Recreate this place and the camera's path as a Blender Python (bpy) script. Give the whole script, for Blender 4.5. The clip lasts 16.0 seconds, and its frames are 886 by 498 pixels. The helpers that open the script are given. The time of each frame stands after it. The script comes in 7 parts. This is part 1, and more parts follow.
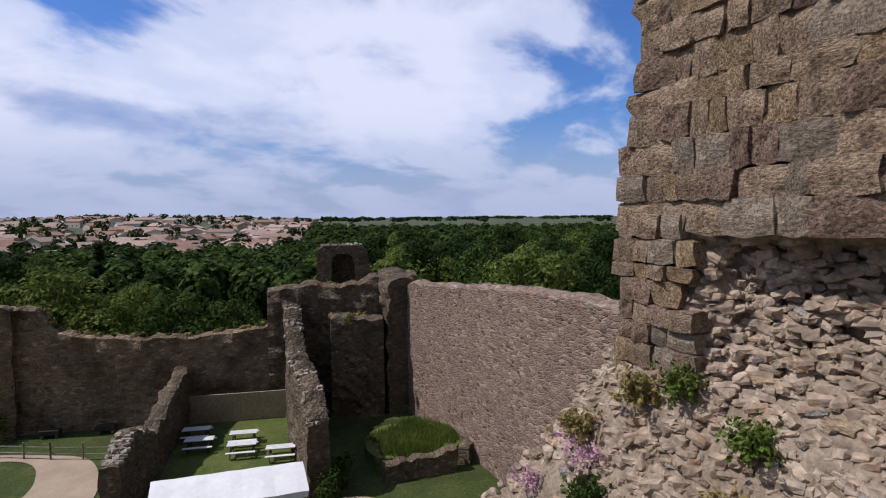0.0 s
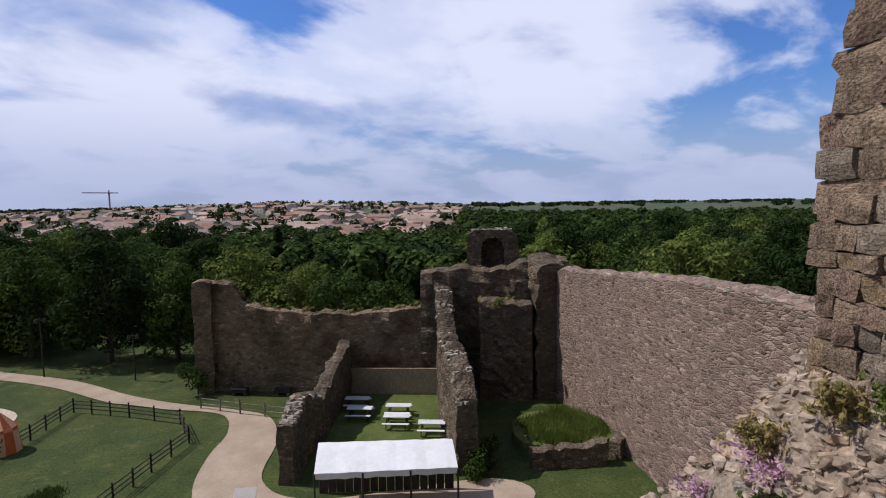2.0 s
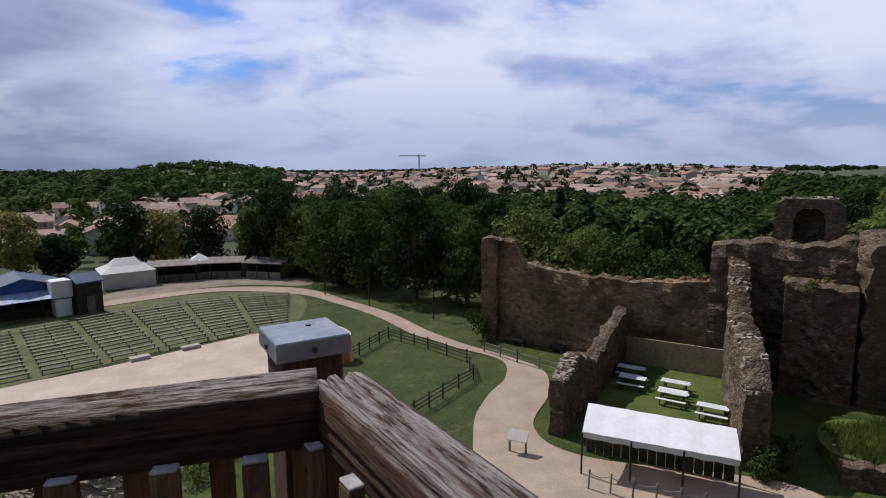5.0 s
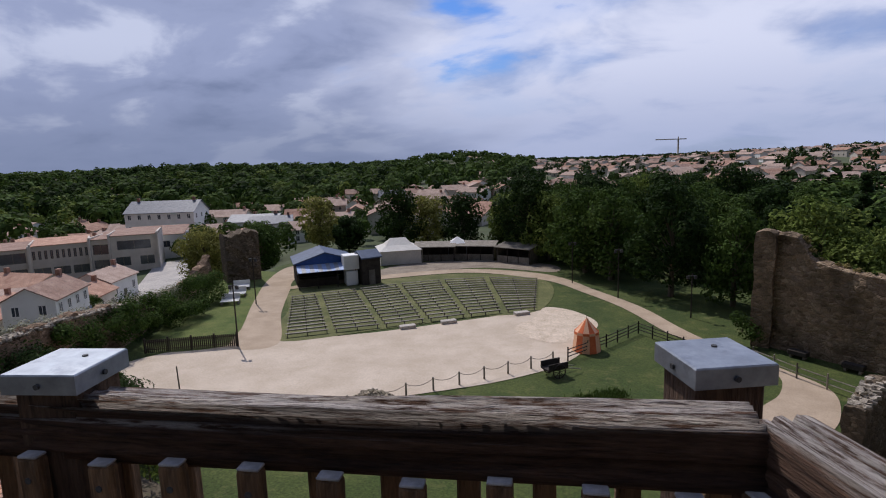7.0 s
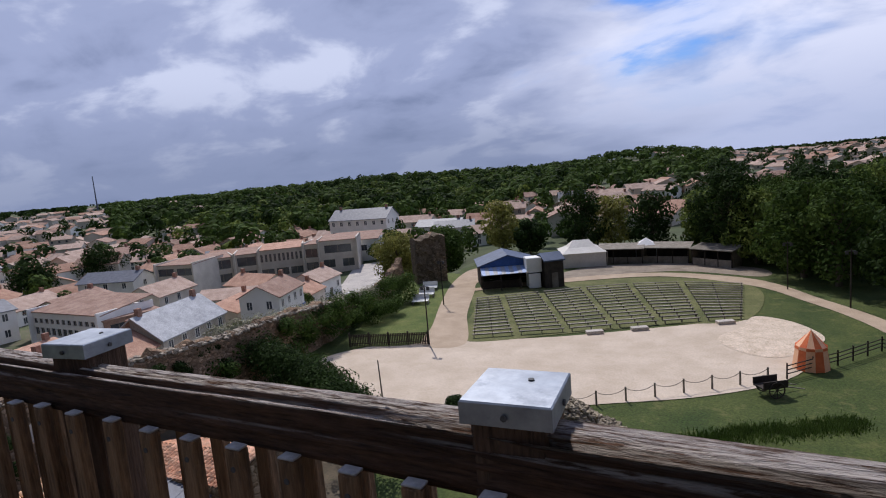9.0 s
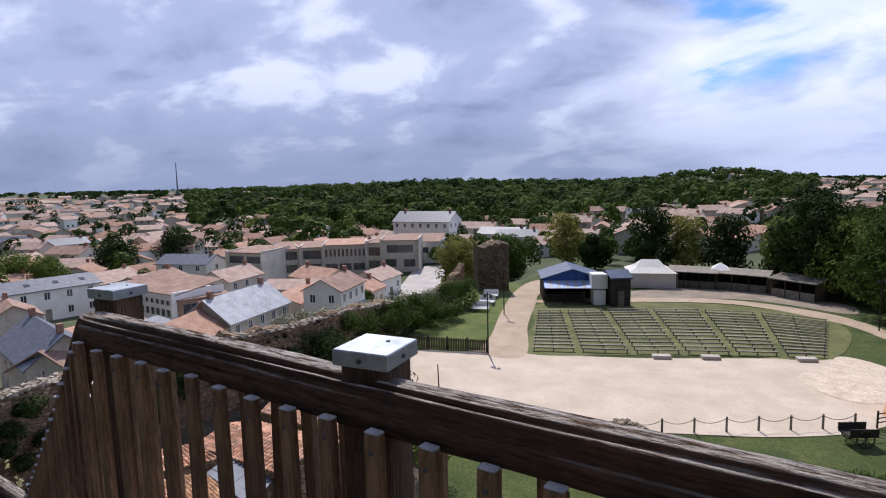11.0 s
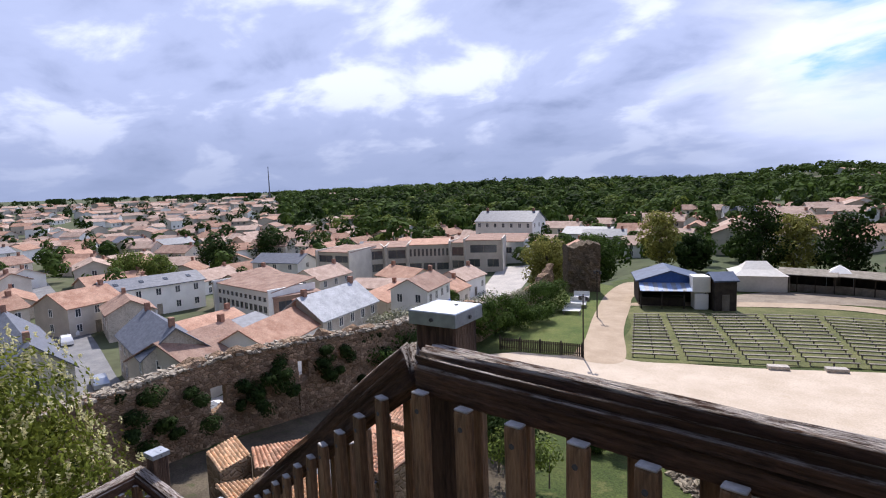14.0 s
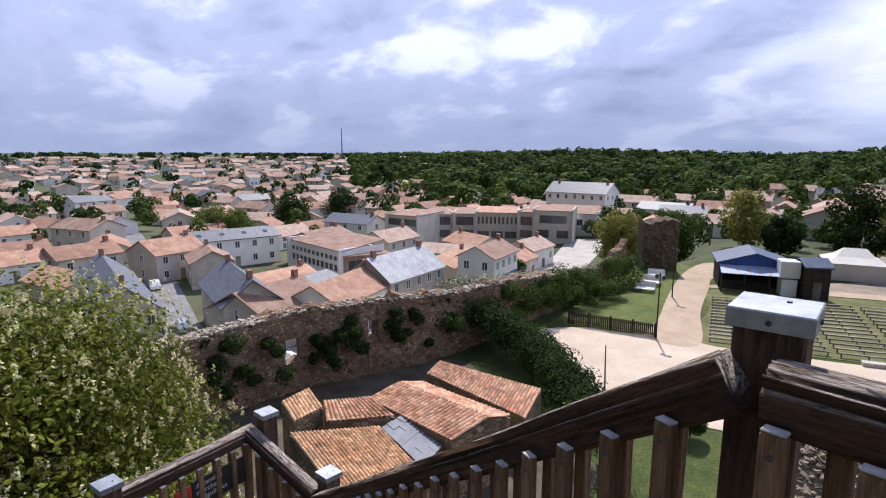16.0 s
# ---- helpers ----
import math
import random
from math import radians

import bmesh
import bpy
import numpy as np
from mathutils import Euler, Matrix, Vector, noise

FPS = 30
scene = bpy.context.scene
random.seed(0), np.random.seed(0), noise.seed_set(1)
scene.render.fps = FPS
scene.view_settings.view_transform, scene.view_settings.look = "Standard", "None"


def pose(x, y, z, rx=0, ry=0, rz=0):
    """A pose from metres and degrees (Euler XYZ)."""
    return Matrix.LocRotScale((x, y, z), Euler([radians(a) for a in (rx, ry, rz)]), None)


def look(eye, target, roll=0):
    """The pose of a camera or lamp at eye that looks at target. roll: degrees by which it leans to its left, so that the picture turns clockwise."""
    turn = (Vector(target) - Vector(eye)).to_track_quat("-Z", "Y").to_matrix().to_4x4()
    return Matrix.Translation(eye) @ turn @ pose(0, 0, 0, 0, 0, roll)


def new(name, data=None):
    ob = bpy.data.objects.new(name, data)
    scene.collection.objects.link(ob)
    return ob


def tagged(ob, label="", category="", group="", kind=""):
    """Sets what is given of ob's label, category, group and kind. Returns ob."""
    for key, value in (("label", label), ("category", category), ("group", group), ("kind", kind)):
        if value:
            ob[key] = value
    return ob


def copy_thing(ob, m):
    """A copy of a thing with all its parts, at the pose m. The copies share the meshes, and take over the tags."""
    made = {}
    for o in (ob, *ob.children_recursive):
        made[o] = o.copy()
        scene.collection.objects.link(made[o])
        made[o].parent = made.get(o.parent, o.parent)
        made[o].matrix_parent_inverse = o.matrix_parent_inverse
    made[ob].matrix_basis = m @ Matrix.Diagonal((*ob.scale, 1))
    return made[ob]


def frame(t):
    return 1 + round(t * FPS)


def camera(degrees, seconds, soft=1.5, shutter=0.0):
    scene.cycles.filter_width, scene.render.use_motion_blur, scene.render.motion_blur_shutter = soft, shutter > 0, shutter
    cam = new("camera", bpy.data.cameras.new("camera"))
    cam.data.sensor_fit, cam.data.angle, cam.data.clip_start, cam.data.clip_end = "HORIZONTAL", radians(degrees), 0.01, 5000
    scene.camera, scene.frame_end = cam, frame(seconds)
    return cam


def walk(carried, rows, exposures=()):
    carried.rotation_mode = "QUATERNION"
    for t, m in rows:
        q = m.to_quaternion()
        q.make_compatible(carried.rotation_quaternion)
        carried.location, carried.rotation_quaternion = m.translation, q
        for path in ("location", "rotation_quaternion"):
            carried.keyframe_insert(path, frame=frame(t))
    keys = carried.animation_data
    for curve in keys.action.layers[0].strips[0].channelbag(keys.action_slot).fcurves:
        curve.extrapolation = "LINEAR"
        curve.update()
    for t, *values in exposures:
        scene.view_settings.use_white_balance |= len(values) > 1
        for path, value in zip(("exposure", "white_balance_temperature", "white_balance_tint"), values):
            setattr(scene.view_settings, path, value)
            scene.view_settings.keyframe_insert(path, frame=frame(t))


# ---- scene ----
cam = camera(76.91, 16.0, soft=1.1)
PATH = [
    (0, (3.150, 1.487, 15.249), (11.5483, 6.8826, 14.6543), -0.50),
    (0.5, (3.174, 1.517, 15.246), (11.1127, 7.5669, 14.6262), -0.76),
    (1, (3.220, 1.573, 15.236), (10.7879, 8.0411, 14.2940), -0.67),
    (1.5, (3.252, 1.613, 15.230), (10.4912, 8.4641, 14.4210), -0.53),
    (2, (3.290, 1.661, 15.223), (9.9594, 9.0653, 14.3909), -0.83),
    (2.5, (3.301, 1.675, 15.220), (9.2604, 9.6485, 14.2674), -0.89),
    (3, (3.295, 1.669, 15.221), (8.4290, 10.1775, 14.1082), -0.07),
    (3.2, (3.290, 1.664, 15.222), (8.0388, 10.3824, 14.0201), -0.45),
    (5.5, (3.002, 1.425, 15.270), (4.2720, 11.2366, 13.8144), -1.53),
    (6, (2.905, 1.436, 15.279), (2.8262, 11.3266, 13.8079), -3.08),
    (6.5, (2.825, 1.494, 15.291), (1.9167, 11.3200, 13.6710), -2.15),
    (7, (2.765, 1.565, 15.295), (0.7936, 11.2426, 13.7266), -1.89),
    (7.5, (2.695, 1.630, 15.306), (-0.0102, 11.1271, 13.7266), -1.17),
    (8, (2.581, 1.668, 15.300), (-1.1912, 10.8038, 13.7798), -0.03),
    (8.5, (2.375, 1.671, 15.297), (-1.8284, 10.6475, 13.9733), -2.55),
    (9, (2.125, 1.634, 15.287), (-2.7972, 10.2355, 13.9505), -4.89),
    (11.5, (1.187, 1.427, 15.322), (-4.7708, 9.3800, 14.2024), -1.58),
    (12, (0.961, 1.423, 15.309), (-5.3138, 9.1173, 14.1168), -3.26),
    (12.5, (0.707, 1.409, 15.316), (-5.9611, 8.7628, 14.1122), -0.68),
    (13, (0.483, 1.337, 15.310), (-5.9334, 8.9322, 14.2425), -3.28),
    (13.5, (0.207, 1.314, 15.286), (-6.3900, 8.7253, 14.0373), -3.26),
    (14, (-0.024, 1.358, 15.268), (-6.9153, 8.5147, 14.1296), -1.95),
    (14.5, (-0.253, 1.398, 15.265), (-7.3198, 8.3683, 14.0480), -2.24),
    (15, (-0.457, 1.409, 15.240), (-7.5813, 8.3018, 13.9213), -0.27),
    (15.5, (-0.624, 1.332, 15.223), (-7.7742, 8.1542, 13.6994), -1.27),
    (16, (-0.736, 1.271, 15.218), (-8.3624, 7.5103, 13.5143), 0.22),
]
walk(cam, [(t, look(eye, target, roll)) for t, eye, target, roll in PATH],
     [(0, -0.5, 6050, 15), (3.2, -0.5, 6050, 15), (7.0, -0.62, 6050, 15), (9.0, -0.46, 6050, 15), (11.5, -0.02, 6050, 15), (16, 0.20, 6150, 16)])

# ---- light ----
SUN_DIR = Vector((-0.46, 0.56, 0.92)).normalized()
world = bpy.data.worlds.new("sky_world")
scene.world = world
world.use_nodes = True


def sky_nodes(tree):
    n, l = tree.nodes, tree.links
    n.clear()

    def math_node(op, a, b=None, clamp=False):
        m = n.new("ShaderNodeMath")
        m.operation, m.use_clamp = op, clamp
        for i, v in enumerate((a, b)):
            if v is None:
                continue
            if isinstance(v, (int, float)):
                m.inputs[i].default_value = v
            else:
                l.new(v, m.inputs[i])
        return m.outputs[0]

    def ramp(value, *stops):
        r = n.new("ShaderNodeValToRGB")
        r.color_ramp.interpolation = "EASE"
        while len(r.color_ramp.elements) < len(stops):
            r.color_ramp.elements.new(0.5)
        for e, (p, c) in zip(r.color_ramp.elements, stops):
            e.position, e.color = p, (c, c, c, 1) if isinstance(c, (int, float)) else (*c, 1)
        l.new(value, r.inputs[0])
        return r.outputs[0]

    def mix(f, a, b):
        m = n.new("ShaderNodeMix")
        m.data_type = "RGBA"
        for i, v in ((0, f), (6, a), (7, b)):
            if isinstance(v, tuple):
                m.inputs[i].default_value = (*v, 1)
            else:
                l.new(v, m.inputs[i])
        return m.outputs[2]

    sky = n.new("ShaderNodeTexSky")
    sky.sky_type, sky.sun_disc = "NISHITA", False
    sky.sun_elevation = math.asin(SUN_DIR.z)
    sky.sun_rotation = math.atan2(SUN_DIR.x, SUN_DIR.y)
    sky.air_density, sky.dust_density, sky.ozone_density = 1.3, 0.4, 2.5
    tc = n.new("ShaderNodeTexCoord")
    sep = n.new("ShaderNodeSeparateXYZ")
    l.new(tc.outputs["Generated"], sep.inputs[0])
    x, y, z = sep.outputs
    up = math_node("ADD", math_node("MAXIMUM", z, 0.0), 0.30)
    flat = n.new("ShaderNodeCombineXYZ")
    l.new(math_node("DIVIDE", x, up), flat.inputs[0])
    l.new(math_node("DIVIDE", y, up), flat.inputs[1])

    def cloud_noise(scale, detail, rough, distort, offset):
        mp = n.new("ShaderNodeMapping")
        mp.inputs["Location"].default_value = offset
        mp.inputs["Rotation"].default_value = (0, 0, radians(35))
        mp.inputs["Scale"].default_value = (1.0, 1.2, 1.0)
        l.new(flat.outputs[0], mp.inputs[0])
        t = n.new("ShaderNodeTexNoise")
        t.inputs["Scale"].default_value, t.inputs["Detail"].default_value = scale, detail
        t.inputs["Roughness"].default_value, t.inputs["Distortion"].default_value = rough, distort
        l.new(mp.outputs[0], t.inputs["Vector"])
        return t.outputs["Fac"]

    big = cloud_noise(0.85, 7, 0.5, 0.25, (5.2, 2.6, 0))
    fine = cloud_noise(2.3, 9, 0.55, 0.3, (9.1, 5.0, 0))
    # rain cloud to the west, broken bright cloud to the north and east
    west = math_node("ADD", math_node("MULTIPLY", x, -0.95), math_node("MULTIPLY", y, 0.30))
    west = ramp(math_node("ADD", west, math_node("MULTIPLY", math_node("SUBTRACT", big, 0.5), 0.55)), (0.36, 0.0), (0.60, 1.0))
    cover = math_node("ADD", math_node("MULTIPLY", big, 0.72), math_node("MULTIPLY", fine, 0.33))
    cover = math_node("ADD", cover, math_node("MULTIPLY", west, 0.30))
    # sky behind and overhead, never in view, is greyed to cut fill light
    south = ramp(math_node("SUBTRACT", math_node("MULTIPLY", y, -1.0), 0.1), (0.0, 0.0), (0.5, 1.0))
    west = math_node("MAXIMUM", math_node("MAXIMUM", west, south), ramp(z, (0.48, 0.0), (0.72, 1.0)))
    alpha = ramp(cover, (0.425, 0.0), (0.50, 0.80), (0.58, 1.0))
    shade = math_node("ADD", math_node("MULTIPLY", fine, 0.55), math_node("MULTIPLY", cloud_noise(1.2, 6, 0.5, 0.4, (1.0, 7.7, 0)), 0.6))
    white = ramp(shade, (0.40, (5.4, 6.4, 9.2)), (0.60, (10.6, 11.0, 12.6)))
    grey = ramp(shade, (0.38, (2.6, 3.2, 5.0)), (0.58, (5.0, 5.7, 8.0)), (0.68, (8.6, 9.2, 11.0)))
    cloud = mix(west, white, grey)
    clear = n.new("ShaderNodeVectorMath")
    clear.operation = "MULTIPLY"
    l.new(sky.outputs[0], clear.inputs[0])
    clear.inputs[1].default_value = (0.60, 0.90, 1.5)
    colour = mix(alpha, clear.outputs[0], cloud)
    low = ramp(z, (0.0, 0.80), (0.20, 0.0))
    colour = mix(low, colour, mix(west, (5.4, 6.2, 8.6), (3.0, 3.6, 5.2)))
    # unseen southern sky dimmed further, so faces turned that way stay dark
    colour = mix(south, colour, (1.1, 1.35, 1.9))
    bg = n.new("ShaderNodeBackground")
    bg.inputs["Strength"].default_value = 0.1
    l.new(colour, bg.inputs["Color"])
    out = n.new("ShaderNodeOutputWorld")
    l.new(bg.outputs[0], out.inputs[0])


sky_nodes(world.node_tree)
sun = new("sun", bpy.data.lights.new("sun", "SUN"))
sun.data.energy, sun.data.angle, sun.data.color = 4.9, radians(0.6), (1.0, 0.94, 0.85)
sun.matrix_world = look(SUN_DIR * 100, (0, 0, 0))


# ---- materials ----
def mat(name, a, b, scale=2.0, rough=0.85, metal=0.0, bump=0.3, fine=9.0, rand=0.0, island=0.0, spots=None, stretch=(1, 1, 1), spec=0.3, detail=0.35, relief=0.4):
    """A surface of two colours mixed by coarse noise, with fine grain, relief, and random tint for each object or island."""
    m = bpy.data.materials.new(name)
    m.use_nodes = True
    n, l = m.node_tree.nodes, m.node_tree.links
    p = n["Principled BSDF"]
    p.inputs["Roughness"].default_value, p.inputs["Metallic"].default_value = rough, metal
    p.inputs["Specular IOR Level"].default_value = spec
    tc, mp = n.new("ShaderNodeTexCoord"), n.new("ShaderNodeMapping")
    mp.inputs["Scale"].default_value = stretch
    l.new(tc.outputs["Object"], mp.inputs[0])

    def noise_tex(s, d, r=0.6):
        t = n.new("ShaderNodeTexNoise")
        t.inputs["Scale"].default_value, t.inputs["Detail"].default_value, t.inputs["Roughness"].default_value = s, d, r
        l.new(mp.outputs[0], t.inputs["Vector"])
        return t.outputs["Fac"]

    def mixer(kind, f, x, y):
        q = n.new("ShaderNodeMix")
        q.data_type, q.blend_type = "RGBA", kind
        for i, v in ((0, f), (6, x), (7, y)):
            if isinstance(v, tuple):
                q.inputs[i].default_value = (*v, 1)
            elif isinstance(v, (int, float)):
                q.inputs[i].default_value = v
            else:
                l.new(v, q.inputs[i])
        return q.outputs[2]

    def rng(v, lo, hi, a0=0.0, a1=1.0):
        q = n.new("ShaderNodeMapRange")
        for i, k in enumerate((lo, hi, a0, a1)):
            q.inputs[i + 1].default_value = k
        l.new(v, q.inputs[0])
        return q.outputs[0]

    grain = noise_tex(scale * fine, 8, 0.65)
    col = mixer("MIX", rng(noise_tex(scale, 5), 0.35, 0.65), a, b)
    col = mixer("MULTIPLY", 1.0, col, rng(grain, 0.3, 0.7, 1 - detail, 1 + detail))
    if spots:
        col = mixer("MIX", rng(noise_tex(scale * 2.7, 6, 0.7), 0.56, 0.66, 0, 0.8), col, spots)
    if rand or island:
        if rand:
            src = n.new("ShaderNodeObjectInfo").outputs["Random"]
        else:
            src = n.new("ShaderNodeNewGeometry").outputs["Random Per Island"]
        k = rand or island
        col = mixer("MULTIPLY", 1.0, col, rng(src, 0, 1, 1 - k, 1 + k))
    l.new(col, p.inputs["Base Color"])
    if bump:
        bp = n.new("ShaderNodeBump")
        bp.inputs["Strength"].default_value, bp.inputs["Distance"].default_value = bump, relief / (scale * fine)
        l.new(grain, bp.inputs["Height"])
        l.new(bp.outputs[0], p.inputs["Normal"])
    return m


def masonry(name, cols, joint, scale=3.0, flat=(1, 1, 1.7), bump=0.8, stain=(0.05, 0.045, 0.035), amount=0.5):
    """Rubble masonry: cells for stones, recessed joints, and stains at a larger size."""
    m = bpy.data.materials.new(name)
    m.use_nodes = True
    n, l = m.node_tree.nodes, m.node_tree.links
    p = n["Principled BSDF"]
    p.inputs["Roughness"].default_value, p.inputs["Specular IOR Level"].default_value = 0.95, 0.15
    tc, mp = n.new("ShaderNodeTexCoord"), n.new("ShaderNodeMapping")
    mp.inputs["Scale"].default_value = flat
    l.new(tc.outputs["Object"], mp.inputs[0])
    warp = n.new("ShaderNodeTexNoise")
    warp.inputs["Scale"].default_value, warp.inputs["Detail"].default_value = scale * 0.9, 4
    l.new(mp.outputs[0], warp.inputs["Vector"])
    vec = n.new("ShaderNodeVectorMath")
    vec.operation = "MULTIPLY_ADD"
    l.new(warp.outputs["Color"], vec.inputs[0])
    vec.inputs[1].default_value = (0.45 / scale,) * 3
    l.new(mp.outputs[0], vec.inputs[2])
    edge, cell = n.new("ShaderNodeTexVoronoi"), n.new("ShaderNodeTexVoronoi")
    edge.feature = "DISTANCE_TO_EDGE"
    for v in (edge, cell):
        v.inputs["Scale"].default_value = scale
        l.new(vec.outputs[0], v.inputs["Vector"])
    ramp = n.new("ShaderNodeValToRGB")
    while len(ramp.color_ramp.elements) < len(cols):
        ramp.color_ramp.elements.new(0.5)
    for i, (e, c) in enumerate(zip(ramp.color_ramp.elements, cols)):
        e.position, e.color = i / (len(cols) - 1), (*c, 1)
    sep = n.new("ShaderNodeSeparateColor")
    l.new(cell.outputs["Color"], sep.inputs[0])
    l.new(sep.outputs[0], ramp.inputs[0])

    def mixer(kind, f, x, y):
        q = n.new("ShaderNodeMix")
        q.data_type, q.blend_type = "RGBA", kind
        for i, v in ((0, f), (6, x), (7, y)):
            if isinstance(v, tuple):
                q.inputs[i].default_value = (*v, 1)
            elif isinstance(v, (int, float)):
                q.inputs[i].default_value = v
            else:
                l.new(v, q.inputs[i])
        return q.outputs[2]

    def rng(v, lo, hi, a0=0.0, a1=1.0):
        q = n.new("ShaderNodeMapRange")
        for i, k in enumerate((lo, hi, a0, a1)):
            q.inputs[i + 1].default_value = k
        l.new(v, q.inputs[0])
        return q.outputs[0]

    def noise_tex(s, d=6, r=0.6):
        t = n.new("ShaderNodeTexNoise")
        t.inputs["Scale"].default_value, t.inputs["Detail"].default_value, t.inputs["Roughness"].default_value = s, d, r
        l.new(tc.outputs["Object"], t.inputs["Vector"])
        return t.outputs["Fac"]

    col = mixer("MIX", rng(edge.outputs["Distance"], 0.02, 0.10, 1, 0), ramp.outputs[0], joint)
    grain = noise_tex(scale * 6, 8, 0.7)
    col = mixer("MULTIPLY", 1.0, col, rng(grain, 0.3, 0.7, 0.6, 1.35))
    col = mixer("MIX", rng(noise_tex(0.35, 8, 0.65), 0.47, 0.68, 0, amount), col, stain)
    l.new(col, p.inputs["Base Color"])
    hgt = n.new("ShaderNodeMath")
    hgt.operation = "ADD"
    l.new(rng(edge.outputs["Distance"], 0.0, 0.16), hgt.inputs[0])
    l.new(rng(grain, 0, 1, 0, 0.6), hgt.inputs[1])
    bp = n.new("ShaderNodeBump")
    bp.inputs["Strength"].default_value, bp.inputs["Distance"].default_value = bump, 0.22 / scale
    l.new(hgt.outputs[0], bp.inputs["Height"])
    l.new(bp.outputs[0], p.inputs["Normal"])
    return m


def foliage(name, a, b, island=0.45):
    m = mat(name, a, b, scale=0.25, rough=0.8, bump=0, fine=6, island=island, spec=0.08)
    n, l = m.node_tree.nodes, m.node_tree.links
    p = n["Principled BSDF"]
    tr, ad = n.new("ShaderNodeBsdfTranslucent"), n.new("ShaderNodeMixShader")
    ad.inputs[0].default_value = 0.28
    l.new(p.inputs["Base Color"].links[0].from_socket, tr.inputs["Color"])
    l.new(p.outputs[0], ad.inputs[1])
    l.new(tr.outputs[0], ad.inputs[2])
    l.new(ad.outputs[0], n["Material Output"].inputs[0])
    return m


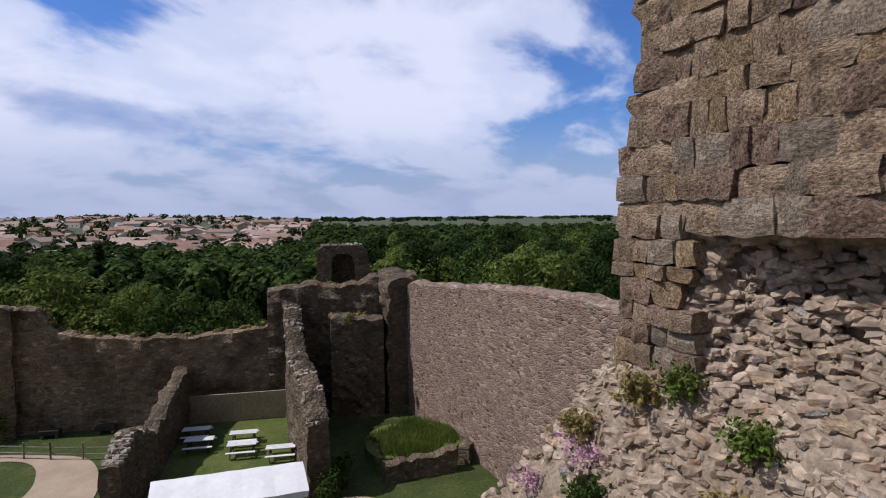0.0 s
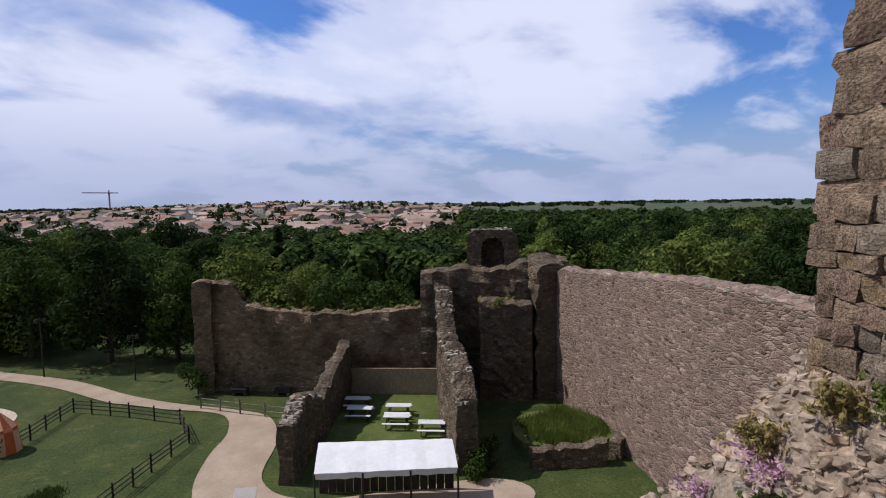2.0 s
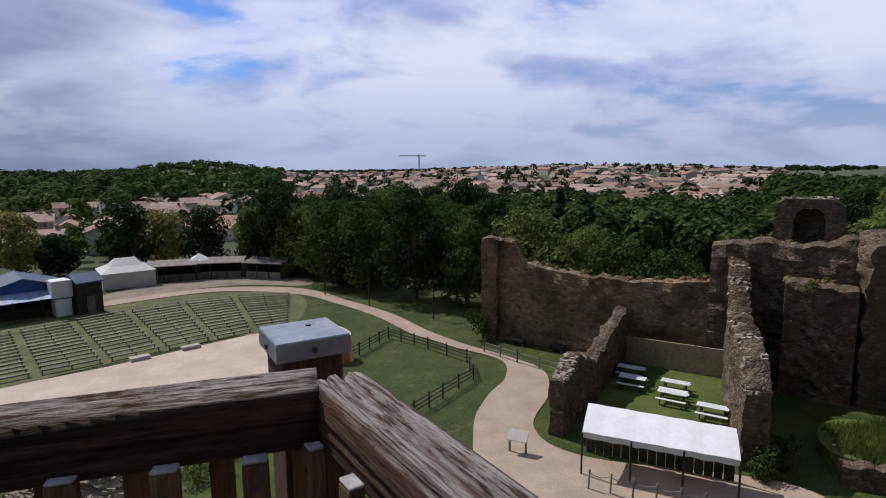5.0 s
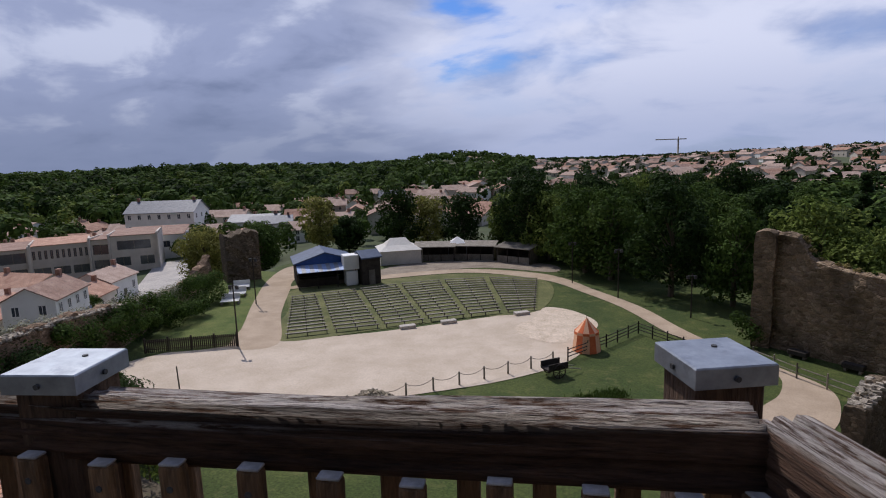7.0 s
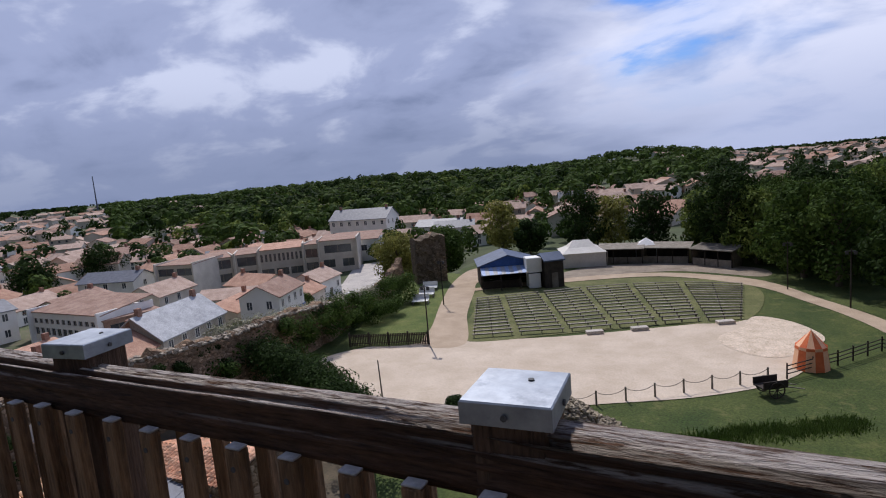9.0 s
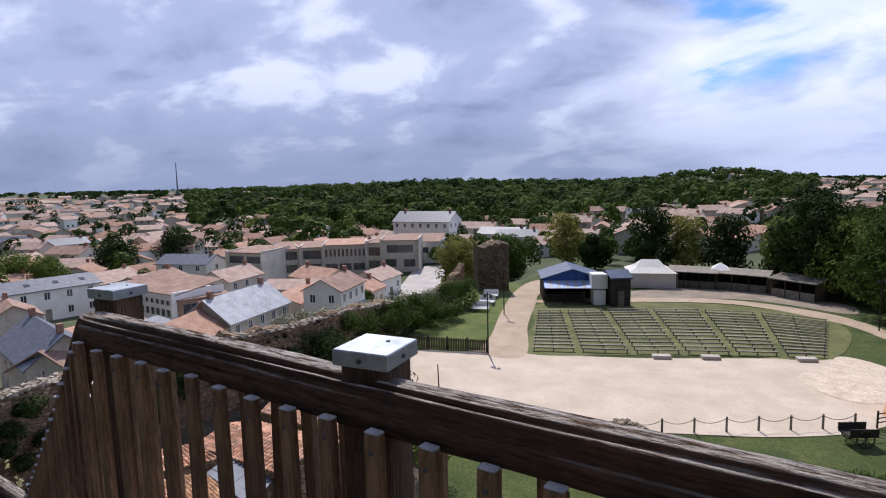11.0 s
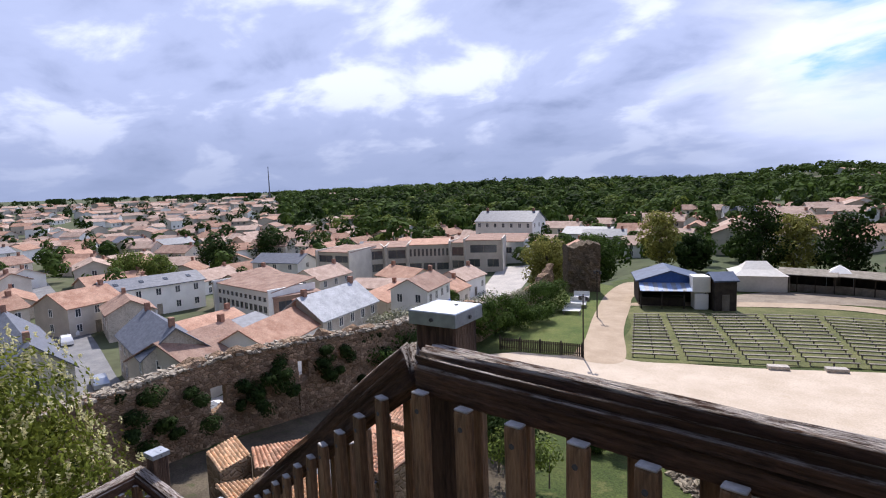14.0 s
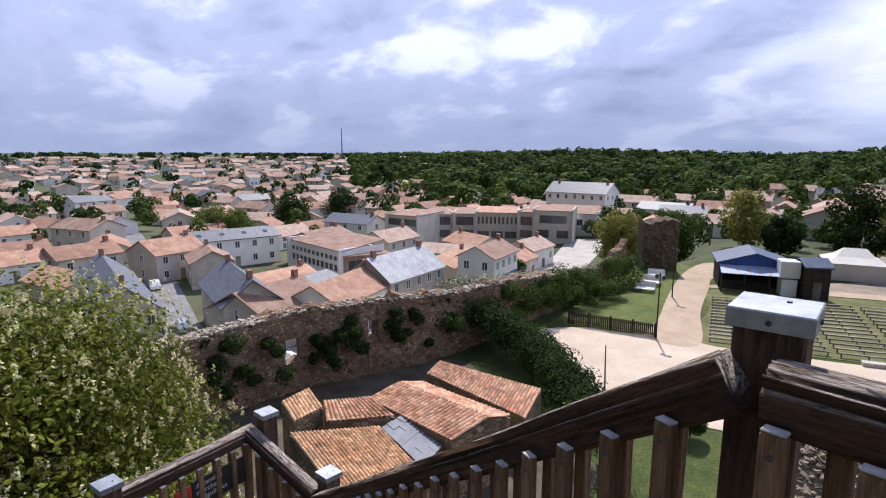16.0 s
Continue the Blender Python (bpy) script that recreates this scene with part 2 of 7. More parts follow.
M = dict(
    grass=mat("grass", (0.032, 0.053, 0.009), (0.070, 0.087, 0.019), scale=0.25, rough=0.95, bump=0.8, fine=30, spots=(0.115, 0.118, 0.036), detail=0.55),
    lawn=mat("mown_lawn", (0.063, 0.095, 0.016), (0.117, 0.135, 0.032), scale=0.4, rough=0.95, bump=0.7, fine=26, spots=(0.165, 0.165, 0.055), detail=0.5),
    bank=mat("dry_grass_bank", (0.085, 0.095, 0.030), (0.15, 0.15, 0.055), scale=0.3, rough=0.95, bump=0.8, fine=26, spots=(0.19, 0.17, 0.08), detail=0.5),
    wall_brown=masonry("brown_rubble", ((0.150, 0.100, 0.062), (0.350, 0.225, 0.140), (0.250, 0.173, 0.115), (0.500, 0.350, 0.231)), (0.213, 0.150, 0.098), scale=3.2, amount=0.5, stain=(0.035, 0.028, 0.018)),
    heap=mat("heap_stone", (0.17, 0.14, 0.095), (0.30, 0.25, 0.18), scale=1.5, rough=0.95, bump=0.8, fine=8, island=0.5, spots=(0.10, 0.10, 0.05)),
    land=mat("land", (0.041, 0.064, 0.022), (0.098, 0.105, 0.053), scale=0.01, rough=1.0, bump=0.0, fine=12, spots=(0.150, 0.128, 0.090)),
    sand=mat("sand", (0.470, 0.383, 0.287), (0.574, 0.479, 0.374), scale=0.35, rough=0.97, bump=0.35, fine=22, spots=(0.47, 0.38, 0.28), detail=0.16),
    path=mat("gravel_path", (0.36, 0.275, 0.19), (0.45, 0.35, 0.25), scale=0.5, rough=0.97, bump=0.4, fine=24, detail=0.18),
    tarmac=mat("tarmac", (0.16, 0.16, 0.165), (0.24, 0.235, 0.23), scale=0.4, rough=0.92, bump=0.15, fine=25),
    paving=mat("paving", (0.36, 0.33, 0.30), (0.48, 0.44, 0.39), scale=0.3, rough=0.9, bump=0.15, fine=20),
    dirt=mat("dirt", (0.20, 0.16, 0.12), (0.30, 0.25, 0.19), scale=0.5, rough=0.97, bump=0.4, fine=18),
    wall_grey=masonry("grey_rubble", ((0.084, 0.063, 0.043), (0.196, 0.146, 0.099), (0.146, 0.112, 0.078), (0.280, 0.213, 0.146)), (0.129, 0.099, 0.065), scale=3.2, amount=0.6),
    wall_pink=masonry("pink_rubble", ((0.112, 0.077, 0.060), (0.318, 0.222, 0.168), (0.206, 0.146, 0.114), (0.464, 0.344, 0.262)), (0.344, 0.249, 0.187), scale=2.7, flat=(1, 1, 2.6), amount=0.28, stain=(0.14, 0.11, 0.09)),
    wall_render=masonry("worn_plastered_rubble", ((0.163, 0.112, 0.068), (0.351, 0.247, 0.153), (0.240, 0.172, 0.108), (0.429, 0.319, 0.208)), (0.299, 0.215, 0.137), scale=2.4, bump=0.9, amount=0.8, stain=(0.061, 0.047, 0.030)),
    wall_top=mat("lichen_stone", (0.22, 0.185, 0.14), (0.40, 0.345, 0.275), scale=2.5, rough=0.95, bump=0.8, fine=8, spots=(0.16, 0.15, 0.09), island=0.35),
    ashlar=mat("pitted_block", (0.210, 0.147, 0.095), (0.406, 0.294, 0.193), scale=2.2, rough=0.97, bump=1.0, fine=6, rand=0.22, spots=(0.060, 0.043, 0.030), detail=0.85, relief=0.75),
    rubble=mat("pale_rubble", (0.284, 0.215, 0.150), (0.456, 0.361, 0.271), scale=1.2, rough=0.95, bump=1.0, fine=5, rand=0.45, spots=(0.30, 0.18, 0.095), detail=0.55, relief=0.2),
    mortar=mat("old_mortar", (0.20, 0.155, 0.108), (0.34, 0.27, 0.195), scale=3.0, rough=1.0, bump=1.0, fine=7, spots=(0.10, 0.08, 0.05)),
    oak=mat("weathered_oak", (0.125, 0.085, 0.062), (0.30, 0.25, 0.215), scale=1.6, rough=0.85, bump=1.0, fine=9, stretch=(0.8, 7, 7), spots=(0.055, 0.034, 0.024), detail=0.6),
    oak_up=mat("oak_picket", (0.175, 0.104, 0.055), (0.32, 0.195, 0.106), scale=1.8, rough=0.85, bump=0.8, fine=9, stretch=(7, 7, 0.8), spots=(0.10, 0.075, 0.055), rand=0.25, detail=0.5),
    oak_end=mat("grey_end_grain", (0.34, 0.32, 0.30), (0.48, 0.46, 0.44), scale=9, rough=0.9, bump=0.6, fine=5),
    steel=mat("zinc_cap", (0.26, 0.285, 0.32), (0.37, 0.395, 0.43), scale=5, rough=0.48, metal=0.75, bump=0.05, fine=5, spots=(0.20, 0.22, 0.25), detail=0.2, spec=0.4),
    dark=mat("dark_bolt", (0.05, 0.05, 0.05), (0.09, 0.09, 0.09), scale=20, rough=0.6, bump=0),
    timber=mat("grey_timber", (0.16, 0.14, 0.11), (0.26, 0.23, 0.19), scale=1.5, rough=0.9, bump=0.5, fine=10, rand=0.3),
    darkwood=mat("dark_boarding", (0.032, 0.025, 0.021), (0.059, 0.048, 0.038), scale=1.5, rough=0.9, bump=0.3, fine=10),
    canvas=mat("white_canvas", (0.74, 0.73, 0.70), (0.82, 0.81, 0.79), scale=0.8, rough=0.8, bump=0.2, fine=5, detail=0.06),
    canvas_dull=mat("cream_canvas", (0.60, 0.57, 0.51), (0.68, 0.65, 0.59), scale=0.6, rough=0.85, bump=0.2, fine=5, detail=0.08),
    orange=mat("orange_cloth", (0.62, 0.135, 0.045), (0.72, 0.18, 0.06), scale=2, rough=0.8, bump=0.1, detail=0.12),
    yellow=mat("pale_orange_cloth", (0.78, 0.42, 0.24), (0.84, 0.50, 0.30), scale=2, rough=0.8, bump=0.1, detail=0.12),
    slate=mat("slate", (0.085, 0.095, 0.12), (0.15, 0.16, 0.19), scale=1.2, rough=0.55, bump=0.3, fine=14, stretch=(1, 1, 3), detail=0.25),
    slate_blue=mat("blue_slate", (0.055, 0.075, 0.125), (0.085, 0.115, 0.18), scale=1.0, rough=0.5, bump=0.3, fine=14, detail=0.2),
    zinc_roof=mat("pale_grey_roof", (0.315, 0.323, 0.338), (0.465, 0.473, 0.488), scale=0.6, rough=0.6, bump=0.2, fine=10, spots=(0.30, 0.31, 0.32)),
    tile=mat("clay_tile", (0.31, 0.165, 0.11), (0.46, 0.285, 0.20), scale=0.7, rough=0.9, bump=0.4, fine=10, rand=0.25, spots=(0.34, 0.22, 0.16), detail=0.35),
    tile_pale=mat("pale_clay_tile", (0.33, 0.23, 0.18), (0.47, 0.35, 0.28), scale=0.7, rough=0.9, bump=0.4, fine=10, island=0.22, spots=(0.42, 0.30, 0.22), detail=0.3),
    tile_warm=mat("warm_clay_tile", (0.632, 0.368, 0.196), (0.828, 0.552, 0.333), scale=0.9, rough=0.9, bump=0.4, fine=10, island=0.3, spots=(0.36, 0.24, 0.16), detail=0.3),
    tile_red=mat("red_clay_tile", (0.517, 0.253, 0.144), (0.690, 0.425, 0.276), scale=0.9, rough=0.9, bump=0.4, fine=10, island=0.32, spots=(0.28, 0.20, 0.14), detail=0.3),
    tile_brown=mat("brown_clay_tile", (0.25, 0.15, 0.11), (0.37, 0.25, 0.19), scale=0.6, rough=0.9, bump=0.4, fine=12, spots=(0.18, 0.13, 0.11)),
    blue_paint=mat("blue_paint", (0.035, 0.09, 0.30), (0.05, 0.12, 0.36), scale=1.5, rough=0.6, bump=0.05),
    white_paint=mat("white_render", (0.70, 0.69, 0.66), (0.80, 0.79, 0.76), scale=0.4, rough=0.85, bump=0.1, fine=20, rand=0.08, detail=0.06),
    cream=mat("cream_render", (0.50, 0.45, 0.385), (0.62, 0.565, 0.49), scale=0.4, rough=0.88, bump=0.1, fine=20, rand=0.12, detail=0.08),
    stone_house=mat("grey_stone_render", (0.38, 0.34, 0.29), (0.52, 0.47, 0.41), scale=0.5, rough=0.9, bump=0.3, fine=14, rand=0.12),
    glass=mat("window_glass", (0.035, 0.042, 0.055), (0.06, 0.07, 0.085), scale=0.5, rough=0.12, bump=0, spec=0.6),
    chimney=mat("brick_stack", (0.25, 0.13, 0.09), (0.36, 0.21, 0.15), scale=3, rough=0.9, bump=0.4),
    bark=mat("bark", (0.085, 0.065, 0.045), (0.16, 0.125, 0.09), scale=2, rough=0.95, bump=0.8, stretch=(4, 4, 0.7)),
    leaf_dark=foliage("dark_leaves", (0.017, 0.034, 0.008), (0.035, 0.060, 0.014)),
    leaf_wood=foliage("wood_leaves", (0.026, 0.048, 0.010), (0.056, 0.086, 0.018)),
    leaf_mid=foliage("green_leaves", (0.042, 0.074, 0.014), (0.076, 0.116, 0.026)),
    leaf_light=foliage("spring_leaves", (0.095, 0.140, 0.026), (0.170, 0.205, 0.048)),
    leaf_chestnut=foliage("chestnut_leaves", (0.070, 0.095, 0.012), (0.175, 0.190, 0.028)),
    pale_blue=mat("pale_blue_awning", (0.30, 0.40, 0.62), (0.36, 0.46, 0.68), scale=1, rough=0.6, bump=0.05),
    leaf_olive=foliage("olive_leaves", (0.185, 0.185, 0.045), (0.30, 0.285, 0.080)),
    leaf_ivy=foliage("ivy_leaves", (0.018, 0.034, 0.010), (0.044, 0.070, 0.018)),
    blossom=foliage("cream_blossom", (0.60, 0.55, 0.27), (0.74, 0.69, 0.40), island=0.15),
    pink=foliage("pink_petals", (0.52, 0.27, 0.38), (0.66, 0.42, 0.52), island=0.25),
    dry=foliage("dry_weeds", (0.26, 0.20, 0.075), (0.34, 0.28, 0.11)),
    car_white=mat("white_car_paint", (0.74, 0.74, 0.74), (0.78, 0.78, 0.78), scale=1, rough=0.3, bump=0, detail=0.02, spec=0.6),
    car_grey=mat("silver_car_paint", (0.40, 0.43, 0.47), (0.44, 0.47, 0.51), scale=1, rough=0.3, metal=0.5, bump=0, detail=0.02, spec=0.6),
    rubber=mat("tyre_rubber", (0.025, 0.025, 0.025), (0.04, 0.04, 0.04), scale=5, rough=0.9, bump=0.1),
    sign_black=mat("black_sign", (0.02, 0.02, 0.022), (0.035, 0.035, 0.036), scale=4, rough=0.5, bump=0),
    sign_red=mat("red_sign", (0.42, 0.045, 0.03), (0.48, 0.06, 0.04), scale=4, rough=0.5, bump=0),
    letter=mat("pale_lettering", (0.55, 0.53, 0.5), (0.62, 0.6, 0.57), scale=4, rough=0.6, bump=0),
)


STONE_COLOURS = dict(
    ashlar_ochre=mat("ochre_block", (0.250, 0.169, 0.094), (0.425, 0.306, 0.181), scale=2.0, rough=0.97, bump=1.0, fine=7, rand=0.2, spots=(0.07, 0.047, 0.03), detail=0.9, relief=0.85),
    ashlar_grey=mat("grey_block", (0.194, 0.150, 0.106), (0.338, 0.269, 0.194), scale=2.0, rough=0.97, bump=1.0, fine=6, rand=0.25, spots=(0.33, 0.29, 0.235), detail=0.7, relief=0.6),
    ashlar_red=mat("reddish_block", (0.196, 0.128, 0.089), (0.344, 0.236, 0.165), scale=1.8, rough=0.97, bump=1.0, fine=6, rand=0.25, spots=(0.07, 0.048, 0.034), detail=0.85, relief=0.7),
    rubble_grey=mat("grey_rubble_stone", (0.211, 0.180, 0.150), (0.370, 0.330, 0.286), scale=1.2, rough=0.95, bump=1.0, fine=5, rand=0.4, detail=0.5, relief=0.2),
    rubble_ochre=mat("ochre_rubble_stone", (0.306, 0.211, 0.126), (0.432, 0.320, 0.211), scale=1.2, rough=0.95, bump=1.0, fine=5, rand=0.35, detail=0.5, relief=0.2),
)
M.update(STONE_COLOURS)


def rail_oak(name, stretch):
    """Old oak: dark brown sides, a bleached and split weather face whose pale also carries sunlit brightness."""
    m = mat(name, (0.066, 0.036, 0.023), (0.165, 0.090, 0.054), scale=1.6, rough=0.85, bump=1.0, fine=9, stretch=stretch, spots=(0.035, 0.022, 0.016), detail=0.6)
    n, l = m.node_tree.nodes, m.node_tree.links
    p = n["Principled BSDF"]
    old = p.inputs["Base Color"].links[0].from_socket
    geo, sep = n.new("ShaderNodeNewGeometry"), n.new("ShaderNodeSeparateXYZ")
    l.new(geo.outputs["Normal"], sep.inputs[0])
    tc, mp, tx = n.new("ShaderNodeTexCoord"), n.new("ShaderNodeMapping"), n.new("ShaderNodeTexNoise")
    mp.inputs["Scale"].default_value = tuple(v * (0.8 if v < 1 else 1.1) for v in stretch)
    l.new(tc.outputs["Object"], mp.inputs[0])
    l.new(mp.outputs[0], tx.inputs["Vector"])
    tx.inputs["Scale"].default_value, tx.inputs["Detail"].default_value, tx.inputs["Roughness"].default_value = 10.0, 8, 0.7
    # upward faces turn pale: bleached streaks plus sunlight put into the colour
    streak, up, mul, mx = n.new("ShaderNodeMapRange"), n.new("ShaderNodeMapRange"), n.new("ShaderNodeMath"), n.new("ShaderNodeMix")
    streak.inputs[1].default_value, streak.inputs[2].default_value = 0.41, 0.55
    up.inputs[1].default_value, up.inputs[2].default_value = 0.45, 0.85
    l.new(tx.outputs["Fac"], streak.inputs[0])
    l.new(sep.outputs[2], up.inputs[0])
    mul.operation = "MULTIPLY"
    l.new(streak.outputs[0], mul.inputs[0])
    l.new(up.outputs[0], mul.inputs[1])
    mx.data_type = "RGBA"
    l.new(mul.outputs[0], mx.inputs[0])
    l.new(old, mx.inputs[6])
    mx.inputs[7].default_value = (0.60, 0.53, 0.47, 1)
    l.new(mx.outputs[2], p.inputs["Base Color"])
    return m


M["post"] = mat("dark_oak_post", (0.072, 0.043, 0.029), (0.156, 0.096, 0.061), scale=1.8, rough=0.85, bump=0.8, fine=9, stretch=(7, 7, 0.8), spots=(0.035, 0.022, 0.016), detail=0.5)
M["rail"] = rail_oak("weathered_lit_rail", (1.0, 9, 9))

# ---- mesh helpers ----
class MB:
    """Vertices and faces of one mesh."""

    def __init__(self):
        self.v, self.f = [], []

    def add(self, verts, faces, m=None):
        k = len(self.v)
        self.v += [tuple(m @ Vector(p)) for p in verts] if m is not None else [tuple(p) for p in verts]
        self.f += [tuple(i + k for i in f) for f in faces]
        return self

    def box(self, x0, y0, z0, x1, y1, z1, m=None):
        c = [(x, y, z) for x in (x0, x1) for y in (y0, y1) for z in (z0, z1)]
        return self.add(c, [(0, 1, 3, 2), (4, 6, 7, 5), (0, 4, 5, 1), (2, 3, 7, 6), (0, 2, 6, 4), (1, 5, 7, 3)], m)

    def cbox(self, sx, sy, sz, c=0.008, m=None):
        """A box centred on the origin with chamfered edges."""
        hx, hy, hz = sx / 2, sy / 2, sz / 2
        prof = lambda k: [(hy - k, hz), (-hy + k, hz), (-hy, hz - k), (-hy, -hz + k), (-hy + k, -hz), (hy - k, -hz), (hy, -hz + k), (hy, hz - k)]
        rings = [(-hx, 2 * c, 0.75), (-hx + c, c, 1), (hx - c, c, 1), (hx, 2 * c, 0.75)]
        v = []
        for x, k, s in rings:
            for y, z in prof(c):
                f = 1 if s == 1 else None
                v.append((x, y if f else math.copysign(abs(y) - c * 0.7, y), z if f else math.copysign(abs(z) - c * 0.7, z)))
        f = [tuple(range(7, -1, -1)), tuple(range(24, 32))]
        for r in range(3):
            for i in range(8):
                j = (i + 1) % 8
                f.append((r * 8 + i, r * 8 + j, r * 8 + 8 + j, r * 8 + 8 + i))
        return self.add(v, f, m)

    def tube(self, p, q, r0, r1=None, n=8, caps=True):
        p, q = Vector(p), Vector(q)
        r1 = r0 if r1 is None else r1
        t = (q - p).to_track_quat("Z", "Y").to_matrix()
        a = [(math.cos(2 * math.pi * i / n), math.sin(2 * math.pi * i / n)) for i in range(n)]
        v = [p + t @ Vector((c * r0, s * r0, 0)) for c, s in a] + [q + t @ Vector((c * r1, s * r1, 0)) for c, s in a]
        f = [(i, (i + 1) % n, n + (i + 1) % n, n + i) for i in range(n)]
        if caps:
            f += [tuple(range(n - 1, -1, -1)), tuple(range(n, 2 * n))]
        return self.add(v, f)

    def beam(self, p, q, w, h, c=0.006):
        """A chamfered beam from p to q, w wide and h high."""
        p, q = Vector(p), Vector(q)
        d = q - p
        y = Vector((0, 0, 1)).cross(d).normalized() if abs(d.normalized().z) < 0.99 else Vector((0, 1, 0))
        x = d.normalized()
        z = x.cross(y)
        r = Matrix((x, y, z)).transposed().to_4x4()
        return self.cbox(d.length, w, h, c, Matrix.Translation((p + q) / 2) @ r)

    def poly(self, pts, z0, z1=None):
        """A flat sheet, or a slab between two heights, over a plan outline (anticlockwise)."""
        n = len(pts)
        if z1 is None:
            return self.add([(x, y, z0) for x, y in pts], [tuple(range(n))])
        v = [(x, y, z0) for x, y in pts] + [(x, y, z1) for x, y in pts]
        return self.add(v, [tuple(range(n - 1, -1, -1)), tuple(range(n, 2 * n))] + [(i, (i + 1) % n, n + (i + 1) % n, n + i) for i in range(n)])


def data(name, mb, material, smooth=False):
    me = bpy.data.meshes.new(name)
    me.from_pydata(mb.v, [], mb.f)
    me.materials.append(material)
    if smooth:
        me.shade_smooth()
    me.update()
    return me


def part(name, mb, material, parent=None, label="", smooth=False):
    ob = new(name, mb if isinstance(mb, bpy.types.Mesh) else data(name, mb, material, smooth))
    if parent:
        ob.parent = parent
    if label:
        tagged(ob, label)
    return ob


def thing(name, m, label, category, group="", kind=""):
    ob = new(name)
    ob.empty_display_size = 0.3
    ob.matrix_basis = m
    return tagged(ob, label, category, group, kind)


def solid(name, mb, material, label, category, group="", kind="", smooth=False):
    return tagged(part(name, mb, material, smooth=smooth), label, category, group, kind)


def ground(name, mb, material, label, category, smooth=False):
    return solid(name, mb, material, label, category, kind="structure", smooth=smooth)


def smooth_line(pts, n=8):
    """A smooth closed curve through plan points."""
    out, k = [], len(pts)
    for i in range(k):
        p = [Vector(pts[(i + j) % k]) for j in (-1, 0, 1, 2)]
        for s in range(n):
            t = s / n
            out.append(tuple(0.5 * (2 * p[1] + (p[2] - p[0]) * t + (2 * p[0] - 5 * p[1] + 4 * p[2] - p[3]) * t * t + (3 * p[1] - p[0] - 3 * p[2] + p[3]) * t ** 3)))
    return out


def wobble(x, y, z, s):
    return noise.noise(Vector((x * s, y * s, z * s)))


def clamp01(t):
    return max(0.0, min(1.0, t))


def ease(t):
    t = clamp01(t)
    return t * t * (3 - 2 * t)


def gz(x, y):
    """Height of the land: the castle stands on a flat mound, the town lies lower to the west and north."""
    dx, dy = max(-36 - x, x - 60, 0), max(y - 96, -40 - y, 0)
    out = math.hypot(dx, dy)
    az = math.degrees(math.atan2(x, y))
    level = -8 + 4.5 * ease((az + 50) / 35) + 3.5 * ease((az + 15) / 30)
    if az < -130:
        level = -4
    r = math.hypot(x, y)
    far = ease((r - 250) / 600)
    hill = 15 * math.exp(-(((az + 9.5) / 6) ** 2) - ((r - 900) / 180) ** 2) + 8 * math.exp(-(((az + 36) / 16) ** 2) - ((r - 620) / 200) ** 2)
    rise = 9 * math.exp(-(((az - 27) / 16) ** 2)) * ease((r - 240) / 400)
    return ease(out / 20) * (level * (1 - far) + 3 * far) + hill + rise * (1 - ease((r - 1000) / 800))


# ---- ground ----
def build_land():
    mb = MB()
    radii = [0] + [3.0 * i for i in range(1, 60)] + [180 * 1.09 ** i for i in range(1, 37)]
    n = 160
    rows = []
    for r in radii:
        row = []
        for i in range(n):
            a = 2 * math.pi * i / n
            x, y = r * math.sin(a), 20 + r * math.cos(a)
            mb.v.append((x, y, gz(x, y) - 0.03))
            row.append(len(mb.v) - 1)
        rows.append(row)
    for p, q in zip(rows, rows[1:]):
        for i in range(n):
            j = (i + 1) % n
            mb.f.append((p[i], p[j], q[j], q[i]))
    me = data("ground", mb, M["grass"], True)
    me.materials.append(M["land"])
    cent = np.array([np.mean([mb.v[k][:2] for k in f], axis=0) for f in mb.f])
    flag = ((cent[:, 0] < -40) | (cent[:, 1] > 100) | (cent[:, 0] > 64) | (cent[:, 1] < -44)).astype(np.int32)
    me.polygons.foreach_set("material_index", flag)
    tagged(new("ground", me), "grassy castle mound and the flat land around it", "ground", kind="structure")


build_land()
ground("sand_arena", MB().poly(smooth_line([(-31.5, 36.5), (-27, 31), (-20, 29.5), (-12, 32.2), (-7.3, 35), (-1, 38.4), (3.6, 42.6), (5.6, 48), (4.5, 54), (1.5, 57), (-5, 53.4), (-13, 48.6), (-21, 45.2), (-24.5, 44.0), (-29.5, 41.2)]), 0.012), M["sand"], "pale raked sand arena in the castle yard", "arena")
ground("gravel_path_west", MB().poly(smooth_line([(-24.6, 43.0), (-20.9, 44.4), (-25.5, 54), (-29.5, 64), (-31.8, 70), (-32.5, 79), (-37, 79), (-35.6, 70), (-31.0, 58), (-27.0, 49)]), 0.018), M["path"], "pinkish gravel path beside the seating", "path")
ground("gravel_path_north", MB().poly(smooth_line([(1.2, 71.5), (6.2, 64.5), (9.6, 58.2), (12.2, 50.8), (14.8, 46.4), (17.6, 42.2), (16.8, 38.6), (14.4, 35.6), (12.2, 31.6), (11.0, 25.0), (15.5, 22.0), (24.5, 19.0), (25.0, 22.0), (17.0, 26.6), (15.6, 30.5), (18.6, 35.0), (20.0, 39.2), (18.6, 42.6), (16.0, 46.8), (13.8, 51.6), (11.4, 58.8), (7.8, 65.4), (1.5, 75.0), (-10, 78.0), (-22, 72.6), (-30, 66.4), (-29.4, 64.8), (-21, 70.2), (-9, 75.6)]), 0.022), M["path"], "winding gravel path past the ruined wall", "path")
ground("trodden_ground", MB().poly(smooth_line([(-22, 73), (-19, 82), (-8, 85), (2, 82), (2.5, 76.5), (-8, 79.2)]), 0.008), M["dirt"], "bare trodden ground before the huts", "ground")
